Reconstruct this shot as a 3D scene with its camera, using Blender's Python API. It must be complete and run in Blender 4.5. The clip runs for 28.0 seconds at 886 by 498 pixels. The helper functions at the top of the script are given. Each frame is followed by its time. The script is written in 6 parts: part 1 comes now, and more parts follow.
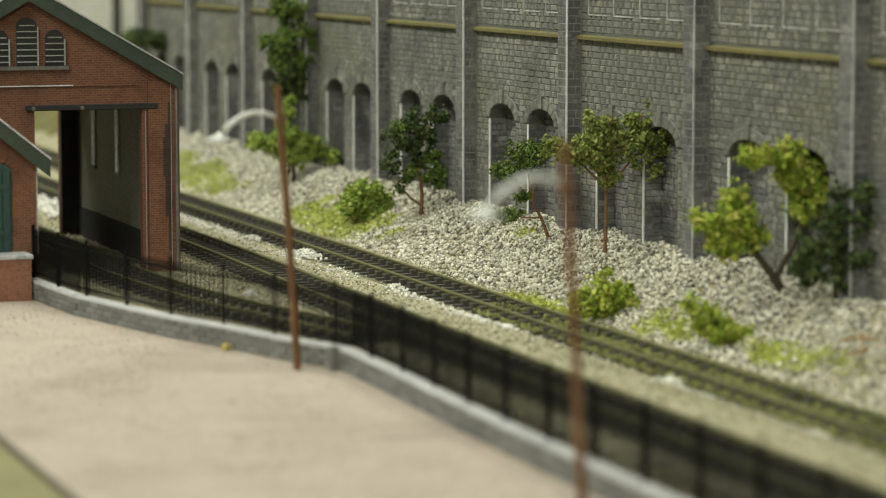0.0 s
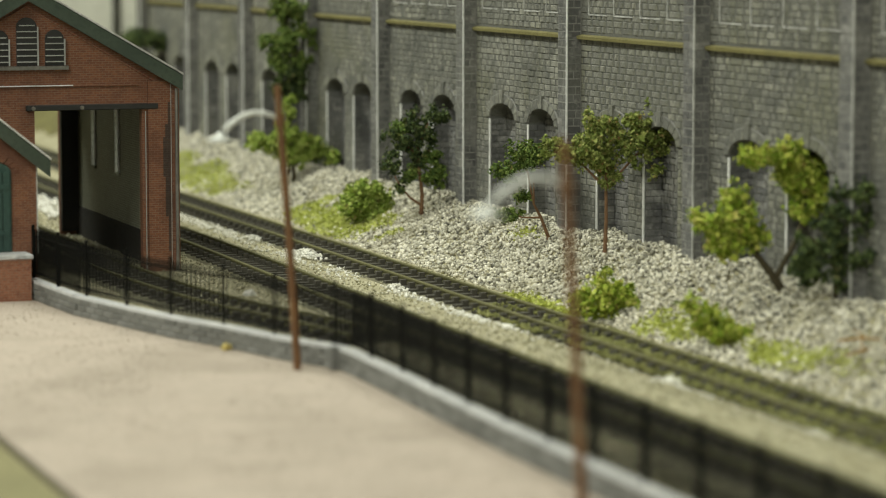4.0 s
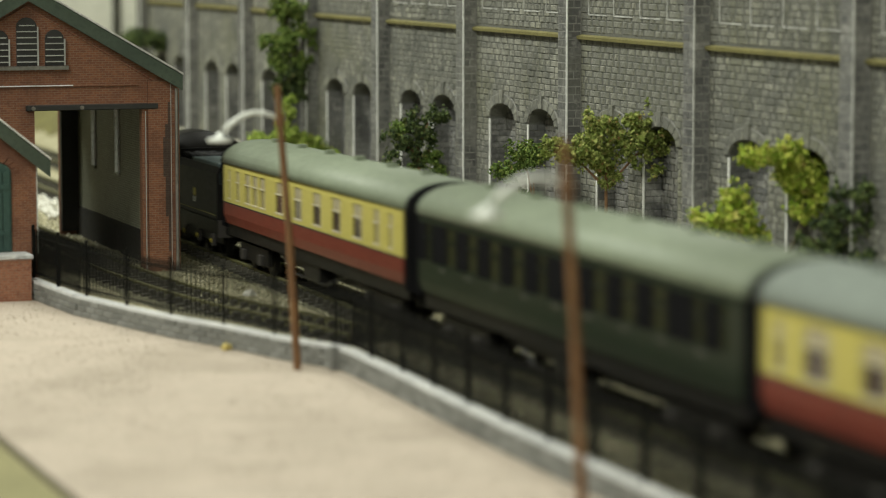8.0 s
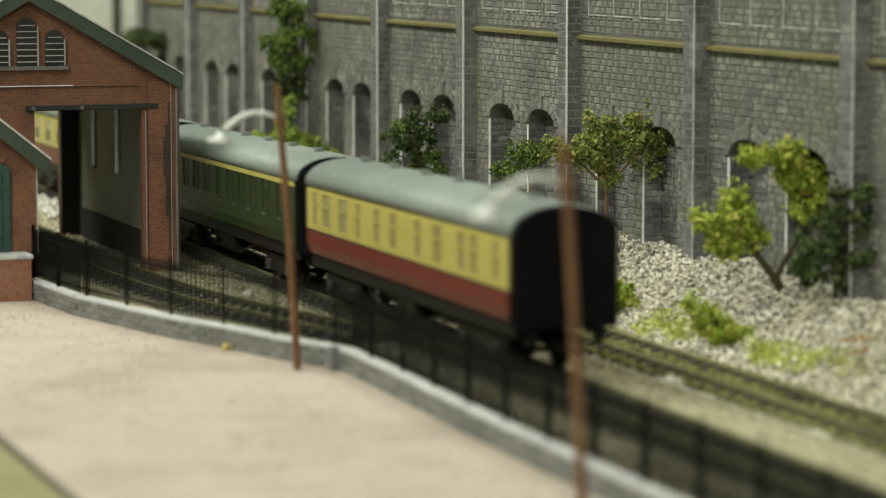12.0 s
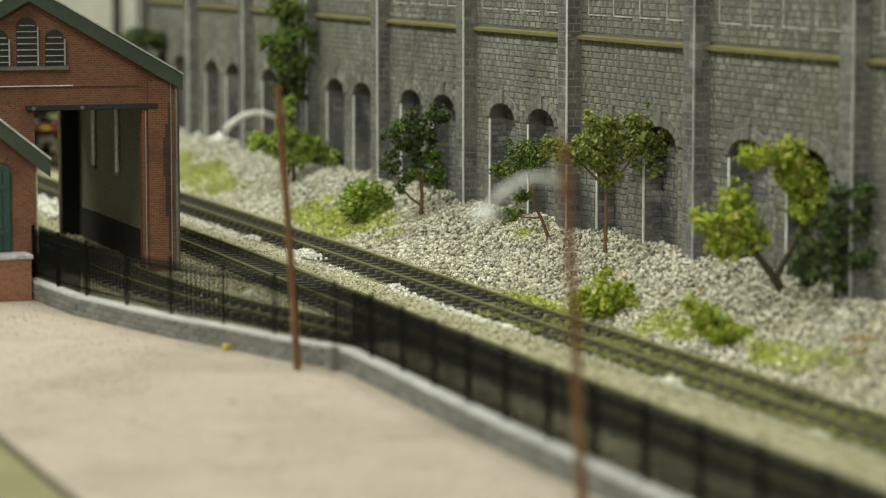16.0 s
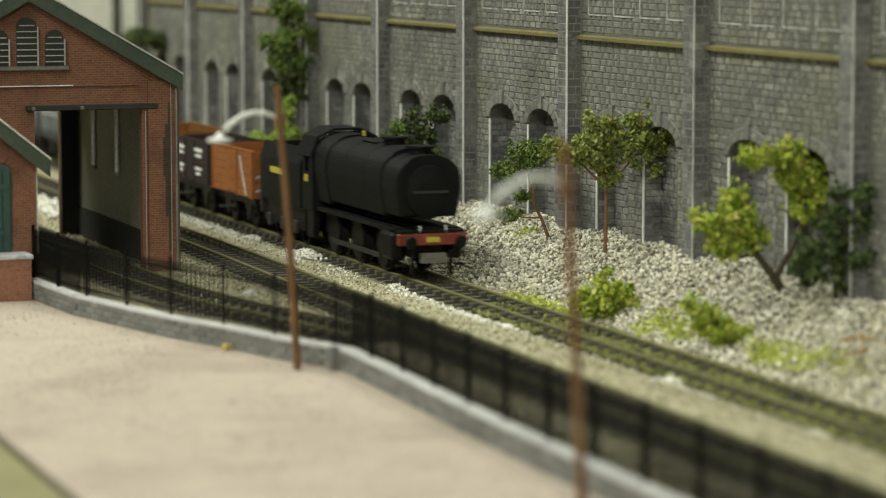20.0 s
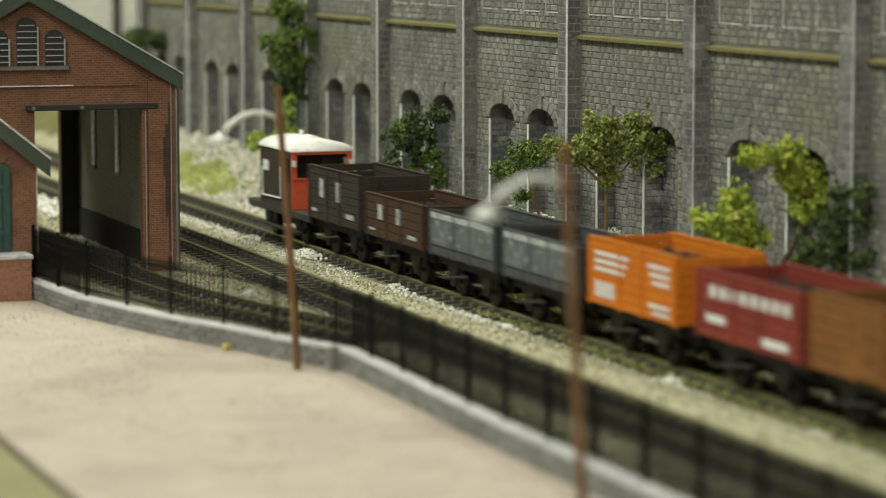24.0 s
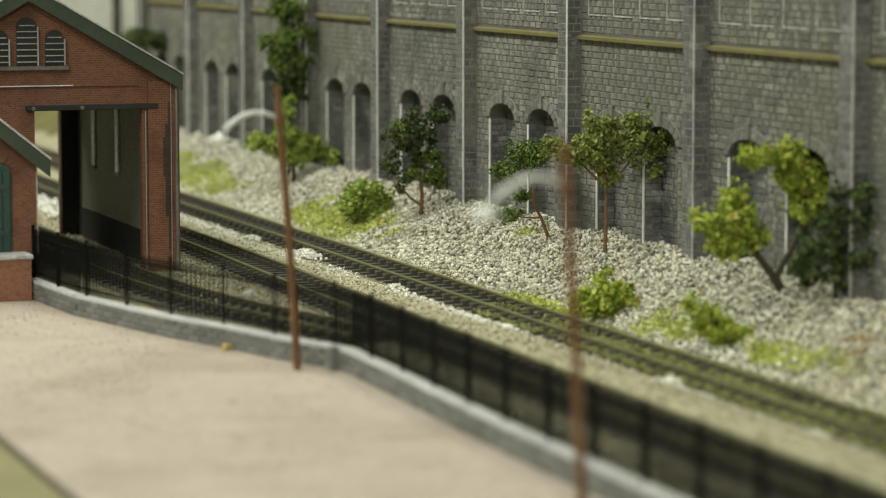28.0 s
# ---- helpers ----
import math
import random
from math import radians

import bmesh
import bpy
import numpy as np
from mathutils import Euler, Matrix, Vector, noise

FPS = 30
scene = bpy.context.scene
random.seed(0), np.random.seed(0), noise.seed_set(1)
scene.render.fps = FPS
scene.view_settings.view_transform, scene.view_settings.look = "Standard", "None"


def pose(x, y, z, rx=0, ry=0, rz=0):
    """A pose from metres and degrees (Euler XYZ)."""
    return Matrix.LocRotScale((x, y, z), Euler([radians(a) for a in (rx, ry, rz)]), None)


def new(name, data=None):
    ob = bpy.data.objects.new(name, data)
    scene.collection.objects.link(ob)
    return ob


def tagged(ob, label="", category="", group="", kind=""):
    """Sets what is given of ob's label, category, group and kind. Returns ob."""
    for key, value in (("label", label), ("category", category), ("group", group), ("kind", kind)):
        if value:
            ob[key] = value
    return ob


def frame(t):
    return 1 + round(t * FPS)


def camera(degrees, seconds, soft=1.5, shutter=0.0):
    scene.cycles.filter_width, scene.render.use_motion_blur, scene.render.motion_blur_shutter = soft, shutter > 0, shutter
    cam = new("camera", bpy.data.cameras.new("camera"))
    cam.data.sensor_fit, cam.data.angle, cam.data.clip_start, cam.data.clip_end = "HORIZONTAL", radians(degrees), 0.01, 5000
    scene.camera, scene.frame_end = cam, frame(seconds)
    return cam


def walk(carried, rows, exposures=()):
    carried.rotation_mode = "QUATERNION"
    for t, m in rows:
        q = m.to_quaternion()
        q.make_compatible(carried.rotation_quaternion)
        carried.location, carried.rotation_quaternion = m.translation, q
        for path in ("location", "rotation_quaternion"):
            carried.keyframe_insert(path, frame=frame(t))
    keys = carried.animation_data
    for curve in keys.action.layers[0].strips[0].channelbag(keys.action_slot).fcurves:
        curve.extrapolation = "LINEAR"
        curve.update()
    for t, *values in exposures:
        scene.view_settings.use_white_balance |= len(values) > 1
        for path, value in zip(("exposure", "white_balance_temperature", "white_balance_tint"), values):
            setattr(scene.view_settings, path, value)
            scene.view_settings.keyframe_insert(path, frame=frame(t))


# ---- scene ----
# A railway model on a table, about 1:76. x runs across the tracks, y along them, z = 0 is the top of the rails.
DEG = 17.23
cam = camera(DEG, 28.0, soft=1.15, shutter=0.7)
cam.data.dof.use_dof = True
cam.data.dof.focus_distance = 1.32
cam.data.dof.aperture_fstop = 12.8
EYE = pose(0, 0, 0.148, 83.92, 0, -19.76)
walk(cam, [(0, EYE), (28, EYE)],
     exposures=[(0, 0.0), (4.4, 0.0), (5.5, 0.06), (8, 0.15), (12.5, 0.15), (14.4, 0.0), (18, 0.0), (20, 0.09), (24.5, 0.12), (26.8, 0.03), (28, 0.0)])

# ---- light: ceiling tubes of the room ----
world = bpy.data.worlds.new("room_air")
scene.world = world
world.use_nodes = True
world.node_tree.nodes["Background"].inputs[0].default_value = (0.9, 0.92, 1.0, 1)
world.node_tree.nodes["Background"].inputs[1].default_value = 0.05


def tube_lamp(x, y, power, sx=0.25, sy=1.5):
    d = bpy.data.lights.new("tube_light", "AREA")
    d.shape, d.size, d.size_y = "RECTANGLE", sx, sy
    d.energy, d.color = power, (0.965, 1.0, 0.88)
    o = new("tube_light", d)
    o.matrix_world = pose(x, y, 1.42)
    return o


tube_lamp(-0.9, -0.1, 29)
tube_lamp(-1.0, -2.4, 43)
tube_lamp(-0.5, 1.9, 35)
tube_lamp(0.85, 1.3, 12)


# ---- materials ----
def nodes_of(m):
    m.use_nodes = True
    nt = m.node_tree
    return nt, nt.nodes, nt.links, nt.nodes["Principled BSDF"]


def noise_node(nt, scale, detail=4.0, rough=0.6):
    n = nt.nodes.new("ShaderNodeTexNoise")
    n.inputs["Scale"].default_value, n.inputs["Detail"].default_value = scale, detail
    n.inputs["Roughness"].default_value = rough
    tc = nt.nodes.new("ShaderNodeTexCoord")
    nt.links.new(tc.outputs["Object"], n.inputs["Vector"])
    return n


def ramp(nt, fac, stops):
    r = nt.nodes.new("ShaderNodeValToRGB")
    while len(r.color_ramp.elements) < len(stops):
        r.color_ramp.elements.new(0.5)
    for e, (p, c) in zip(r.color_ramp.elements, stops):
        e.position, e.color = p, (*c, 1)
    nt.links.new(fac, r.inputs[0])
    return r.outputs[0]


def blend(nt, a, b, fac, kind="MIX"):
    m = nt.nodes.new("ShaderNodeMix")
    m.data_type, m.blend_type = "RGBA", kind
    for s, v in ((m.inputs[6], a), (m.inputs[7], b), (m.inputs[0], fac)):
        if isinstance(v, (tuple, list)):
            s.default_value = (*v, 1)
        elif isinstance(v, (int, float)):
            s.default_value = v
        else:
            nt.links.new(v, s)
    return m.outputs[2]


def bump(nt, bsdf, height, strength, dist):
    b = nt.nodes.new("ShaderNodeBump")
    b.inputs["Strength"].default_value, b.inputs["Distance"].default_value = strength, dist
    nt.links.new(height, b.inputs["Height"])
    nt.links.new(b.outputs[0], bsdf.inputs["Normal"])


def mat(name, c1, c2=None, fine=900, coarse=60, rough=0.7, metal=0.0, relief=0.3, spots=None, spec=0.5):
    """Two-scale varied paint or earth. spots: a third colour in blotches."""
    m = bpy.data.materials.new(name)
    nt, ns, ln, b = nodes_of(m)
    c2 = c2 or tuple(c * 0.72 for c in c1)
    n1, n2 = noise_node(nt, fine), noise_node(nt, coarse, 3)
    col = blend(nt, c1, c2, ramp(nt, n2.outputs[0], [(0.35, (0, 0, 0)), (0.68, (1, 1, 1))]))
    dark = tuple(c * 0.78 for c in c2)
    col = blend(nt, col, dark, ramp(nt, n1.outputs[0], [(0.45, (0, 0, 0)), (0.75, (0.8, 0.8, 0.8))]))
    if spots:
        n3 = noise_node(nt, coarse * 2.3, 5)
        col = blend(nt, col, spots, ramp(nt, n3.outputs[0], [(0.56, (0, 0, 0)), (0.7, (0.8, 0.8, 0.8))]))
    ln.new(col, b.inputs["Base Color"])
    b.inputs["Metallic"].default_value = metal
    b.inputs["Specular IOR Level"].default_value = spec
    rr = nt.nodes.new("ShaderNodeMapRange")
    rr.inputs[3].default_value, rr.inputs[4].default_value = max(0.05, rough - 0.12), min(1, rough + 0.12)
    ln.new(n1.outputs[0], rr.inputs[0])
    ln.new(rr.outputs[0], b.inputs["Roughness"])
    if relief:
        bump(nt, b, n1.outputs[0], relief, 0.0006)
    return m


def piece_mat(name, stops, fine=1200, rough=0.85, relief=0.5, stain=(0.12, 0.12, 0.11), stain_at=0.6):
    """Pieces that differ one from the next: stones, gravel, leaves."""
    m = bpy.data.materials.new(name)
    nt, ns, ln, b = nodes_of(m)
    info, geo = ns.new("ShaderNodeObjectInfo"), ns.new("ShaderNodeNewGeometry")
    add = ns.new("ShaderNodeMath")
    add.operation = "ADD"
    ln.new(info.outputs["Random"], add.inputs[0])
    ln.new(geo.outputs["Random Per Island"], add.inputs[1])
    fr = ns.new("ShaderNodeMath")
    fr.operation = "FRACT"
    ln.new(add.outputs[0], fr.inputs[0])
    col = ramp(nt, fr.outputs[0], stops)
    n1, n2 = noise_node(nt, fine), noise_node(nt, 22, 4)
    col = blend(nt, col, tuple(c * 0.5 for c in stops[0][1]), ramp(nt, n1.outputs[0], [(0.45, (0, 0, 0)), (0.8, (0.7, 0.7, 0.7))]))
    col = blend(nt, col, stain, ramp(nt, n2.outputs[0], [(stain_at - 0.08, (0, 0, 0)), (stain_at + 0.15, (0.6, 0.6, 0.6))]))
    ln.new(col, b.inputs["Base Color"])
    b.inputs["Roughness"].default_value = rough
    b.inputs["Specular IOR Level"].default_value = 0.3
    bump(nt, b, n1.outputs[0], relief, 0.0005)
    return m


def rock_mat(name, stops, dirt=(0.10, 0.10, 0.095), moss=(0.20, 0.20, 0.12)):
    """Rough printed stone: each block its own tone, then mottling and long stains over all of them."""
    m = piece_mat(name, stops, fine=650, rough=0.9, relief=0.9, stain=dirt, stain_at=0.56)
    nt = m.node_tree
    b = nt.nodes["Principled BSDF"]
    col = b.inputs["Base Color"].links[0].from_socket
    n1, n2, n3 = noise_node(nt, 240, 4), noise_node(nt, 42, 5, 0.7), noise_node(nt, 17, 4)
    col = blend(nt, col, tuple(c * 1.7 for c in stops[-1][1]), ramp(nt, n1.outputs[0], [(0.55, (0, 0, 0)), (0.75, (0.55, 0.55, 0.55))]))
    col = blend(nt, col, dirt, ramp(nt, n2.outputs[0], [(0.47, (0, 0, 0)), (0.68, (0.75, 0.75, 0.75))]))
    n4 = noise_node(nt, 30, 4, 0.65)
    col = blend(nt, col, tuple(c * 1.35 for c in stops[-1][1]), ramp(nt, n4.outputs[0], [(0.55, (0, 0, 0)), (0.72, (0.6, 0.6, 0.6))]))
    col = blend(nt, col, moss, ramp(nt, n3.outputs[0], [(0.5, (0, 0, 0)), (0.7, (0.5, 0.5, 0.5))]))
    nt.links.new(col, b.inputs["Base Color"])
    return m


def brick_mat(name, c1, c2, mortar, bw=0.0031, bh=0.0011):
    m = bpy.data.materials.new(name)
    nt, ns, ln, b = nodes_of(m)
    tc, sp, ad, cb = ns.new("ShaderNodeTexCoord"), ns.new("ShaderNodeSeparateXYZ"), ns.new("ShaderNodeMath"), ns.new("ShaderNodeCombineXYZ")
    ln.new(tc.outputs["Object"], sp.inputs[0])
    ln.new(sp.outputs[0], ad.inputs[0])
    ln.new(sp.outputs[1], ad.inputs[1])
    ln.new(ad.outputs[0], cb.inputs[0])
    ln.new(sp.outputs[2], cb.inputs[1])
    t = ns.new("ShaderNodeTexBrick")
    ln.new(cb.outputs[0], t.inputs["Vector"])
    t.inputs["Scale"].default_value = 1.0
    t.inputs["Brick Width"].default_value, t.inputs["Row Height"].default_value = bw, bh
    t.inputs["Mortar Size"].default_value = 0.00017
    t.inputs["Mortar Smooth"].default_value = 0.3
    for k, c in (("Color1", c1), ("Color2", c2), ("Mortar", mortar)):
        t.inputs[k].default_value = (*c, 1)
    n1, n2 = noise_node(nt, 700), noise_node(nt, 35, 5)
    col = blend(nt, t.outputs[0], tuple(c * 0.45 for c in c1), ramp(nt, n1.outputs[0], [(0.5, (0, 0, 0)), (0.75, (0.75, 0.75, 0.75))]))
    col = blend(nt, col, tuple(c * 0.55 for c in c2), ramp(nt, n2.outputs[0], [(0.5, (0, 0, 0)), (0.72, (0.8, 0.8, 0.8))]))
    ln.new(col, b.inputs["Base Color"])
    b.inputs["Roughness"].default_value = 0.62
    bump(nt, b, t.outputs["Fac"], -0.35, 0.0003)
    return m


def glass_mat(name, col, rough=0.08, spec=0.6):
    m = bpy.data.materials.new(name)
    nt, ns, ln, b = nodes_of(m)
    b.inputs["Base Color"].default_value = (*col, 1)
    b.inputs["Roughness"].default_value = rough
    b.inputs["Specular IOR Level"].default_value = spec
    return m


M_EARTH = mat("tan_earth", (0.47, 0.435, 0.29), (0.33, 0.30, 0.18), 700, 60, 0.95, relief=0.9, spots=(0.2, 0.19, 0.08))
M_YARD = mat("yard_surface", (0.50, 0.42, 0.345), (0.45, 0.38, 0.31), 800, 45, 0.9, relief=0.9, spots=(0.39, 0.33, 0.265))
nt_, _, ln_, b_ = nodes_of(M_YARD)
pale_ = b_.inputs["Base Color"].links[0].from_socket
big_ = noise_node(nt_, 13, 3, 0.5)
ln_.new(blend(nt_, pale_, (0.34, 0.285, 0.225), ramp(nt_, big_.outputs[0], [(0.5, (0, 0, 0)), (0.66, (0.7, 0.7, 0.7))])), b_.inputs["Base Color"])
M_BED = mat("track_bed", (0.21, 0.195, 0.12), (0.12, 0.112, 0.068), 900, 50, 0.95, relief=0.9, spots=(0.2, 0.18, 0.09))
M_RAIL = mat("rusty_rail", (0.205, 0.195, 0.088), (0.135, 0.13, 0.058), 600, 40, 0.5, 0.25, 0.2)
M_SLEEPER = mat("sleeper_black", (0.055, 0.051, 0.040), (0.085, 0.078, 0.058), 900, 60, 0.75)
M_STONE = rock_mat("wall_stone", [(0, (0.155, 0.155, 0.135)), (0.3, (0.245, 0.244, 0.212)), (0.65, (0.20, 0.20, 0.175)), (1, (0.295, 0.290, 0.245))], (0.075, 0.077, 0.072))
# buttress colour; inside the arches its dark tone stands in for shade
M_STONE_DARK = rock_mat("buttress_and_arch_shade_stone", [(0, (0.13, 0.13, 0.128)), (0.4, (0.22, 0.218, 0.208)), (0.75, (0.17, 0.17, 0.165)), (1, (0.30, 0.295, 0.275))], (0.07, 0.07, 0.07), (0.17, 0.17, 0.13))
M_MORTAR = mat("wall_mortar", (0.14, 0.14, 0.122), (0.10, 0.10, 0.088), 800, 30, 0.9)
M_MORTAR_PALE = mat("pale_mortar", (0.33, 0.325, 0.30), (0.16, 0.158, 0.148), 800, 60, 0.9)
M_CARD = mat("bare_card_edge", (0.85, 0.85, 0.83), (0.72, 0.72, 0.7), 500, 90, 0.8, relief=0.1, spots=(0.5, 0.5, 0.48))
M_CARD_WORN = mat("worn_card_edge", (0.62, 0.62, 0.59), (0.34, 0.34, 0.32), 500, 140, 0.8, relief=0.1, spots=(0.28, 0.28, 0.26))
M_LEDGE = mat("ochre_ledge", (0.25, 0.225, 0.085), (0.19, 0.17, 0.065), 500, 45, 0.7, relief=0.2)
M_GRAVEL = piece_mat("grey_rubble", [(0, (0.14, 0.135, 0.11)), (0.22, (0.44, 0.42, 0.33)), (0.55, (0.78, 0.74, 0.60)), (1, (0.96, 0.92, 0.77))], stain=(0.30, 0.275, 0.17), stain_at=0.60)
M_WHITE_GRAVEL = piece_mat("pale_ballast", [(0, (0.55, 0.53, 0.44)), (0.45, (0.78, 0.76, 0.67)), (1, (0.92, 0.91, 0.84))], stain=(0.5, 0.47, 0.37), stain_at=0.6)
M_BRICK = brick_mat("red_brick", (0.24, 0.09, 0.040), (0.16, 0.056, 0.030), (0.23, 0.135, 0.09), 0.0029, 0.00104)
M_BRICK_PLINTH = brick_mat("orange_brick", (0.33, 0.125, 0.065), (0.27, 0.095, 0.05), (0.3, 0.19, 0.13))
M_SHED_IN = brick_mat("shed_inner_brick", (0.36, 0.365, 0.27), (0.30, 0.305, 0.22), (0.16, 0.16, 0.12))
M_SOOT = brick_mat("sooty_brick", (0.075, 0.040, 0.028), (0.055, 0.032, 0.024), (0.08, 0.06, 0.05), 0.0029, 0.00104)
M_SLAT = mat("grey_white_slat", (0.5, 0.5, 0.47), (0.36, 0.36, 0.34), 500, 60, 0.8)
M_SHED_DADO = mat("black_dado", (0.045, 0.042, 0.035), None, 600, 40, 0.85)
M_ROOFGREEN = mat("dark_green_paint", (0.058, 0.08, 0.058), (0.042, 0.06, 0.044), 500, 50, 0.55, relief=0.15)
M_SLATE = mat("roof_slate", (0.11, 0.125, 0.12), (0.08, 0.09, 0.09), 600, 60, 0.7)
M_BLACK = mat("black_iron", (0.022, 0.022, 0.022), (0.03, 0.03, 0.028), 700, 60, 0.55, relief=0.15)
M_FENCE = mat("fence_black", (0.008, 0.008, 0.0075), (0.012, 0.012, 0.010), 700, 60, 0.85, relief=0.1, spec=0.03)
M_DOORGREEN = mat("door_green", (0.035, 0.085, 0.07), (0.028, 0.065, 0.055), 500, 50, 0.55, relief=0.15)
M_LOWWALL = piece_mat("low_wall_stone", [(0, (0.15, 0.15, 0.14)), (0.5, (0.205, 0.205, 0.19)), (1, (0.255, 0.255, 0.24))], stain=(0.13, 0.13, 0.105), stain_at=0.52)
M_COPING = mat("pale_coping", (0.64, 0.64, 0.63), (0.48, 0.485, 0.485), 500, 50, 0.75, relief=0.3, spots=(0.3, 0.3, 0.31))
M_POST = mat("stained_post", (0.20, 0.098, 0.036), (0.12, 0.056, 0.022), 600, 70, 0.5, relief=0.3)
M_LAMP = mat("lamp_white", (0.76, 0.78, 0.74), (0.66, 0.68, 0.64), 500, 60, 0.4, relief=0.05)
M_KERB = mat("olive_timber", (0.27, 0.245, 0.115), (0.2, 0.185, 0.085), 300, 25, 0.7, relief=0.2)
M_GRASS = piece_mat("lime_grass", [(0, (0.36, 0.41, 0.07)), (0.5, (0.53, 0.58, 0.12)), (1, (0.68, 0.70, 0.24))], stain=(0.42, 0.42, 0.16), stain_at=0.58)
M_LEAF = piece_mat("green_leaves", [(0, (0.11, 0.15, 0.03)), (0.45, (0.25, 0.31, 0.07)), (0.88, (0.44, 0.47, 0.15)), (1, (0.30, 0.19, 0.07))], stain=(0.09, 0.12, 0.03), relief=0.2)
M_LEAF_MID = piece_mat("mid_green_leaves", [(0, (0.05, 0.09, 0.018)), (0.45, (0.125, 0.195, 0.035)), (0.95, (0.25, 0.32, 0.075)), (1, (0.2, 0.15, 0.05))], stain=(0.09, 0.12, 0.03), relief=0.2)
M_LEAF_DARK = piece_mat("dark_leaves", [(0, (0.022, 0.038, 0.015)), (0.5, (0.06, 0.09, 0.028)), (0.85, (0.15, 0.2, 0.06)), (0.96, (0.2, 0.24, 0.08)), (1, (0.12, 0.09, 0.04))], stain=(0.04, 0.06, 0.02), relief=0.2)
M_LEAF_BRIGHT = piece_mat("yellow_green_leaves", [(0, (0.15, 0.24, 0.02)), (0.4, (0.36, 0.47, 0.05)), (0.85, (0.60, 0.62, 0.12)), (0.95, (0.66, 0.63, 0.2)), (1, (0.42, 0.31, 0.07))], stain=(0.22, 0.28, 0.04), relief=0.2)
M_BARK = mat("orange_bark", (0.23, 0.125, 0.06), (0.16, 0.085, 0.042), 600, 60, 0.8)
M_BARK_DARK = mat("brown_bark", (0.085, 0.068, 0.034), (0.06, 0.05, 0.025), 600, 60, 0.85)
M_CREAM = mat("coach_cream", (0.49, 0.43, 0.115), (0.45, 0.39, 0.103), 500, 25, 0.35, relief=0.04, spec=0.22)
M_MAROON = mat("coach_crimson", (0.155, 0.03, 0.019), (0.13, 0.025, 0.016), 500, 25, 0.35, relief=0.04, spec=0.22)
M_GREEN = mat("coach_green", (0.008, 0.017, 0.008), (0.007, 0.014, 0.007), 500, 25, 0.38, relief=0.04, spec=0.22)
M_GREEN_BRIGHT = mat("coach_malachite_green", (0.016, 0.037, 0.008), (0.013, 0.030, 0.007), 500, 25, 0.33, relief=0.04, spec=0.35)
M_TENDER_TOP = mat("tender_top_blue_grey", (0.06, 0.09, 0.092), (0.04, 0.055, 0.055), 400, 60, 0.5, relief=0.2)
M_ROOFGREY = mat("coach_roof_grey", (0.225, 0.26, 0.23), (0.19, 0.22, 0.195), 300, 20, 0.55, relief=0.08)
M_ROOFGREEN2 = mat("coach_roof_green_grey", (0.20, 0.235, 0.165), (0.17, 0.20, 0.14), 300, 20, 0.55, relief=0.08)
M_LOCO = mat("loco_black", (0.006, 0.006, 0.006), (0.010, 0.009, 0.008), 400, 40, 0.45, relief=0.06, spec=0.16)
M_BELLOWS = mat("bellows_black", (0.005, 0.005, 0.006), (0.008, 0.008, 0.009), 400, 40, 0.85, relief=0.1, spec=0.04)
M_LOCO_MATT = mat("loco_weathered_black", (0.006, 0.006, 0.0063), (0.009, 0.009, 0.009), 400, 40, 0.6, relief=0.1, spec=0.15)
M_STEEL = mat("dull_steel", (0.3, 0.29, 0.27), (0.2, 0.19, 0.17), 400, 60, 0.45, 0.7, 0.1)
M_ROD = mat("oily_dark_steel", (0.045, 0.042, 0.037), (0.03, 0.028, 0.025), 400, 60, 0.5, 0.5, 0.1)
M_COAL = mat("coal", (0.013, 0.013, 0.014), (0.02, 0.02, 0.02), 400, 90, 0.6, relief=1.0, spec=0.15)
M_RED = mat("buffer_red", (0.29, 0.058, 0.030), (0.16, 0.035, 0.022), 500, 60, 0.45, relief=0.1)
M_YELLOW = mat("letter_yellow", (0.6, 0.5, 0.06), None, 500, 60, 0.5, relief=0.0)
M_LETTER = mat("letter_white", (0.75, 0.75, 0.72), (0.66, 0.66, 0.63), 500, 60, 0.6, relief=0.0)
M_GLASS = glass_mat("dark_window_glass", (0.05, 0.035, 0.03))
M_GLASS_DARK = glass_mat("dark_coach_glass", (0.024, 0.026, 0.009), 0.5, 0.12)
M_GLASS_GREEN = glass_mat("green_coach_glass", (0.03, 0.036, 0.011), 0.3)
M_VENT = glass_mat("hopper_glass", (0.34, 0.30, 0.20), 0.25)
M_FRAME = mat("pale_window_frame", (0.55, 0.5, 0.36), (0.5, 0.45, 0.32), 500, 50, 0.45, relief=0.0)
M_BLIND = glass_mat("drawn_blind_glass", (0.27, 0.235, 0.11), 0.2)
M_W_BAUXITE = mat("wagon_bauxite", (0.30, 0.105, 0.028), (0.24, 0.083, 0.024), 500, 50, 0.55, relief=0.15, spec=0.22)
M_W_TAN = mat("wagon_tan_brown", (0.24, 0.10, 0.026), (0.17, 0.07, 0.022), 500, 50, 0.6, relief=0.15, spec=0.22)
M_W_BLACK = mat("wagon_black", (0.035, 0.032, 0.03), (0.05, 0.045, 0.04), 500, 50, 0.6, relief=0.15, spec=0.22)
M_W_PLUM = mat("wagon_brown_black", (0.042, 0.028, 0.026), (0.03, 0.022, 0.022), 500, 50, 0.65, relief=0.15, spec=0.15)
M_W_RED = mat("wagon_red", (0.25, 0.045, 0.032), (0.19, 0.034, 0.026), 500, 50, 0.5, relief=0.12, spec=0.22)
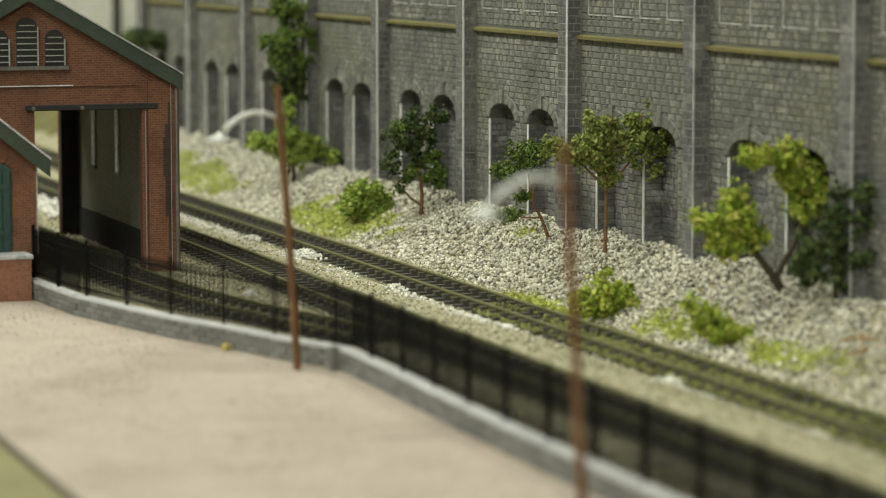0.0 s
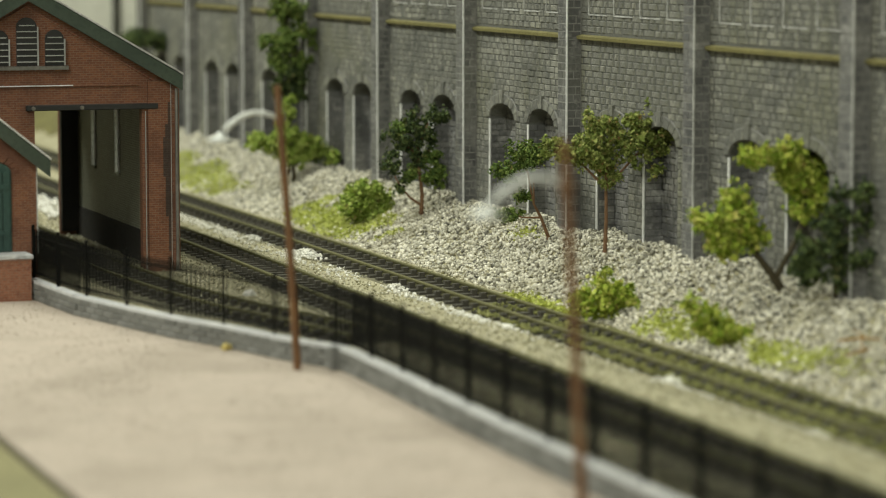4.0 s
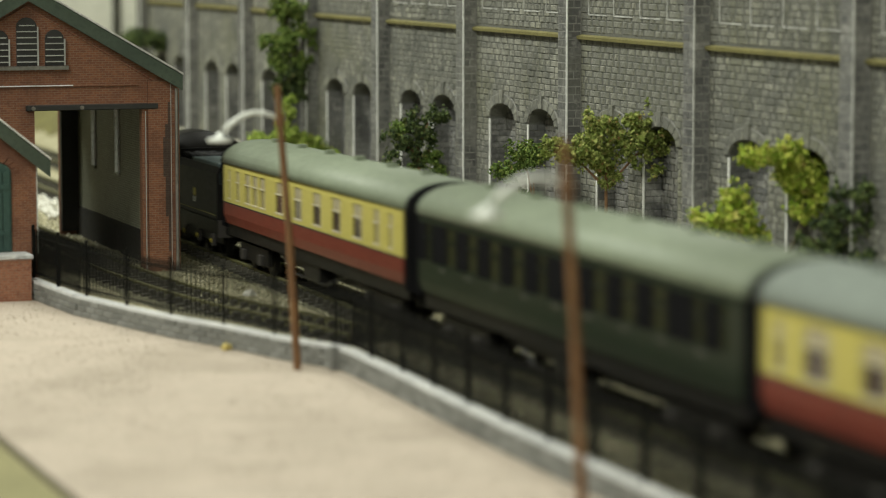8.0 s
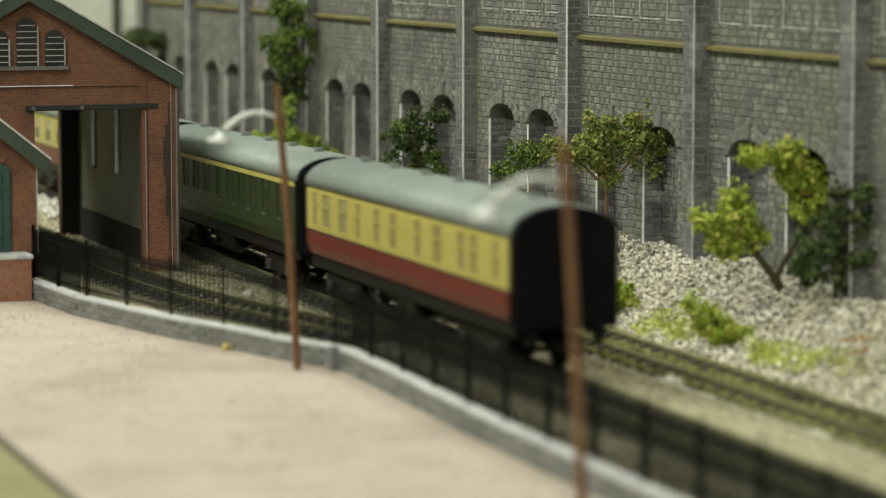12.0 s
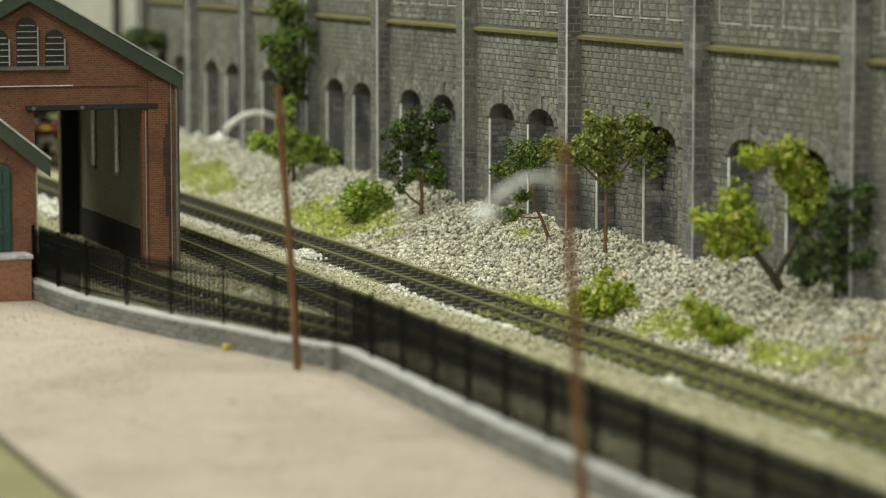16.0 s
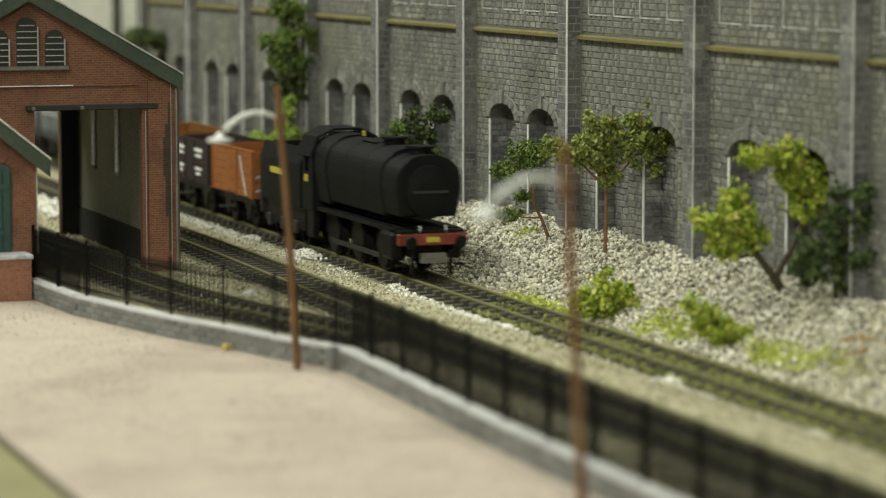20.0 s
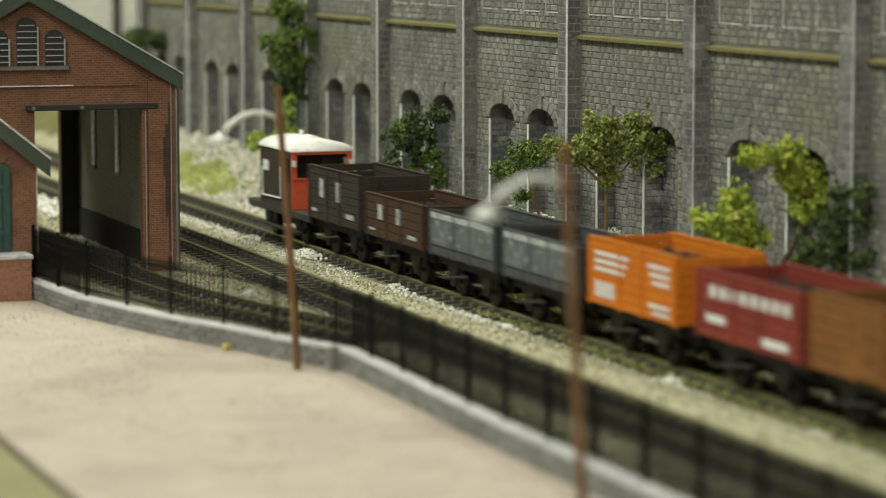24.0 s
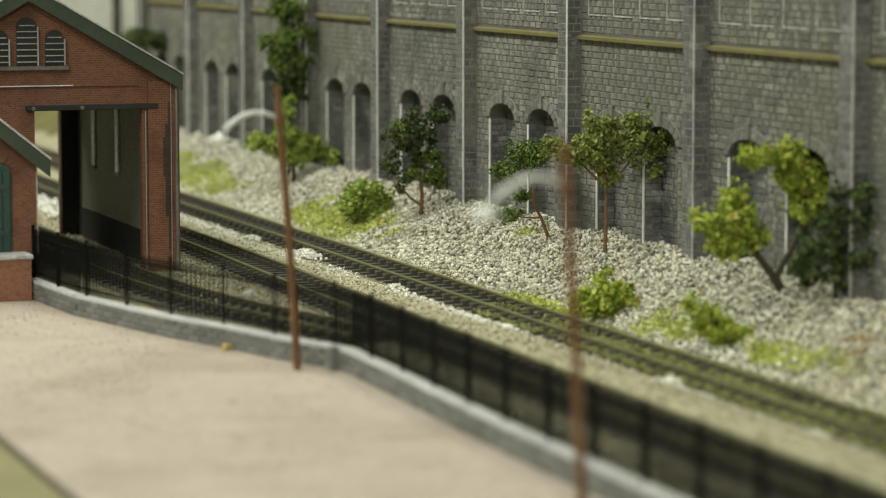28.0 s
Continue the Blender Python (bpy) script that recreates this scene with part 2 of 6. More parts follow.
M_W_ORANGE = mat("wagon_orange", (0.62, 0.18, 0.016), (0.54, 0.15, 0.014), 500, 50, 0.5, relief=0.12, spec=0.22)
M_W_GREY = mat("wagon_grey", (0.075, 0.08, 0.08), (0.05, 0.053, 0.053), 400, 70, 0.65, relief=0.15, spots=(0.1, 0.1, 0.1), spec=0.22)
M_W_BROWN = mat("wagon_brown", (0.068, 0.037, 0.022), (0.05, 0.028, 0.018), 500, 50, 0.65, relief=0.15, spec=0.22)
M_W_DARKBROWN = mat("wagon_dark_brown", (0.048, 0.036, 0.028), (0.035, 0.028, 0.022), 500, 50, 0.65, relief=0.15, spec=0.22)
M_VAN_RED = mat("van_orange_red", (0.60, 0.095, 0.03), (0.52, 0.08, 0.028), 500, 50, 0.5, relief=0.1)
M_VAN_ROOF = mat("van_roof_white", (0.84, 0.82, 0.76), (0.76, 0.74, 0.68), 400, 40, 0.7, relief=0.1)
M_ROOMWALL = mat("room_wall_paint", (0.6, 0.58, 0.53), (0.56, 0.54, 0.5), 60, 3, 0.9, relief=0.1)
M_FLOOR = mat("room_floor", (0.25, 0.22, 0.19), (0.2, 0.18, 0.16), 40, 2, 0.7, relief=0.1)
M_PALE = mat("pale_render", (0.66, 0.66, 0.58), (0.58, 0.58, 0.51), 250, 14, 0.85, relief=0.2, spots=(0.55, 0.54, 0.45))
M_HILL = mat("ochre_hillside", (0.2, 0.19, 0.06), (0.11, 0.09, 0.04), 300, 25, 0.95, relief=0.8)


# ---- mesh helpers ----
def part(name, bm, material, parent=None, label="", bevel=0.0):
    """Links a bmesh as one mesh object under its thing or part."""
    if bevel:
        bmesh.ops.bevel(bm, geom=list(bm.edges), offset=bevel, segments=1, affect="EDGES", clamp_overlap=True)
    bmesh.ops.recalc_face_normals(bm, faces=list(bm.faces))
    me = bpy.data.meshes.new(name)
    bm.to_mesh(me)
    bm.free()
    me.materials.append(material)
    ob = new(name, me)
    if parent is not None:
        ob.parent = parent
    return tagged(ob, label)


def thing(name, label, category, group="", kind="", m=None):
    ob = new(name)
    ob.empty_display_size = 0.01
    if m is not None:
        ob.matrix_world = m
    return tagged(ob, label, category, group, kind)


def B():
    return bmesh.new()


def bx(bm, x0, x1, y0, y1, z0, z1):
    vs = [bm.verts.new((x, y, z)) for z in (z0, z1) for x, y in ((x0, y0), (x1, y0), (x1, y1), (x0, y1))]
    for f in ((0, 3, 2, 1), (4, 5, 6, 7), (0, 1, 5, 4), (1, 2, 6, 5), (2, 3, 7, 6), (3, 0, 4, 7)):
        bm.faces.new([vs[i] for i in f])
    return bm


def extr(bm, pts, axis, a, b):
    """A closed outline pulled along an axis. pts: (x, z) for axis y, (y, z) for axis x, (x, y) for axis z."""
    def at(p, q):
        return {"y": (p[0], q, p[1]), "x": (q, p[0], p[1]), "z": (p[0], p[1], q)}[axis]
    lo, hi = [bm.verts.new(at(p, a)) for p in pts], [bm.verts.new(at(p, b)) for p in pts]
    n = len(pts)
    bm.faces.new(lo[::-1])
    bm.faces.new(hi)
    for i in range(n):
        bm.faces.new((lo[i], lo[(i + 1) % n], hi[(i + 1) % n], hi[i]))
    return bm


def tube(bm, pts, radii, n=10):
    """A round bar through points."""
    rings = []
    for i, p in enumerate(pts):
        p = Vector(p)
        d = (Vector(pts[min(i + 1, len(pts) - 1)]) - Vector(pts[max(i - 1, 0)])).normalized()
        u = d.orthogonal().normalized() if i == 0 else (u - d * u.dot(d)).normalized()
        v = d.cross(u)
        r = radii[i] if isinstance(radii, (list, tuple)) else radii
        rings.append([bm.verts.new(p + (u * math.cos(2 * math.pi * k / n) + v * math.sin(2 * math.pi * k / n)) * r) for k in range(n)])
    for a, b in zip(rings, rings[1:]):
        for k in range(n):
            bm.faces.new((a[k], a[(k + 1) % n], b[(k + 1) % n], b[k]))
    bm.faces.new(rings[0][::-1])
    bm.faces.new(rings[-1])
    return bm


def smooth(ob):
    for p in ob.data.polygons:
        p.use_smooth = True
    return ob


OCTA_V = np.array([(1, 0, 0), (-1, 0, 0), (0, 1, 0), (0, -1, 0), (0, 0, 1), (0, 0, -1)], float)
OCTA_F = np.array([(0, 2, 4), (2, 1, 4), (1, 3, 4), (3, 0, 4), (2, 0, 5), (1, 2, 5), (3, 1, 5), (0, 3, 5)])
CUBE_V = np.array([(x, y, z) for z in (-1, 1) for x, y in ((-1, -1), (1, -1), (1, 1), (-1, 1))], float) * 0.62
CUBE_F = np.array([(0, 2, 1), (0, 3, 2), (4, 5, 6), (4, 6, 7), (0, 1, 5), (0, 5, 4), (1, 2, 6), (1, 6, 5), (2, 3, 7), (2, 7, 6), (3, 0, 4), (3, 4, 7)])
LEAF_V = np.array([(-1, 0, 0), (0, -0.62, 0.22), (1, 0, 0.1), (0, 0.62, 0.22), (0, 0, -0.12)], float)
LEAF_F = np.array([(0, 1, 4), (1, 2, 4), (2, 3, 4), (3, 0, 4)])


def scatter(name, shape, places, sizes, material, parent=None, label="", seed=1, flat=1.0, jit=0.35):
    """Many small loose pieces in one mesh."""
    rng = np.random.default_rng(seed)
    V, Fc = shape
    n, k = len(places), len(V)
    a = rng.normal(size=(n, 4))
    a /= np.linalg.norm(a, axis=1)[:, None]
    w, x, y, z = a.T
    R = np.stack([1 - 2 * (y * y + z * z), 2 * (x * y - z * w), 2 * (x * z + y * w), 2 * (x * y + z * w), 1 - 2 * (x * x + z * z), 2 * (y * z - x * w),
                  2 * (x * z - y * w), 2 * (y * z + x * w), 1 - 2 * (x * x + y * y)], 1).reshape(n, 3, 3)
    pts = V[None] * (1 + rng.uniform(-jit, jit, (n, k, 3))) * np.asarray(sizes)[:, None, None]
    pts = np.einsum("nij,nkj->nki", R, pts)
    pts[:, :, 2] *= flat
    pts = (pts + np.asarray(places)[:, None, :]).reshape(-1, 3)
    faces = (Fc[None] + (np.arange(n) * k)[:, None, None]).reshape(-1, 3)
    me = bpy.data.meshes.new(name)
    me.vertices.add(len(pts))
    me.vertices.foreach_set("co", pts.ravel())
    me.loops.add(faces.size)
    me.loops.foreach_set("vertex_index", faces.ravel())
    me.polygons.add(len(faces))
    me.polygons.foreach_set("loop_start", np.arange(0, faces.size, 3))
    me.update(calc_edges=True)
    me.materials.append(material)
    ob = new(name, me)
    if parent is not None:
        ob.parent = parent
    return tagged(ob, label)


# ---- the plan ----
T_FAR = 0.424                          # centre of the far track
Y0, Y1 = -2.3, 4.2                     # the table's ends
WALL_X = 0.583                         # face of the great wall's bays, in its own full size
WALL_SCALE = 0.86                      # the wall is built to a smaller scale than that and stands on the bank
WALL_FOOT = 0.0207
WALL_FACE = WALL_X * WALL_SCALE
BUTT_Y = [0.935, 1.093, 1.252, 1.410, 1.566, 1.7205, 1.8705, 2.0245, 2.178, 2.33]
LOW_WALL = [(0.2430, 1.205), (0.2445, 1.185), (0.2497, 1.1255), (0.2610, 1.0783), (0.2704, 1.0441), (0.2812, 1.0157), (0.2915, 0.979), (0.3010, 0.956), (0.3036, 0.945),
            (0.3025, 0.888), (0.3000, 0.827), (0.2985, 0.775), (0.2978, 0.70), (0.2970, 0.50), (0.2970, -0.3)]
rnd = random.Random(5)


def near_line(y):
    """Centre and height of the near track: it draws away from the far track and climbs a little towards the yard's front."""
    d = min(max(1.39 - y, 0.0), 0.84)
    k = d - 0.04 * (1 - math.exp(-d / 0.04))
    return 0.3725 - 0.05 * k, 0.016 * k


def ground_z(x, y):
    lift = near_line(y)[1] * min(1, max(0, (x - 0.306) / 0.018)) * min(1, max(0, (0.410 - x) / 0.03))
    return lift + bank_z(x, y)


def bank_z(x, y):
    """Level round the tracks, then a rubble bank that climbs to the foot of the great wall."""
    t = min(1, max(0, (x - 0.449) / 0.0465))
    n = noise.noise((x * 28, y * 28, 0)) * 0.0016 + noise.noise((x * 9, y * 9, 4)) * 0.0012 + noise.noise((x * 75, y * 75, 7)) * 0.0018
    return -0.0042 + t * 0.0215 + n * min(1, t * 4)


# ---- room and table ----
def room():
    shell = [("room_floor", (-2.6, 2.6, -3.6, 5.6, -1.0, -0.95), M_FLOOR, "plain brown floor of the room"),
             ("ceiling", (-2.6, 2.6, -3.6, 5.6, 1.5, 1.55), M_ROOMWALL, "plain pale ceiling of the room"),
             ("wall_west", (-2.65, -2.6, -3.6, 5.6, -0.95, 1.5), M_ROOMWALL, "plain pale room wall"),
             ("wall_east", (2.6, 2.65, -3.6, 5.6, -0.95, 1.5), M_ROOMWALL, "plain pale room wall"),
             ("wall_north", (-2.6, 2.6, 5.6, 5.65, -0.95, 1.5), M_ROOMWALL, "plain pale room wall"),
             ("wall_south", (-2.6, 2.6, -3.65, -3.6, -0.95, 1.5), M_ROOMWALL, "plain pale room wall")]
    for n, b, m, l in shell:
        tagged(part(n, bx(B(), *b), m), l, n.split("_")[-2] if "_" in n else n, kind="structure")
    t = thing("layout_table", "timber table that carries the model railway", "table", kind="structure")
    part("tabletop", bx(B(), -0.05, 0.75, Y0, Y1, -0.05, -0.02), M_KERB, t)
    for x in (0.0, 0.66):
        for y in (Y0 + 0.1, 0.9, Y1 - 0.15):
            part("leg", bx(B(), x, x + 0.05, y, y + 0.05, -0.95, -0.05), M_KERB, t)


def ground():
    xs = [-0.05, 0.0, 0.08, 0.15, 0.25, 0.3, 0.306, 0.312, 0.318, 0.324, 0.33, 0.34, 0.35, 0.36, 0.37, 0.378, 0.386, 0.394, 0.402, 0.41] + [0.4445 + 0.0035 * i for i in range(17)] + [0.52, 0.56, 0.62, 0.68, 0.75]
    ys = [Y0] + [-2 + 0.3 * i for i in range(8)] + [0.42 + 0.012 * i for i in range(185)] + [2.7, 3.0, 3.5, Y1]
    bm = B()
    g = [[bm.verts.new((x, y, ground_z(x, y))) for y in ys] for x in xs]
    for i in range(len(xs) - 1):
        for j in range(len(ys) - 1):
            bm.faces.new((g[i][j], g[i + 1][j], g[i + 1][j + 1], g[i][j + 1]))
    tagged(smooth(part("ground", bm, M_EARTH)), "tan scattered earth under the model tracks", "ground", kind="structure")


def along(line, step, end=None):
    """Points every step along a plan line, with the heading."""
    out, left = [], 0.0
    for (xa, ya, *_), (xb, yb, *_) in zip(line, line[1:]):
        d = math.hypot(xb - xa, yb - ya)
        h = math.atan2(yb - ya, xb - xa)
        while left < d:
            f = left / d
            out.append((xa + (xb - xa) * f, ya + (yb - ya) * f, h))
            left += step
        left -= d
    return out


def track(name, line, label, y_lo=0.35, y_hi=2.5, lift=None):
    """Rails, chaired sleepers and bed along a plan line of (x, y)."""
    t = thing(name, label, "railway track", "model tracks", "structure")
    half = 0.00825
    zs = [p[2] if len(p) > 2 else 0.0 for p in line]

    def height(y):
        return lift(y) if lift else 0.0

    def offset(o):
        r = []
        for i, (x, y, *_) in enumerate(line):
            a, b = line[max(0, i - 1)], line[min(len(line) - 1, i + 1)]
            d = math.hypot(b[0] - a[0], b[1] - a[1])
            r.append((x + o * (b[1] - a[1]) / d, y - o * (b[0] - a[0]) / d))
        return r
    for s in (-1, 1):
        bm = B()
        prof = [(-0.0011, -0.0026), (0.0011, -0.0026), (0.0011, -0.0021), (0.0004, -0.0018), (0.0004, -0.0008), (0.0009, -0.0007), (0.0009, 0), (-0.0009, 0),
                (-0.0009, -0.0007), (-0.0004, -0.0008), (-0.0004, -0.0018), (-0.0011, -0.0021)]
        rings = [[bm.verts.new((q[0], q[1], z + zs[i])) for q, z in zip([offset(s * half + p[0])[i] for p in prof], [p[1] for p in prof])] for i in range(len(line))]
        for a, b in zip(rings, rings[1:]):
            for k in range(12):
                bm.faces.new((a[k], a[(k + 1) % 12], b[(k + 1) % 12], b[k]))
        bm.faces.new(rings[0])
        bm.faces.new(rings[-1])
        part("rail", bm, M_RAIL, t, "olive rust-coloured steel rail")
    bm = B()
    lo, li, ri, ro = offset(-0.021), offset(-0.0155), offset(0.0155), offset(0.021)
    rows = [[bm.verts.new((*q[i], z + zs[i])) for q, z in ((lo, -0.0055), (li, -0.0036), (ri, -0.0036), (ro, -0.0055))] for i in range(len(line))]
    for a, b in zip(rows, rows[1:]):
        for k in range(3):
            bm.faces.new((a[k], a[k + 1], b[k + 1], b[k]))
    part("track_bed", bm, M_BED, t, "dark olive ballast bed")
    bm = bx(B(), -0.0152, 0.0152, -0.0017, 0.0017, -0.0042, -0.0025)
    for s in (-1, 1):
        for o in (-0.0022, 0.0022):
            bx(bm, s * half + o - 0.0013, s * half + o + 0.0013, -0.0015, 0.0015, -0.0025, -0.0009)
    first = part("sleeper", bm, M_SLEEPER, t)
    me = first.data
    keep, far = [], []
    for x, y, h in along(line, 0.0112):
        (keep if y_lo < y < y_hi else far).append((x, y, h))
    for i, (x, y, h) in enumerate(keep):
        o = first if i == 0 else new("sleeper", me)
        o.parent = t
        o.matrix_basis = pose(x, y, height(y), 0, 0, math.degrees(h) - 90 + rnd.uniform(-1, 1))
    if far:
        bm = B()
        for x, y, h in far:
            bx(bm, x - 0.015, x + 0.015, y - 0.0017, y + 0.0017, height(y) - 0.0042, height(y) - 0.0025)
        tagged(part("far_sleepers", bm, M_SLEEPER, t), kind="stuff")
    return t


def tracks():
    ys = [Y0 + 0.02] + [0.3 + 0.04 * i for i in range(32)] + [Y1 - 0.02]
    track("near_track", [(near_line(y)[0], y, near_line(y)[1]) for y in ys], "model railway track with dark sleepers beside the fence", 0.5, 2.1, lambda y: near_line(y)[1])
    track("far_track", [(T_FAR, Y0 + 0.02), (T_FAR, Y1 - 0.02)], "model railway track with dark sleepers beside the rubble", 0.5, 2.3)
    # siding through the shed, curving in to meet the near track
    def side(y):
        f = min(1, max(0, (1.40 - y) / 0.42))
        x = 0.3035 + 0.030 * f * f
        return x, near_line(y)[1] * min(1, max(0, (x - 0.306) / 0.018))
    ys = [1.0 + i * 0.04 for i in range(25)]
    track("siding_track", [(side(y)[0], y, side(y)[1]) for y in ys], "short siding track that runs into the brick shed", 0.9, 2.0, lambda y: side(y)[1])


def low_wall():
    w = thing("low_wall", "low grey stone yard wall with a pale coping", "wall", kind="structure")
    bm, bc = B(), B()

    def strip(bm, o0, o1, z0, z1):
        rows = []
        n = len(LOW_WALL)
        for i, (x, y) in enumerate(LOW_WALL):
            a, b = LOW_WALL[max(0, i - 1)], LOW_WALL[min(n - 1, i + 1)]
            d = math.hypot(b[0] - a[0], b[1] - a[1])
            nx, ny = -(b[1] - a[1]) / d, (b[0] - a[0]) / d
            rows.append([bm.verts.new((x + nx * o, y + ny * o, z)) for o, z in ((o0, z0), (o1, z0), (o1, z1), (o0, z1))])
        for a, b in zip(rows, rows[1:]):
            for k in range(4):
                bm.faces.new((a[k], a[(k + 1) % 4], b[(k + 1) % 4], b[k]))
        bm.faces.new(rows[0])
        bm.faces.new(rows[-1])
        return bm
    part("wall_core", strip(bm, 0.0004, 0.0050, -0.004, 0.0070), M_MORTAR, w)
    part("coping", strip(bc, -0.0004, 0.0040, 0.0070, 0.0080), M_COPING, w, "pale worn coping strip")
    me = bpy.data.meshes.new("block")
    b = bx(B(), -0.0036, 0.0036, -0.0004, 0.0006, -0.0011, 0.0011)
    bmesh.ops.bevel(b, geom=list(b.edges), offset=0.0002, segments=1, affect="EDGES")
    b.to_mesh(me)
    b.free()
    me.materials.append(M_LOWWALL)
    for c in range(3):
        for x, y, h in along(LOW_WALL, 0.0076):
            if y > 0.62:
                o = new("block", me)
                o.parent = w
                j = 0.0038 * (c % 2)
                o.matrix_basis = pose(x + math.cos(h) * j, y + math.sin(h) * j, 0.0012 + c * 0.00235, 0, 0, math.degrees(h) + 180)
    bp = B()
    bx(bp, 0.3000, 0.3038, 0.9480, 0.9517, 0, 0.0082)
    part("corner_pier", bp, M_LOWWALL, w, "", 0.0003)


def fence():
    f = thing("palisade_fence", "black palisade fence on top of the low yard wall", "fence")
    path = along([(x + 0.0028, y + 0.001) for x, y in LOW_WALL], 0.00286)
    path = [p for p in path if p[1] > 0.30]
    bm = B()
    seg = 12
    for s in [0] + list(range(6, len(path) - 1, seg)):
        x, y, h = path[s]
        part("post", bx(B(), x - 0.0006, x + 0.0006, y - 0.0006, y + 0.0006, 0.0075, 0.0300), M_FENCE, f, "", 0.0002)
        e = path[6] if s == 0 else path[min(s + seg, len(path) - 1)]
        mid = path[3] if s == 0 else path[min(s + seg // 2, len(path) - 1)]
        for z in (0.0105, 0.0255):
            part("fence_rail", tube(B(), [(x, y, z), (mid[0], mid[1], z), (e[0], e[1], z)], 0.0004, 6), M_FENCE, f)
        for px, py, ph in path[s:6 if s == 0 else s + seg]:
            w, d = (0.00060 if py > 0.957 else 0.00073 if py > 0.735 else 0.00068), 0.00018
            ca, sa = math.cos(ph), math.sin(ph)
            vs = [(px - ca * w - sa * d, py - sa * w + ca * d), (px + ca * w - sa * d, py + sa * w + ca * d), (px + ca * w + sa * d, py + sa * w - ca * d), (px - ca * w + sa * d, py - sa * w - ca * d)]
            lo, hi = [bm.verts.new((*v, 0.0088)) for v in vs], [bm.verts.new((*v, 0.0276)) for v in vs]
            tip = bm.verts.new((px, py, 0.0286))
            for k in range(4):
                bm.faces.new((lo[k], lo[(k + 1) % 4], hi[(k + 1) % 4], hi[k]))
                bm.faces.new((hi[k], hi[(k + 1) % 4], tip))
    tagged(part("picketing", bm, M_FENCE, f), kind="stuff")


M_YARD_GRIT = piece_mat("yard_grit", [(0, (0.27, 0.22, 0.17)), (0.5, (0.40, 0.335, 0.265)), (0.8, (0.5, 0.43, 0.35)), (1, (0.8, 0.74, 0.64))], stain=(0.28, 0.23, 0.18), stain_at=0.58)


def yard():
    out = [(x + 0.0005, y) for x, y in LOW_WALL if y > 0.0] + [(0.3045, -0.3)]
    pts = [(0.1642, -0.3), (0.1642, 1.20)] + out
    bm = B()
    lo, hi = [bm.verts.new((*p, -0.0035)) for p in pts], [bm.verts.new((*p, 0.0)) for p in pts]
    bm.faces.new(hi)
    bm.faces.new(lo[::-1])
    for i in range(len(pts)):
        j = (i + 1) % len(pts)
        bm.faces.new((lo[i], lo[j], hi[j], hi[i]))
    tagged(part("yard", bm, M_YARD), "pinkish beige gritty station yard surface", "pavement", kind="structure")
    rng = np.random.default_rng(61)
    q = np.stack([rng.uniform(0.165, 0.302, 26000), rng.uniform(0.66, 1.17, 26000)], 1)
    lim = np.interp(q[:, 1], [p[1] for p in LOW_WALL[::-1]], [p[0] for p in LOW_WALL[::-1]])
    clump = np.array([noise.noise((a * 40, b * 22, 3)) + noise.noise((a * 14, b * 9, 8)) for a, b in q])
    q = q[(q[:, 0] < lim - 0.0012) & (clump > rng.uniform(-0.75, 0.6, len(q)))]
    r = rng.uniform(0.0001, 0.00034, len(q)) * np.where(rng.uniform(size=len(q)) < 0.02, 1.8, 1.0)
    tagged(scatter("yard_grit", (OCTA_V, OCTA_F), np.column_stack([q, r * 0.25]), r, M_YARD_GRIT, seed=62, flat=0.7), "fine brown and pale grit lying on the yard", "grit", kind="stuff")
    k = thing("yard_kerb", "olive painted timber edging along the yard", "kerb", kind="structure")
    part("kerb_board", bx(B(), 0.1615, 0.1640, -0.3, 1.2, -0.004, 0.0035), M_BARK_DARK, k, "dark brown edge strip", 0.0006)
    part("kerb_top_strip", bx(B(), 0.1440, 0.1612, -0.3, 1.2, -0.004, 0.0032), M_KERB, k, "", 0.0006)
    part("baseboard_edge", bx(B(), -0.04, 0.1435, -0.3, 1.2, -0.004, -0.001), M_KERB, k, "olive painted baseboard edge")


# ---- the great wall ----
STONE_H = 0.0033
ARCHES = [(0.0355, 0.0745), (0.0945, 0.1335)]
SPRING, RISE, WALL_TOP = 0.0475, 0.0085, 0.15


def in_arch(y, z, o=0.0):
    for a, b in ARCHES:
        if a - o < y < b + o:
            c, r = (a + b) / 2, (b - a) / 2 + o
            if z < SPRING + (RISE + o) * math.sqrt(max(0, 1 - ((y - c) / r) ** 2)):
                return True
    return False


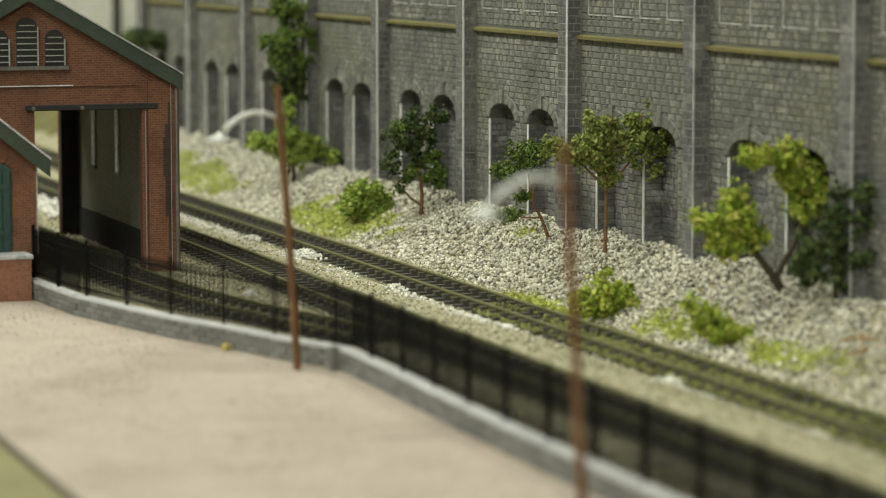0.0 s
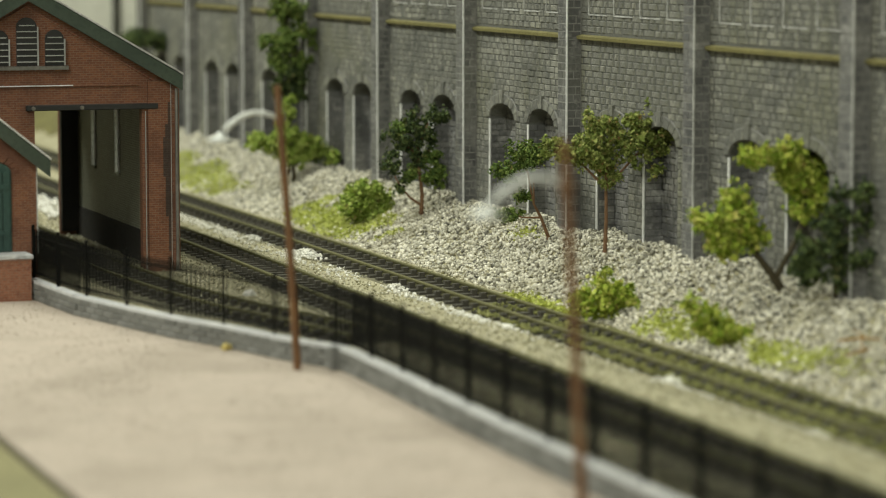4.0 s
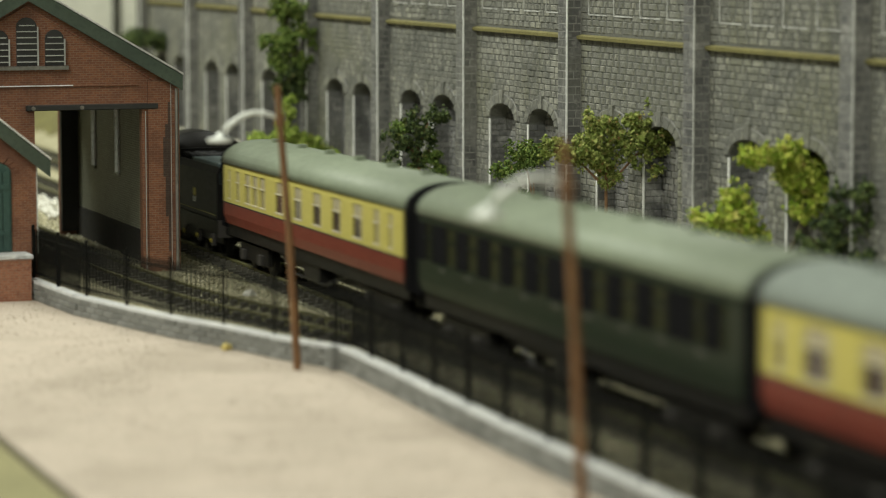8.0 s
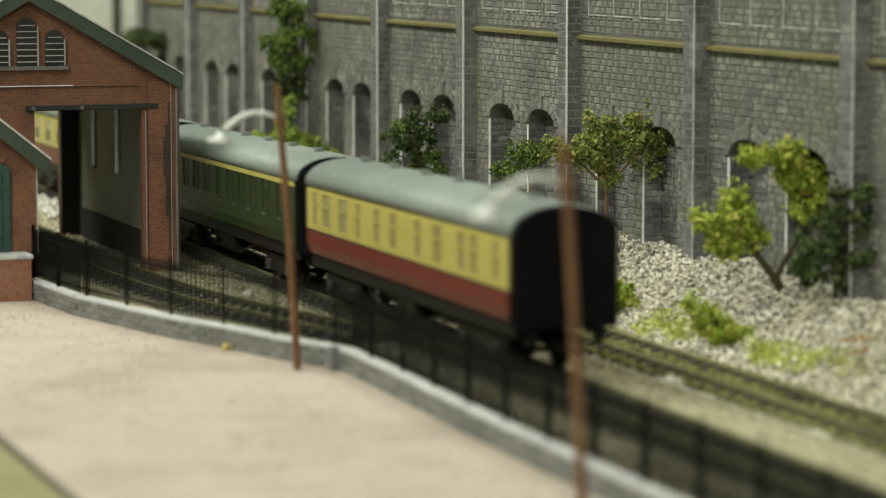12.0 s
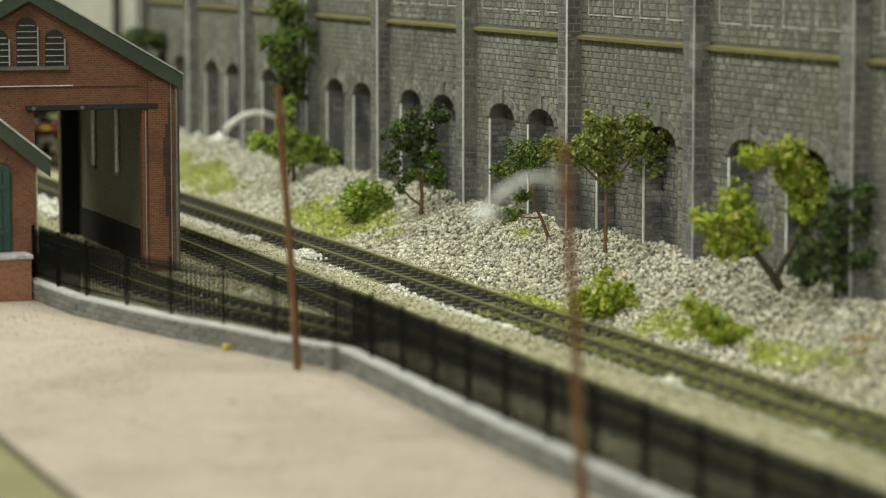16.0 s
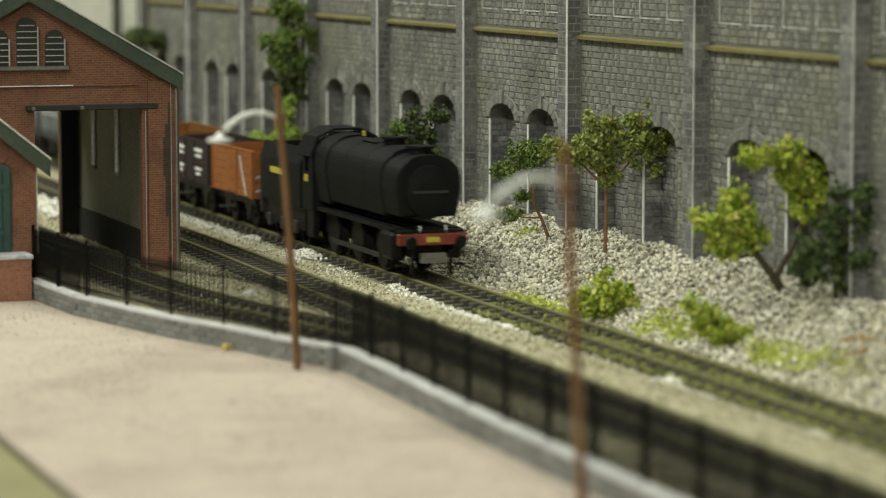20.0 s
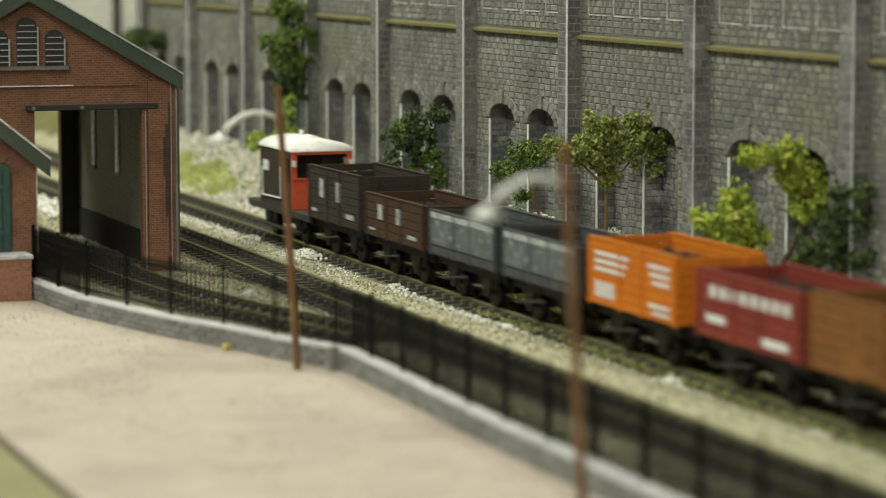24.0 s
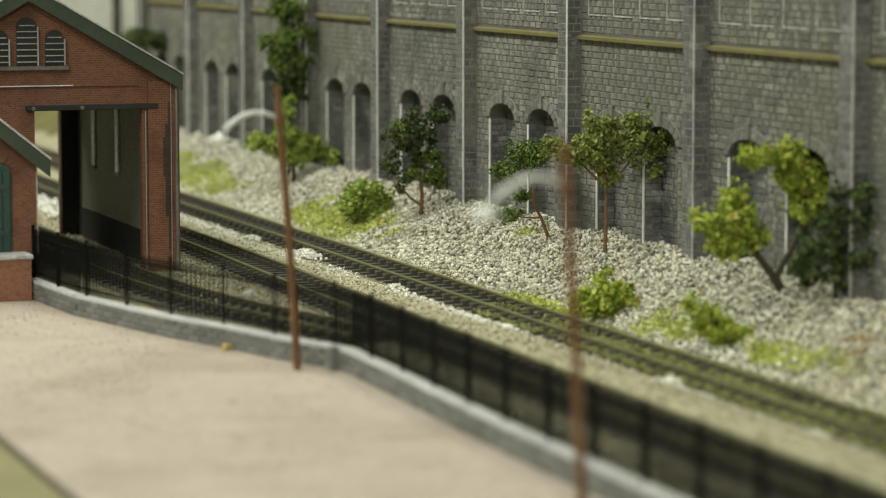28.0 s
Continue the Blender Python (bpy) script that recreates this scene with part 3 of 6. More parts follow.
def great_wall():
    w = thing("retaining_wall", "tall grey stone arched retaining wall with buttresses", "wall", kind="structure", m=Matrix.Translation((0, 0, WALL_FOOT)) @ Matrix.Scale(WALL_SCALE, 4))
    def rough_stone(bm, x, y, z, l, h):
        """A pillowed block: proud in its middle, dressed back to the joints."""
        fr = [(-l, -h), (l, -h), (l, h), (-l, h)]
        face = rnd.uniform(0.0003, 0.0006)
        o = [bm.verts.new((x + 0.0002, y + p, z + q)) for p, q in fr]
        i_ = [bm.verts.new((x - face + rnd.uniform(-0.00012, 0.00012), y + p - math.copysign(0.0008 + rnd.uniform(0, 0.0006), p), z + q - math.copysign(0.00026 + rnd.uniform(0, 0.00025), q))) for p, q in fr]
        bm.faces.new((i_[0], i_[2], i_[1]))
        bm.faces.new((i_[0], i_[3], i_[2]))
        for m_ in range(4):
            bm.faces.new((o[m_], o[(m_ + 1) % 4], i_[(m_ + 1) % 4], i_[m_]))
    kinds = []
    for v in range(8):
        b = B()
        rough_stone(b, 0, 0, 0, (0.0062 + 0.0010 * v) / 2 - 0.00045 - rnd.uniform(0, 0.0003), STONE_H / 2 - 0.00008)
        bmesh.ops.recalc_face_normals(b, faces=list(b.faces))
        me = bpy.data.meshes.new("stone")
        b.to_mesh(me)
        b.free()
        me.materials.append(M_STONE)
        kinds.append(me)
    near = []
    for k in range(len(BUTT_Y) - 1):
        ya, yb = BUTT_Y[k] + 0.0125, BUTT_Y[k + 1]
        sc = (yb - BUTT_Y[k]) / 0.156
        # pierced panel
        cuts = sorted({0.0125 * 1, *[a + (c - a) * i / 12 for a, c in ARCHES for i in range(13)], (yb - BUTT_Y[k]) / sc})
        bm = B()
        for u, v in zip(cuts, cuts[1:]):
            def floor_at(q, other):
                m_ = (q + other) / 2
                for a, c in ARCHES:
                    if a < m_ < c:
                        h, r = (a + c) / 2, (c - a) / 2
                        return SPRING + RISE * math.sqrt(max(0, 1 - ((q - h) / r) ** 2))
                return -0.012
            za, zb = floor_at(u, v), floor_at(v, u)
            yu, yv = BUTT_Y[k] + u * sc, BUTT_Y[k] + v * sc
            extr(bm, [(yu, za), (yv, zb), (yv, WALL_TOP), (yu, WALL_TOP)], "x", WALL_X, WALL_X + 0.0094)
        part("bay_panel", bm, M_MORTAR, w)
        # courses
        rest, rest_back = [], []
        n = int((WALL_TOP + 0.004) / STONE_H)
        for r in range(n):
            z = -0.003 + STONE_H * (r + 0.5)
            if 0.0945 < z < 0.099:
                continue
            # stones of mixed length; beside the arches each pier has its own run
            low = z < SPRING - 0.001
            runs = [(0.0128, ARCHES[0][0]), (ARCHES[0][1] + 0.0012, ARCHES[1][0]), (ARCHES[1][1] + 0.0012, 0.1565)] if low else [(0.0128, 0.1565)]
            for r0, r1 in runs:
                y = r0
                while y < r1 - 0.0015:
                    v = rnd.choice((0, 1, 2, 3, 3, 4, 5, 7))
                    l = 0.0062 + 0.0010 * v
                    if y + l > r1 - 0.003:
                        l = r1 - y
                    u = y + l / 2
                    y += l
                    q = (BUTT_Y[k] + u * sc, z, v, l * sc)
                    if low or not (in_arch(u, z, 0.0052) or in_arch(u - l / 2.2, z, 0.001) or in_arch(u + l / 2.2, z, 0.001)):
                        (near if k == 2 and len(near) < 300 and not low and z < 0.13 and abs(l - 0.0062 - 0.0010 * v) < 1e-6 else rest).append(q)
            for c0, c1 in ARCHES:
                y = c0 - 0.006 + rnd.uniform(0, 0.003)
                while y < c1 + 0.006 and z < SPRING + RISE + 0.004:
                    l = 0.0062 + 0.0010 * rnd.choice((1, 3, 4, 6))
                    rest_back.append((BUTT_Y[k] + (y + l / 2) * sc, z, 0, l))
                    y += l
        # recess backs take the darker stone, painting in the shade of the arches
        for nm, lst, xx, mm in (("stones", rest, WALL_X, M_STONE), ("recess_stones", rest_back, WALL_X + 0.0098, M_STONE_DARK)):
            bm = B()
            for y, z, v, l in lst:
                rough_stone(bm, xx, y, z, l / 2 - 0.00045 - rnd.uniform(0, 0.0003), STONE_H / 2 - 0.00008)
            tagged(part(nm, bm, mm, w), kind="stuff")
        # recess back, ring stones and bare card edges
        part("recess_back", bx(B(), WALL_X + 0.0100, WALL_X + 0.014, ya - 0.012, yb + 0.001, -0.012, WALL_TOP), M_MORTAR, w)
        jamb = B()
        for a, c in ARCHES:
            for i in range(15):
                zc = -0.003 + STONE_H * i
                cut = WALL_X + (0.0034 if i % 2 else 0.0050)
                yj = BUTT_Y[k] + c * sc
                for x0, x1 in ((WALL_X + 0.0006, cut - 0.0001), (cut + 0.0002, WALL_X + 0.0092)):
                    bx(jamb, x0, x1, yj - 0.0003 - rnd.uniform(0, 0.0003), yj + 0.0002, zc + 0.0002, zc + STONE_H - 0.0002)
        # jambs likewise: the reveal's shade is put into the stone colour
        tagged(part("jamb_stones", jamb, M_STONE_DARK, w), kind="stuff")
        for a, c in ARCHES:
            h, r = (a + c) / 2, (c - a) / 2
            bm = B()
            for i in range(12):
                t0, t1 = math.pi * i / 12, math.pi * (i + 1) / 12
                extr(bm, [(BUTT_Y[k] + (h + (r + o) * math.cos(t_)) * sc, SPRING + (RISE + o) * math.sin(t_)) for t_, o in ((t0, 0.0002), (t1, 0.0002), (t1, 0.0057), (t0, 0.0057))], "x", WALL_X - 0.0007, WALL_X + 0.0002)
            bmesh.ops.remove_doubles(bm, verts=list(bm.verts), dist=0.00001)
            part("ring_joint", bm, M_MORTAR_PALE, w, "pale mortar round the arch stones")
            for i in range(9):
                t0, t1 = math.pi * (i + 0.06) / 9, math.pi * (i + 0.94) / 9
                pr = []
                for t_, o in ((t0, 0.0003), (t1, 0.0003), (t1, 0.0052), (t0, 0.0052)):
                    pr.append((BUTT_Y[k] + (h + (r + o) * math.cos(t_)) * sc, SPRING + (RISE + o) * math.sin(t_)))
                part("ring_stone", extr(B(), pr, "x", WALL_X - 0.0010, WALL_X + 0.0003), M_STONE, w)
            yk, zk = BUTT_Y[k] + h * sc, SPRING + RISE
            part("keystone", extr(B(), [(yk - 0.0020, zk + 0.0002), (yk + 0.0020, zk + 0.0002), (yk + 0.0027, zk + 0.0074), (yk - 0.0027, zk + 0.0074)], "x", WALL_X - 0.0015, WALL_X + 0.0003), M_STONE, w)
            yj = BUTT_Y[k] + c * sc
            part("card_edge", bx(B(), WALL_X - 0.0005, WALL_X + 0.0002, yj - 0.0001, yj + 0.0013, -0.008, SPRING - 0.001), M_CARD, w, "white bare card edge")
        # string ledge and blind panels above it
        part("ledge", extr(B(), [(WALL_X + 0.001, 0.0950), (WALL_X - 0.0028, 0.0956), (WALL_X - 0.0031, 0.0972), (WALL_X + 0.001, 0.0982)], "y", ya + 0.0005, yb - 0.0005), M_LEDGE, w, "ochre string course")
        for i in range(4):
            y0 = BUTT_Y[k] + (0.024 + i * 0.0325) * sc
            part("panel_edge", bx(B(), WALL_X - 0.0008, WALL_X + 0.0001, y0 + 0.0236, y0 + 0.0242, 0.1085, 0.14), M_CARD_WORN, w)
            part("panel_edge", bx(B(), WALL_X - 0.0008, WALL_X + 0.0001, y0, y0 + 0.0234, 0.1081, 0.1087), M_CARD_WORN, w)
    for y, z, v, l in near:
        o = new("stone", kinds[v])
        o.parent = w
        o.matrix_basis = pose(WALL_X + rnd.uniform(-0.0001, 0.0001), y, z)
    # buttresses
    for k, yb in enumerate(BUTT_Y):
        xf = WALL_X - 0.008
        bm = extr(B(), [(WALL_X + 0.0075, -0.012), (xf, -0.012), (xf, WALL_TOP), (WALL_X + 0.0075, WALL_TOP)], "y", yb, yb + 0.0125)
        part("buttress", bm, M_MORTAR_PALE, w, "dark grey stone buttress")
        bm = B()
        z, r = -0.003, 0
        while z < WALL_TOP - 0.004:
            h = 0.0041
            split = [(0, 1)] if r % 3 == 0 else ([(0, 0.45), (0.45, 1)] if r % 3 == 1 else [(0, 0.62), (0.62, 1)])
            for a, c in split:
                bx(bm, xf - 0.0002 + rnd.uniform(-0.0001, 0.0001), xf + 0.0005, yb + 0.0004 + 0.0121 * a, yb + 0.0118 * c, z + 0.00035, z + h - 0.00035)
                a2, c2 = xf + 0.0003 + 0.0075 * a, xf + 0.0003 + 0.0073 * c
                bx(bm, a2 + 0.0003, c2 - 0.0002, yb - 0.0002 + rnd.uniform(-0.0001, 0.0001), yb + 0.0005, z + 0.00035, z + h - 0.00035)
            z += h
            r += 1
        tagged(part("buttress_stones", bm, M_STONE_DARK, w), kind="stuff")
        part("card_edge", bx(B(), xf - 0.0006, xf + 0.0002, yb - 0.0006, yb + 0.0002, -0.006, WALL_TOP), M_CARD_WORN if yb < 1.36 else M_CARD, w, "white bare card edge")
    # pale building beyond the wall's end
    p = thing("pale_block", "pale cream rendered building beyond the stone wall", "building")
    part("wall", bx(B(), 0.47, 0.585, 2.47, 2.53, -0.01, 0.30), M_PALE, p)
    part("wall", bx(B(), 0.595, 0.72, 2.47, 2.53, -0.01, 0.30), M_PALE, p)
    part("joint", bx(B(), 0.584, 0.596, 2.49, 2.53, -0.01, 0.30), M_STONE_DARK, p)


# ---- shed and hut ----
def arch_pts(c, half, z0, zs, rise, n=8):
    pts = [(c - half, z0), (c + half, z0)]
    return pts + [(c + half * math.cos(math.pi * i / n), zs + rise * math.sin(math.pi * i / n)) for i in range(n + 1)]


def engine_shed():
    xr, xl, yf, yb = 0.3350, 0.1976, 1.290, 1.479
    xc, eave, apex = (xr + xl) / 2, 0.0835, 0.1235
    s = thing("engine_shed", "red brick engine shed with a green-edged gable roof", "shed")
    o = [(0.2042, 0.2450), (0.2695, 0.3187)]
    top = 0.0712

    def gable(y0, y1, name, m, edge):
        outline = [(xl, -0.005), (o[0][0], -0.005), (o[0][0], top), (o[0][1], top), (o[0][1], -0.005), (o[1][0], -0.005), (o[1][0], top), (edge, top), (edge, -0.005),
                   (xr, -0.005), (xr, eave), (xc, apex), (xl, eave)]
        return part(name, extr(B(), outline, "y", y0, y1), m, s)
    gable(yf, yf + 0.005, "front_wall", M_BRICK, o[1][1])
    gable(yb - 0.004, yb, "rear_wall", M_BRICK, 0.3210)
    part("side_wall", bx(B(), xl, xl + 0.0048, yf + 0.005, yb - 0.004, -0.005, eave), M_SHED_IN, s)
    lights, z0, z1, hw = (1.386, 1.436), 0.0345, 0.069, 0.0034
    ends = [yf + 0.005] + [q for y in lights for q in (y - hw, y + hw)] + [yb - 0.004]
    for a, b in zip(ends[::2], ends[1::2]):
        part("side_wall", bx(B(), xr - 0.0048, xr, a, b, -0.005, eave), M_SHED_IN, s)
    for y in lights:
        part("window_apron", bx(B(), xr - 0.0048, xr, y - hw, y + hw, -0.005, z0), M_SHED_IN, s)
        part("window_lintel", bx(B(), xr - 0.0048, xr, y - hw, y + hw, z1, eave), M_SHED_IN, s)
    part("dado", bx(B(), xr - 0.0056, xr - 0.0048, yf + 0.006, yb - 0.005, -0.005, 0.0110), M_SHED_DADO, s, "black painted dado")
    for y in lights:
        wn = part("window", bx(B(), xr - 0.0056, xr + 0.0004, y + hw - 0.0004, y + hw + 0.0006, z0, z1), M_CARD, s, "white-lined narrow window opening")
        part("jamb", bx(B(), xr - 0.0056, xr + 0.0004, y - hw - 0.0006, y - hw + 0.0004, z0, z1), M_CARD, wn)
        part("window_head", bx(B(), xr - 0.0056, xr + 0.0004, y - hw + 0.0005, y + hw - 0.0005, z1 - 0.0010, z1 + 0.0004), M_CARD, wn)
        part("sill", bx(B(), xr - 0.0066, xr + 0.0006, y - hw - 0.0010, y + hw + 0.0010, z0 - 0.0012, z0 - 0.0001), M_SHED_IN, wn)
    # rear doors stand open
    part("rear_door", bx(B(), 0.3212, 0.3300, yb - 0.0068, yb - 0.0045, -0.002, 0.0705), M_BLACK, s, "black timber door folded open")
    part("rear_door", bx(B(), 0.2700, 0.2722, yb + 0.0005, yb + 0.003, -0.002, 0.0705), M_BLACK, s, "black timber door folded open")
    # roof slabs and barge boards
    sl = (apex - eave) / (xr - xc)
    for sg in (1, -1):
        e = xr + 0.0012 if sg > 0 else xl - 0.0012
        ze = eave - 0.0012 * sl + 0.0018
        za = apex + 0.0018
        part("roof", extr(B(), [(e, ze), (xc, za), (xc, za + 0.0022), (e, ze + 0.0022)], "y", yf - 0.004, yb + 0.004), M_SLATE, s, "grey slate roof slope")
        part("barge_board", extr(B(), [(e, ze - 0.0052), (xc, za - 0.0052), (xc, za + 0.0016), (e, ze + 0.0016)], "y", yf - 0.0062, yf - 0.0042), M_ROOFGREEN, s, "dark green barge board")
        part("roof_edge", extr(B(), [(e + sg * 0.0003, ze + 0.0018), (xc, za + 0.0018), (xc, za + 0.0027), (e + sg * 0.0003, ze + 0.0027)], "y", yf - 0.0066, yf - 0.0034), M_CARD_WORN, s, "worn whitish roof edge")
        for i in range(7):
            f = i / 7
            x = xc + (e - xc) * f
            z = za + (ze - za) * f + 0.0024
            part("slate_row", extr(B(), [(x, z), (x + (e - xc) / 7, z + (ze - za) / 7), (x + (e - xc) / 7, z + (ze - za) / 7 + 0.0006), (x, z + 0.0003)], "y", yf - 0.003, yb + 0.004), M_SLATE, s)
    for sg in (1, -1):
        e, d = (xr - 0.004 if sg > 0 else xl + 0.004), 0.0062
        part("verge_course", extr(B(), [(e, eave - d + 0.0023), (xc, apex - d), (xc, apex - d + 0.0005), (e, eave - d + 0.0028)], "y", yf - 0.0009, yf + 0.001), M_BRICK_PLINTH, s, "pale projecting brick verge line")
    part("ridge", tube(B(), [(xc, yf - 0.005, apex + 0.005), (xc, yb + 0.004, apex + 0.005)], 0.0015, 8), M_SLATE, s)
    # lintels, string course, pilaster and rainwater pipe
    part("lintel", bx(B(), 0.2655, 0.3258, yf - 0.0022, yf + 0.001, 0.0710, 0.0735), M_BLACK, s, "black timber lintel", 0.0003)
    part("lintel", bx(B(), 0.2000, 0.2490, yf - 0.0022, yf + 0.001, 0.0702, 0.0733), M_BLACK, s, "black timber lintel", 0.0003)
    for x in (0.2905, 0.2685):
        part("bolt", tube(B(), [(x, yf - 0.0036, 0.0722), (x, yf - 0.002, 0.0722)], 0.0009, 8), M_STEEL, s)
    # white strip paints in the highlight along the string course
    part("worn_edge", bx(B(), xl, 0.2870, yf - 0.0013, yf - 0.0011, 0.0819, 0.0824), M_CARD, s, "whitish painted highlight on the course edge")
    part("string_course", bx(B(), xl, 0.3170, yf - 0.0010, yf + 0.001, 0.0815, 0.0824), M_BRICK, s, "projecting brick course", 0.0002)
    part("pilaster", bx(B(), 0.3212, xr + 0.0006, yf - 0.0016, yf + 0.001, -0.005, 0.0835), M_BRICK, s)
    for x in (0.3198, 0.3316):
        part("card_edge", bx(B(), x, x + 0.00025, yf - 0.0020, yf - 0.0014, -0.003, 0.070 if x < 0.33 else 0.0825), M_SLAT, s, "pale worn corner edge")
    for x0, x1, z0, z1 in ((0.3290, 0.3304, 0.022, 0.064), (0.3303, 0.3313, 0.006, 0.074), (0.3280, 0.3291, 0.040, 0.058)):
        part("soot_streak", bx(B(), x0, x1, yf - 0.0018, yf - 0.0016, z0, z1), M_SOOT, s, "dark soot streak on the brick")
    part("pipe", tube(B(), [(0.3340, yf - 0.003, -0.003), (0.3340, yf - 0.003, 0.080)], 0.0008, 8), M_STEEL, s, "grey rainwater pipe")
    # louvred openings
    for c, half, z0, zs in ((xc, 0.0046, 0.0912, 0.1085), (xc + 0.0125, 0.0042, 0.0912, 0.1030), (xc - 0.0125, 0.0042, 0.0912, 0.1030)):
        lv = part("louvre", extr(B(), arch_pts(c, half, z0, zs, 0.0042), "y", yf - 0.0012, yf + 0.0004), M_BLACK, s, "arched black louvre opening")
        z = z0 + 0.0015
        while z < zs + 0.003:
            w = half if z < zs else half * 0.75
            part("slat", extr(B(), [(c - w, z), (c + w, z), (c + w, z + 0.00045), (c - w, z + 0.00045)], "y", yf - 0.0021, yf - 0.0011), M_SLAT, lv)
            z += 0.0027
        part("jamb", bx(B(), c + half, c + half + 0.0006, yf - 0.0019, yf, z0, zs), M_SLAT, lv)
    part("louvre_sill", bx(B(), xc - 0.0185, xc + 0.0185, yf - 0.0026, yf + 0.001, 0.0893, 0.0910), M_STEEL, s, "grey stone sill")


def brick_hut():
    h = thing("brick_hut", "small red brick hut with an arched green door", "hut")
    yf, xr, xl = 1.190, 0.2492, 0.190
    xc, eave, apex = (xr + xl) / 2, 0.058, 0.082
    bm = B()
    extr(bm, [(xl, 0), (xr, 0), (xr, eave), (xc, apex), (xl, eave)], "y", yf, yf + 0.085)
    part("wall", bm, M_BRICK, h)
    sl = (apex - eave) / (xr - xc)
    for sg in (1, -1):
        e = xr + 0.0045 if sg > 0 else xl - 0.0045
        ze, za = eave - 0.0045 * sl + 0.001, apex + 0.001
        part("roof", extr(B(), [(e, ze), (xc, za), (xc, za + 0.0022), (e, ze + 0.0022)], "y", yf - 0.004, yf + 0.088), M_SLATE, h)
        part("barge_board", extr(B(), [(e, ze - 0.0055), (xc, za - 0.0055), (xc, za + 0.0014), (e, ze + 0.0014)], "y", yf - 0.0062, yf - 0.0042), M_ROOFGREEN, h, "dark green barge board")
        part("roof_edge", extr(B(), [(e + sg * 0.0003, ze + 0.0016), (xc, za + 0.0016), (xc, za + 0.0024), (e + sg * 0.0003, ze + 0.0024)], "y", yf - 0.0066, yf - 0.0034), M_CARD, h, "worn whitish roof edge")
    c = 0.2295
    d = part("door", extr(B(), arch_pts(c, 0.0088, 0.019, 0.052, 0.0045), "y", yf - 0.0008, yf + 0.001), M_DOORGREEN, h, "arched green panelled door")
    for i in range(-2, 3):
        part("board", bx(B(), c + i * 0.0033 - 0.0014, c + i * 0.0033 + 0.0014, yf - 0.0014, yf - 0.0008, 0.0195, 0.0525), M_DOORGREEN, d)
    for z in (0.026, 0.045):
        part("ledge_bar", bx(B(), c - 0.0078, c + 0.0078, yf - 0.0020, yf - 0.0014, z, z + 0.002), M_DOORGREEN, d)
    for i in range(11):
        t0, t1 = math.pi * (i + 0.05) / 11, math.pi * (i + 0.95) / 11
        pr = [(c + (0.0092 + o) * math.cos(t), 0.052 + (0.0049 + o) * math.sin(t)) for t, o in ((t0, 0), (t1, 0), (t1, 0.003), (t0, 0.003))]
        part("arch_brick", extr(B(), pr, "y", yf - 0.0006, yf + 0.0002), M_BRICK, h)
    part("corner_edge", bx(B(), xr - 0.0003, xr + 0.0002, yf - 0.0003, yf + 0.0003, 0.018, 0.056), M_SLAT, h, "white bare corner edge")
    p = thing("brick_plinth", "orange brick loading plinth with a pale coping", "plinth")
    part("plinth_wall", bx(B(), 0.172, 0.2436, 1.1765, 1.1895, 0, 0.0172), M_BRICK_PLINTH, p)
    part("coping", bx(B(), 0.172, 0.2444, 1.1755, 1.1897, 0.0172, 0.0190), M_COPING, p, "pale stone coping", 0.0003)


# ---- lamps on posts ----
def yard_lamp(x, y, lean_x, lean_y, label):
    t = thing("yard_lamp", label, "lamp post", "yard lamps", m=pose(x, y, 0))
    top = 0.098
    part("pole", tube(B(), [(0, 0, -0.001), (lean_x * 0.5 + 0.0004, lean_y * 0.5, top * 0.5), (lean_x, lean_y, top)], [0.0014, 0.0013, 0.0012], 10), M_POST, t, "rust-brown wooden pole")
    z0 = 0.086
    ax = lean_x * 0.87
    pts = [(ax - 0.0196 * f, lean_y * 0.9, z0 + dz) for f, dz in ((0.02, 0), (0.12, 0.0016), (0.3, 0.0026), (0.5, 0.0027), (0.68, 0.0016), (0.85, -0.0005), (1.0, -0.0030))]
    smooth(part("arm", tube(B(), pts, [0.0007, 0.0007, 0.0008, 0.0009, 0.0010, 0.0011, 0.0011], 10), M_LAMP, t, "white swan-neck arm"))
    bm = B()
    hx_, hz_ = ax - 0.0212, z0 - 0.0062
    tube(bm, [(hx_, lean_y * 0.9, hz_ + 0.0026), (hx_, lean_y * 0.9, hz_ + 0.0012), (hx_, lean_y * 0.9, hz_ + 0.0002), (hx_, lean_y * 0.9, hz_ - 0.0008)], [0.0008, 0.0016, 0.0046, 0.0042], 14)
    smooth(part("lamp_head", bm, M_LAMP, t, "white dish lamp head"))
    part("clamp", tube(B(), [(ax, lean_y * 0.9, z0 - 0.002), (ax, lean_y * 0.9, z0 + 0.002)], 0.0019, 10), M_POST, t)
    return t


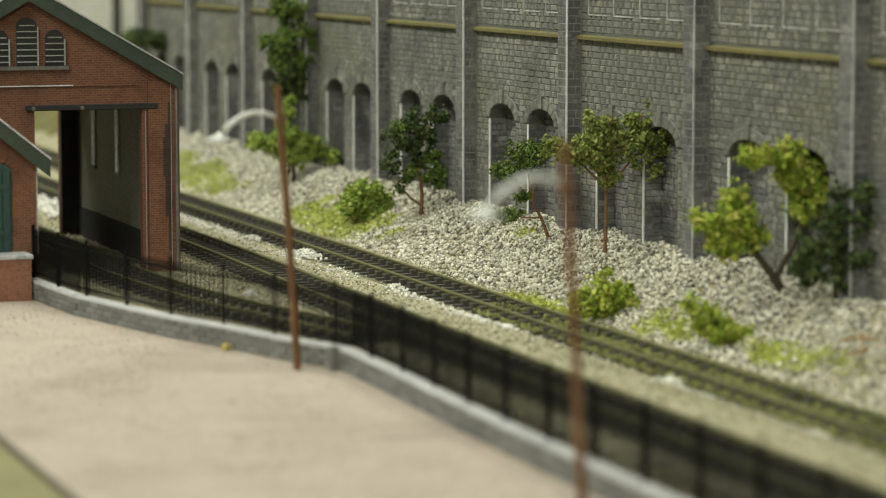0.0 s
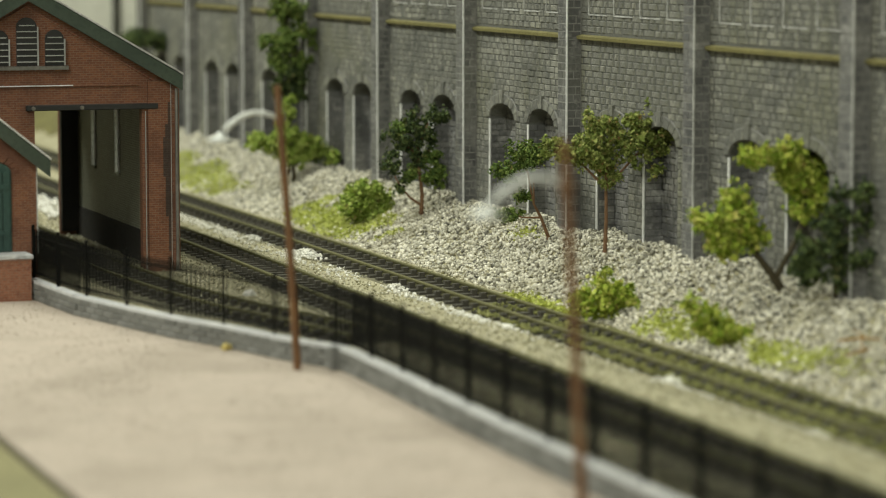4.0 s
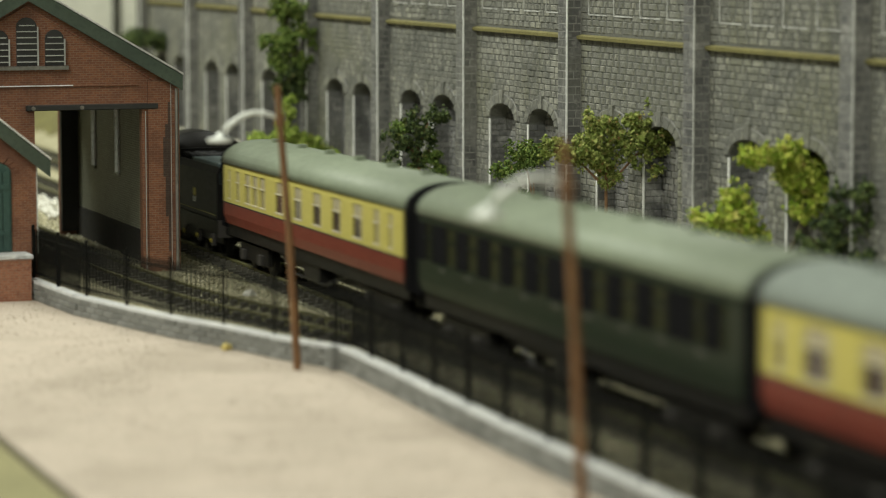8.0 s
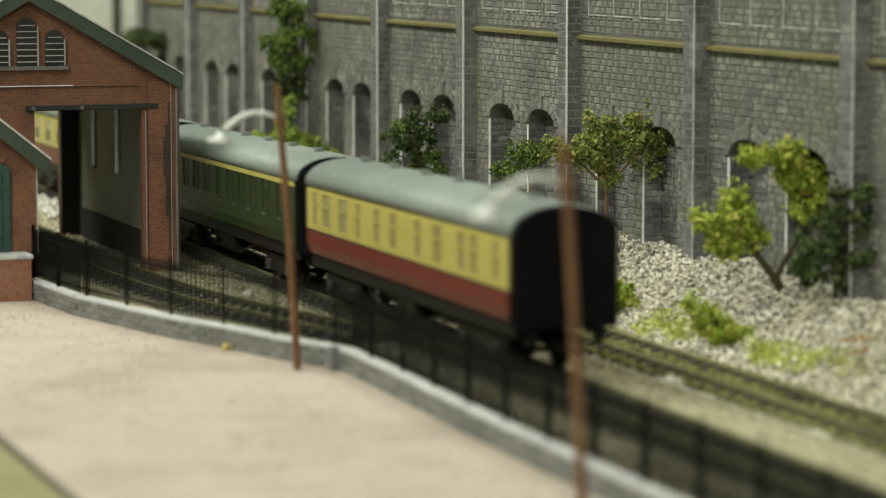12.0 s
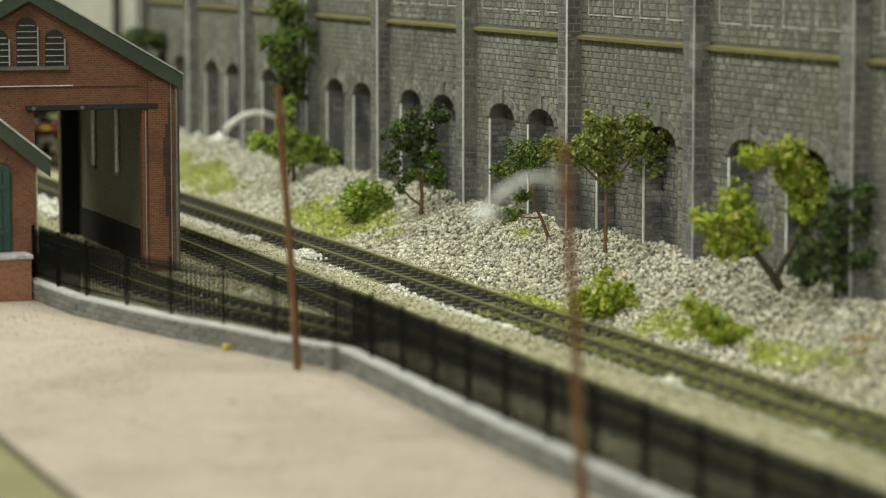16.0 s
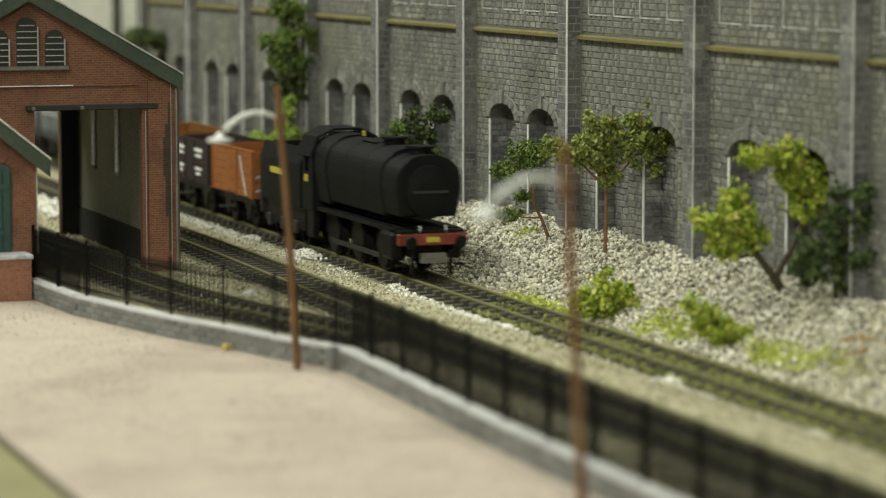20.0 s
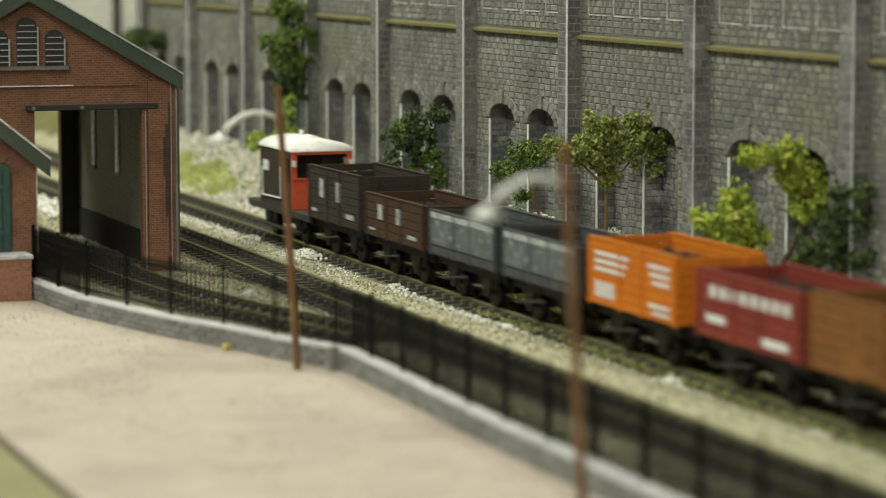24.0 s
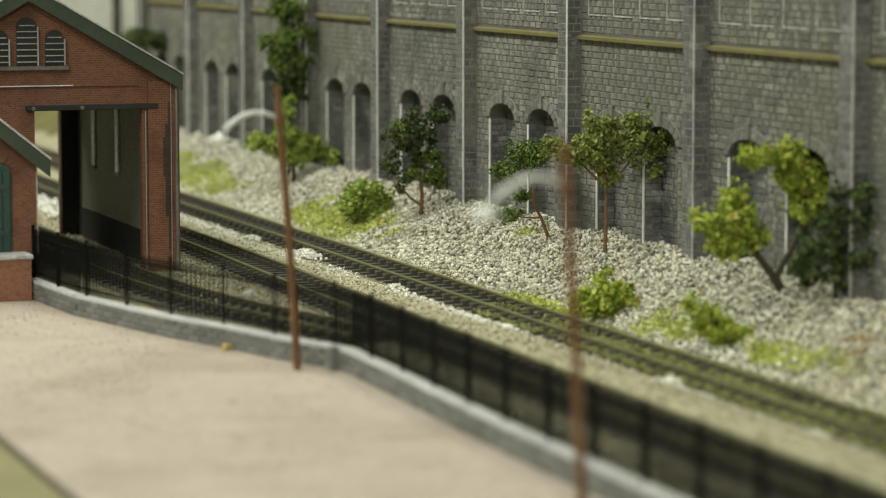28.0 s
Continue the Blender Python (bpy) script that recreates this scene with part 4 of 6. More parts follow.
# ---- plants and stones ----
def plant(name, label, category, base, limbs, blobs, leaf_mat, bark, n, leaf=0.0016, seed=1, trunk_r=0.0016, size=1.0, shade_mat=None):
    """limbs: lists of points from the base; blobs: centre and radii of leaf masses, all relative to the base; a seventh
    entry gives that mass the darker leaves.
    """
    t = thing(name, label, category, m=pose(*base) @ Matrix.Scale(size, 4))
    for i, pts in enumerate(limbs):
        if i == 0:
            pts = [(pts[0][0], pts[0][1], pts[0][2] - 0.007)] + pts
        r = trunk_r * (1 if i == 0 else 0.55)
        part("trunk" if i == 0 else "limb", tube(B(), pts, [r * (1 - 0.6 * k / (len(pts) - 1)) for k in range(len(pts))], 7), bark, t)
    rng = np.random.default_rng(seed)
    vol = np.array([b[3] * b[4] * b[5] for b in blobs]) ** 0.75
    cnt = np.maximum(60, (n * 3.5 * vol / vol.sum()).astype(int))
    for b, c in zip(blobs, cnt):
        # sprigs: tight bunches of flakes with gaps between them, some pushed out past the mass
        k = max(10, c // 38)
        d = rng.normal(size=(k, 3))
        d /= np.linalg.norm(d, axis=1)[:, None]
        reach = rng.uniform(0.15, 1.0, k) ** 0.5 * rng.uniform(0.7, 1.15, k) * np.where(rng.uniform(size=k) < 0.22, 1.35, 1.0)
        hub = d * reach[:, None] * np.array(b[3:6]) + np.array(b[:3])
        own = rng.integers(0, k, c)
        spread = (rng.uniform(0.0006, 0.0017, k) * (leaf / 0.0017))[own][:, None]
        pts = hub[own] + rng.normal(size=(c, 3)) * spread
        sz = rng.uniform(0.4, 1.4, c) * leaf * 0.46
        half = c // 4
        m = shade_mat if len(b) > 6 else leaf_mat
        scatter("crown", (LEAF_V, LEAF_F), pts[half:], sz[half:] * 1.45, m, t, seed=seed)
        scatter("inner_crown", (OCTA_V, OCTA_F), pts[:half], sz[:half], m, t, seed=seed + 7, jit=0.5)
    return t


def hug(x, y, up=0.0):
    """Where a plant's stem leaves its small mound on the bank."""
    return (x, y, -0.0045 + min(1, max(0, (x - 0.449) / 0.0465)) * 0.0255 + up)


M_LEAF_FRESH = piece_mat("fresh_green_leaves", [(0, (0.14, 0.22, 0.03)), (0.45, (0.32, 0.43, 0.07)), (0.96, (0.52, 0.59, 0.16)), (1, (0.34, 0.25, 0.08))], stain=(0.14, 0.18, 0.04), relief=0.2)


def plants():
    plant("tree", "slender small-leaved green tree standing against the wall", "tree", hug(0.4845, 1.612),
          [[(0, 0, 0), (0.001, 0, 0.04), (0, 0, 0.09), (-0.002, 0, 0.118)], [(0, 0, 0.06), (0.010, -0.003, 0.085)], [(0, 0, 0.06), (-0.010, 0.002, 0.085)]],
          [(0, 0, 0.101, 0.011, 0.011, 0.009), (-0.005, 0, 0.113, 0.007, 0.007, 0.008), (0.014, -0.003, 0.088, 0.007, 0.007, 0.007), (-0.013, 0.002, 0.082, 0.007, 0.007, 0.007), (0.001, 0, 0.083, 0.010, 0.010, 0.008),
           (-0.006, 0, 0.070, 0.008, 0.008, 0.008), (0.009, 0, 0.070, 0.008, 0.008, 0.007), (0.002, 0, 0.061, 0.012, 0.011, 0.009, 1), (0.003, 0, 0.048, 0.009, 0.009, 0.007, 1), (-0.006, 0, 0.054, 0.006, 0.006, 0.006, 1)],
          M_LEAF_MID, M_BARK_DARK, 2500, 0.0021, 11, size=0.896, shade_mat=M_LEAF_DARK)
    plant("tree", "bushy bright green young tree on the rubble", "tree", hug(0.4807, 1.589, 0.003),
          [[(0, 0, 0), (-0.002, 0, 0.02), (-0.004, 0, 0.040)], [(0, 0, 0.004), (0.012, -0.002, 0.010), (0.024, -0.002, 0.008)], [(-0.001, 0, 0.012), (-0.014, 0, 0.018), (-0.022, 0, 0.019)]],
          [(-0.007, 0, 0.024, 0.010, 0.010, 0.007), (-0.022, 0, 0.019, 0.008, 0.008, 0.006), (-0.012, 0, 0.015, 0.009, 0.008, 0.005), (-0.004, 0, 0.037, 0.005, 0.005, 0.008), (0.003, 0, 0.018, 0.009, 0.009, 0.007), (0.013, 0, 0.014, 0.010, 0.009, 0.006),
           (0.023, -0.002, 0.008, 0.008, 0.007, 0.0045), (0.001, 0, 0.009, 0.010, 0.009, 0.005)],
          M_LEAF_FRESH, M_BARK_DARK, 2000, 0.0019, 12, size=0.907)
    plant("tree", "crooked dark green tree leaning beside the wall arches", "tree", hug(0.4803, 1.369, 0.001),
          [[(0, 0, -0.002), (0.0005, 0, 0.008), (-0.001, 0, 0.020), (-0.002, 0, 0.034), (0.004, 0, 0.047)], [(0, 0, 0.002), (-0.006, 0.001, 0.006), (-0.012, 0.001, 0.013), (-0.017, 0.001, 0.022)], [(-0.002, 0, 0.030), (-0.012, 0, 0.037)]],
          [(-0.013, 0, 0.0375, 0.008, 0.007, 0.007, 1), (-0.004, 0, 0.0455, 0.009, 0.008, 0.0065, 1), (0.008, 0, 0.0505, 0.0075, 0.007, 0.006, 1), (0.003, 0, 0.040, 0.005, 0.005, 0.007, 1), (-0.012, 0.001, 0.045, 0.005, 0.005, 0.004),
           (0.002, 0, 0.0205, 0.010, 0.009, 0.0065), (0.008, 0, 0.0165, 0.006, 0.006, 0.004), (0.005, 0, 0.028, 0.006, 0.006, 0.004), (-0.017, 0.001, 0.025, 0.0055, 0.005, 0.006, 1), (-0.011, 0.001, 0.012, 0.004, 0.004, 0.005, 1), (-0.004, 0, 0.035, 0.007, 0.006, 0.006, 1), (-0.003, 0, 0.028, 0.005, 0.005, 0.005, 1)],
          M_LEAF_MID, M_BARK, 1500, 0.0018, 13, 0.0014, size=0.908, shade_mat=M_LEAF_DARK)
    plant("bush", "round leafy green bush on a grassy patch", "bush", hug(0.4653, 1.412),
          [[(0, 0, 0), (0, 0, 0.008)]],
          [(0, 0, 0.013, 0.010, 0.010, 0.008), (-0.008, 0.002, 0.008, 0.007, 0.008, 0.006), (0.008, 0, 0.010, 0.007, 0.008, 0.008), (0.002, 0, 0.005, 0.011, 0.010, 0.005)],
          M_LEAF_FRESH, M_BARK_DARK, 1400, 0.0021, 14, size=0.952)
    plant("tree", "small dark green tree with a slanting orange trunk", "tree", hug(0.4864, 1.214),
          [[(0, 0, -0.002), (-0.004, 0, 0.008), (-0.008, 0, 0.015), (-0.012, 0, 0.034)], [(-0.004, 0, 0.008), (-0.013, 0.003, 0.008), (-0.020, 0.003, 0.011)], [(-0.008, 0, 0.015), (-0.008, 0, 0.026)]],
          [(-0.014, 0, 0.039, 0.009, 0.008, 0.007), (-0.021, 0, 0.031, 0.006, 0.006, 0.004), (-0.005, 0, 0.043, 0.006, 0.006, 0.004), (-0.020, 0.003, 0.010, 0.006, 0.006, 0.003), (-0.013, 0.003, 0.017, 0.004, 0.004, 0.003)],
          M_LEAF_MID, M_BARK, 1000, 0.0016, 15, 0.0011, size=0.89)
    plant("tree", "spreading green tree with a bare orange trunk", "tree", hug(0.4839, 1.143, 0.002),
          [[(0, 0, -0.003), (0.0006, 0, 0.012), (0.0004, 0, 0.028), (0.001, 0, 0.046)], [(0.0004, 0, 0.028), (0.014, -0.004, 0.044), (0.024, -0.006, 0.052)], [(0.0004, 0, 0.028), (-0.012, 0.003, 0.041), (-0.025, 0.003, 0.046)]],
          [(-0.025, 0.003, 0.0470, 0.008, 0.008, 0.005), (-0.013, 0.002, 0.0460, 0.009, 0.009, 0.007), (-0.001, 0, 0.0520, 0.010, 0.010, 0.008), (-0.002, 0, 0.0420, 0.010, 0.010, 0.006), (0.002, 0, 0.0340, 0.006, 0.006, 0.004), (-0.009, 0, 0.0625, 0.003, 0.003, 0.0025),
           (0.011, -0.003, 0.0480, 0.008, 0.009, 0.007), (0.0230, -0.006, 0.0570, 0.011, 0.010, 0.008), (0.0280, -0.006, 0.0500, 0.009, 0.009, 0.007), (0.024, -0.006, 0.0670, 0.006, 0.006, 0.004), (0.012, -0.004, 0.0570, 0.009, 0.008, 0.006), (0.031, -0.006, 0.0600, 0.006, 0.006, 0.005), (0.023, -0.006, 0.0360, 0.0035, 0.0035, 0.0025), (-0.004, 0, 0.0590, 0.006, 0.006, 0.004)],
          M_LEAF, M_BARK, 2900, 0.0018, 16, 0.0013, size=0.898)
    plant("tree", "yellow-green leafy tree with two spreading limbs", "tree", hug(0.491, 0.991),
          [[(0.002, 0, -0.004), (-0.004, 0, 0.004), (-0.012, 0.001, 0.014), (-0.019, 0.002, 0.027)], [(-0.002, 0, 0.001), (0.008, 0, 0.018), (0.013, 0, 0.034), (0.008, 0, 0.050)], [(0.010, 0, 0.022), (0.020, 0, 0.034)]],
          [(-0.020, 0.002, 0.028, 0.009, 0.009, 0.007), (-0.034, 0.002, 0.028, 0.007, 0.006, 0.004), (-0.020, 0.002, 0.038, 0.006, 0.006, 0.004), (-0.025, 0.002, 0.018, 0.008, 0.008, 0.006), (-0.012, 0.001, 0.020, 0.006, 0.006, 0.006),
           (0.004, 0, 0.054, 0.011, 0.010, 0.005), (-0.013, 0, 0.054, 0.007, 0.007, 0.0035), (0.014, 0, 0.047, 0.009, 0.009, 0.006), (0.023, -0.002, 0.038, 0.009, 0.009, 0.005), (0.012, 0, 0.031, 0.006, 0.006, 0.005), (0.022, 0, 0.059, 0.005, 0.005, 0.004), (0.006, 0, 0.045, 0.008, 0.008, 0.006), (0.016, 0, 0.039, 0.008, 0.008, 0.006)],
          M_LEAF_BRIGHT, M_BARK_DARK, 2300, 0.0023, 17, 0.0024, size=0.877)
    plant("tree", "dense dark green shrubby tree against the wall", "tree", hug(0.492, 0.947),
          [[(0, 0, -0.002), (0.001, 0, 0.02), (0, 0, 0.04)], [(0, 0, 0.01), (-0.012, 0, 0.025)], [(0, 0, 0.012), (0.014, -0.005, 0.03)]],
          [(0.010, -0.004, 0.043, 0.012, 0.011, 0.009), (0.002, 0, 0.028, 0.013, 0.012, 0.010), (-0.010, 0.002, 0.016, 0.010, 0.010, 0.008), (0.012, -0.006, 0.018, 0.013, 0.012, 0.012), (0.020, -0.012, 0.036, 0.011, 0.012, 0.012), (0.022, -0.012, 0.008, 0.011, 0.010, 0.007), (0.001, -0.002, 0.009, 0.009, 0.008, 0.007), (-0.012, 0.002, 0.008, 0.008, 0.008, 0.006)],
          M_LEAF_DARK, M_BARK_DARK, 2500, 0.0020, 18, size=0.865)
    plant("bush", "bright green bush beside the far track", "bush", hug(0.4515, 1.0655),
          [[(0, 0, 0), (0, 0, 0.007)]],
          [(-0.002, 0, 0.011, 0.007, 0.007, 0.006), (0.005, -0.001, 0.009, 0.007, 0.007, 0.006), (0.003, -0.003, 0.004, 0.010, 0.009, 0.005), (-0.008, 0.003, 0.006, 0.006, 0.006, 0.005)],
          M_LEAF_BRIGHT, M_BARK_DARK, 1000, 0.0017, 19)
    plant("bush", "bright green ragged bush on the rubble", "bush", hug(0.4545, 0.967),
          [[(0, 0, 0), (0, 0, 0.01)]],
          [(0.001, 0, 0.006, 0.009, 0.009, 0.005), (-0.005, 0.002, 0.011, 0.005, 0.005, 0.005), (-0.009, 0.003, 0.016, 0.003, 0.003, 0.003), (0.008, -0.002, 0.003, 0.007, 0.008, 0.004)],
          M_LEAF_BRIGHT, M_BARK_DARK, 800, 0.0017, 20)
    plant("tree", "dark green overhanging foliage at the wall's far end", "tree", hug(0.4859, 1.9615),
          [[(0, 0, -0.002), (0, 0, 0.05), (0.002, 0, 0.08)]],
          [(0, 0, 0.072, 0.018, 0.016, 0.006), (0.014, 0, 0.069, 0.012, 0.012, 0.006), (-0.016, 0, 0.066, 0.012, 0.012, 0.006)],
          M_LEAF_DARK, M_BARK_DARK, 1100, 0.0022, 21, size=0.892)
    # grass patches
    rng = np.random.default_rng(31)
    for i, (x, y, rx, ry, n, lab) in enumerate([(0.4618, 1.443, 0.014, 0.075, 1200, "lime green grass patch under the bush"), (0.461, 1.765, 0.015, 0.12, 1300, "lime green grass patch near the track"),
                                                (0.4561, 1.013, 0.008, 0.028, 700, "lime green grass tuft"), (0.444, 1.12, 0.007, 0.035, 500, "thin grass by the rail"),
                                                (0.4585, 0.928, 0.007, 0.032, 700, "lime green grass tuft"), (0.4638, 0.889, 0.007, 0.028, 120, "sparse pale grass"), (0.4876, 1.241, 0.005, 0.018, 80, "sparse grass at the wall's foot")]):
        n *= 9 if n > 1000 else 3
        a, r = rng.uniform(0, 6.283, n), rng.uniform(0, 1, n) ** 0.6 * 1.25
        gx, gy = x + rx * r * np.cos(a), y + ry * r * np.sin(a)
        keep = np.array([noise.noise((u * 60, v * 45, i)) + 0.95 - q > rng.uniform(-0.35, 0.35) for u, v, q in zip(gx, gy, r)])
        gx, gy = gx[keep], gy[keep]
        pts = np.array([(px, py, ground_z(px, py) + 0.0008) for px, py in zip(gx, gy)])
        pts[:, 2] += rng.uniform(0, 0.0016, len(pts))
        tagged(scatter("grass", (LEAF_V, LEAF_F), pts, rng.uniform(0.0005, 0.0012, len(pts)), M_GRASS, seed=50 + i), lab, "grass", kind="stuff")
    # dry orange twigs
    for x, y, a in ((0.470, 0.884, 0.4), (0.476, 0.894, -0.5), (0.474, 0.872, 1.3)):
        z = ground_z(x, y) + 0.002
        c, n = math.cos(a) * 0.009, math.sin(a) * 0.009
        tw = thing("twig", "dry orange-brown twig lying on the rubble", "twig", "dry twigs")
        part("stem", tube(B(), [(x - c, y - n, z), (x + n * 0.2, y - c * 0.2, z + 0.0015), (x + c, y + n, z + 0.0005)], [0.0004, 0.0005, 0.0003], 6), M_TWIG, tw)
        part("side_shoot", tube(B(), [(x, y, z + 0.0015), (x + n * 0.6, y + c * 0.5, z + 0.004)], [0.0003, 0.0002], 5), M_TWIG, tw)


M_YELLOW_STONE = mat("yellow_stone", (0.62, 0.50, 0.16), (0.5, 0.4, 0.13), 600, 60, 0.8)
M_MOSS = piece_mat("track_moss", [(0, (0.12, 0.125, 0.035)), (0.5, (0.20, 0.205, 0.06)), (1, (0.32, 0.32, 0.13))], stain=(0.2, 0.19, 0.06), stain_at=0.58)
M_TWIG = mat("dry_orange_twig", (0.42, 0.24, 0.07), (0.3, 0.16, 0.05), 600, 60, 0.8)
M_GRIT = piece_mat("tan_grit", [(0, (0.22, 0.205, 0.12)), (0.5, (0.46, 0.43, 0.29)), (1, (0.72, 0.68, 0.53))], stain=(0.22, 0.21, 0.08), stain_at=0.58)


def rubble():
    rng = np.random.default_rng(3)
    n = 70000
    y = rng.uniform(0.62, 2.06, n)
    x = 0.4470 + rng.uniform(0, 1, n) * (WALL_FACE + 0.008 - 0.4470)
    # sparser, with bare earth showing, at the yard's front end
    keep = np.array([b > 0.98 or noise.noise((a * 30, b * 30, 2)) + (b - 0.80) * 3 > rng.uniform(-0.8, 0.4) for a, b in zip(x, y)])
    x, y = x[keep], y[keep]
    n = len(x)
    z = np.array([ground_z(a, b) for a, b in zip(x, y)])
    s = rng.uniform(0.00036, 0.00098, n) * np.where(rng.uniform(size=n) < 0.08, 1.6, 1.0)
    tagged(scatter("rubble", (CUBE_V, CUBE_F), np.stack([x, y, z + s * 0.35 + rng.uniform(0, 0.0013, n) * (rng.uniform(size=n) < 0.5)], 1), s, M_GRAVEL, seed=4, flat=0.9, jit=0.55), "loose pale grey stone rubble between track and wall", "rubble", kind="stuff")
    # pale ballast spilt along the far track's near side, thicker in places
    n = 8000
    y = 0.80 + 0.95 * rng.uniform(size=n) ** 0.8
    x = 0.4040 + rng.normal(0, 0.0036, n)
    keep = np.array([noise.noise((a * 90, q * 17, 0)) + 0.5 * noise.noise((a * 260, q * 120, 5)) > rng.uniform(-0.25, 0.5) + (0.42 if q < 1.05 else 0.18 if q < 1.16 else 0.0) for a, q in zip(x, y)])
    x, y = x[keep], y[keep]
    s = rng.uniform(0.00022, 0.0007, len(x)) * np.where(rng.uniform(size=len(x)) < 0.06, 1.6, 1.0)
    tagged(scatter("ballast", (CUBE_V, CUBE_F), np.stack([x, y, np.array([ground_z(a, b) for a, b in zip(x, y)]) + s * 0.5], 1), s, M_WHITE_GRAVEL, seed=6, jit=0.6), "scattered pale ballast stones between the two tracks", "ballast", kind="stuff")
    for hx, hy, n, r in ((0.4085, 1.329, 420, 0.0052), (0.4060, 1.415, 90, 0.003), (0.4060, 1.190, 110, 0.003), (0.4060, 1.054, 60, 0.002), (0.4085, 0.905, 90, 0.0028), (0.4060, 0.792, 40, 0.0022)):
        d = rng.normal(size=(n, 2)) * (r * 0.55, r * 1.6)
        s = rng.uniform(0.0003, 0.0009, n)
        z = -0.0032 + np.exp(-(d[:, 0] / r) ** 2 - (d[:, 1] / (2.4 * r)) ** 2) * r * 0.6 * rng.uniform(0.2, 1, n)
        tagged(scatter("ballast_heap", (CUBE_V, CUBE_F), np.stack([hx + d[:, 0], hy + d[:, 1], z], 1), s, M_WHITE_GRAVEL, seed=8 + n, jit=0.6), "small heap of pale ballast stones by the track", "ballast", kind="stuff")
    n = 1500
    y = rng.uniform(1.55, 2.2, n)
    x = 0.345 + rng.normal(0, 0.006, n)
    s = rng.uniform(0.0007, 0.0018, n)
    tagged(scatter("ballast", (CUBE_V, CUBE_F), np.stack([x, y, -0.004 + s * 0.7], 1), s, M_WHITE_GRAVEL, seed=9), "pale ballast stones behind the shed", "ballast", kind="stuff")
    n = 16000
    y = rng.uniform(0.55, 1.75, n)
    x = rng.uniform(0.318, 0.452, n) + np.where(y < 0.98, rng.uniform(0, 0.05, n) * (0.98 - y) / 0.3, 0)
    z = np.array([ground_z(a, b) for a, b in zip(x, y)])
    s = rng.uniform(0.00025, 0.00085, n)
    tagged(scatter("grit", (OCTA_V, OCTA_F), np.stack([x, y, z + s * 0.4], 1), s, M_GRIT, seed=10), "fine tan and olive grit strewn round the tracks", "grit", kind="stuff")
    # olive moss between the rails at the yard's front end
    n = 15000
    y = 0.50 + 0.62 * rng.uniform(size=n)
    x = T_FAR + rng.uniform(-0.0165, 0.0165, n)
    keep = np.array([noise.noise((a * 110, q * 30, 9)) > rng.uniform(-0.6, 0.15) + (q - 0.85) * 1.0 for a, q in zip(x, y)])
    x, y = x[keep], y[keep]
    s = rng.uniform(0.0003, 0.0009, len(x))
    tagged(scatter("moss", (OCTA_V, OCTA_F), np.stack([x, y, -0.0026 + s * 0.6], 1), s, M_MOSS, seed=41), "olive green moss and grit between the far rails", "moss", kind="stuff")
    for x, y, z, r, l in ((0.3350, 1.174, -0.0012, 0.0030, "white pebble lying beside the siding"), (0.2796, 1.0105, 0.0010, 0.0021, "yellowish pebble lying by the yard wall"), (0.3866, 0.976, -0.002, 0.0019, "dark lump lying by the track")):
        tagged(scatter("pebble", (CUBE_V, CUBE_F), np.array([(x, y, z), (x + r, y + r * 0.6, z - r * 0.2)]), [r, r * 0.7], M_COAL if "dark" in l else (M_YELLOW_STONE if "yellow" in l else M_WHITE_GRAVEL), seed=int(r * 1e5)), l, "pebble")
    hill = B()
    extr(hill, [(0.446, -0.01), (0.62, -0.01), (0.62, 0.055), (0.56, 0.05), (0.525, 0.034), (0.495, 0.020), (0.468, 0.006)], "y", 2.05, 2.46)
    tagged(part("embankment", hill, M_HILL, None, "", 0.006), "ochre and brown grassy embankment beside the track", "embankment", kind="structure")


# ---- rolling stock: each stands on its track, y along it, z = 0 on the rails ----
def wheelset(parent, y, r, spoked=0, steel=True):
    """Two flanged wheels on an axle; its own origin on the axle so that it can turn."""
    bm = B()
    tube(bm, [(-0.0105, 0, 0), (0.0105, 0, 0)], 0.0011, 8)
    ob = part("wheelset", bm, M_LOCO, parent)
    ob.location = (0, y, r)
    ob["radius"] = r
    n = 24 if spoked else 16
    bar = None
    for s in (-1, 1):
        xo, xi = s * 0.0098, s * 0.0074
        if not spoked:
            part("wheel", tube(B(), [(xo, 0, 0), (xo - s * 0.0006, 0, 0), (xi, 0, 0), (xi - s * 0.0006, 0, 0)], [r * 0.93, r, r, r + 0.0006], n), M_LOCO, ob)
            continue
        bm, rings = B(), []
        for x, q in ((xo, r * 0.86), (xo, r * 0.98), (xi, r), (xi - s * 0.0006, r + 0.0006), (xi - s * 0.0006, r * 0.86)):
            rings.append([bm.verts.new((x, q * math.cos(2 * math.pi * k / n), q * math.sin(2 * math.pi * k / n))) for k in range(n)])
        for a, b in zip(rings, rings[1:] + rings[:1]):
            for k in range(n):
                bm.faces.new((a[k], a[(k + 1) % n], b[(k + 1) % n], b[k]))
        part("wheel_rim", bm, M_LOCO, ob)
        part("hub", tube(B(), [(xi, 0, 0), (xo, 0, 0)], r * 0.2, 10), M_LOCO, ob)
        part("crank_pin", tube(B(), [(xi, 0, -r * 0.45), (xo + s * 0.001, 0, -r * 0.45)], r * 0.1, 8), M_LOCO, ob)
        for k in range(spoked):
            if bar is None:
                spoke = part("spoke", tube(B(), [(0, 0, r * 0.1), (0, 0, r * 0.88)], 0.0007, 5), M_LOCO, ob)
                bar = spoke.data
            else:
                spoke = new("spoke", bar)
                spoke.parent = ob
            spoke.matrix_basis = pose(xi + s * 0.0008, 0, 0, 360 * k / spoked, 0, 0)
    return ob


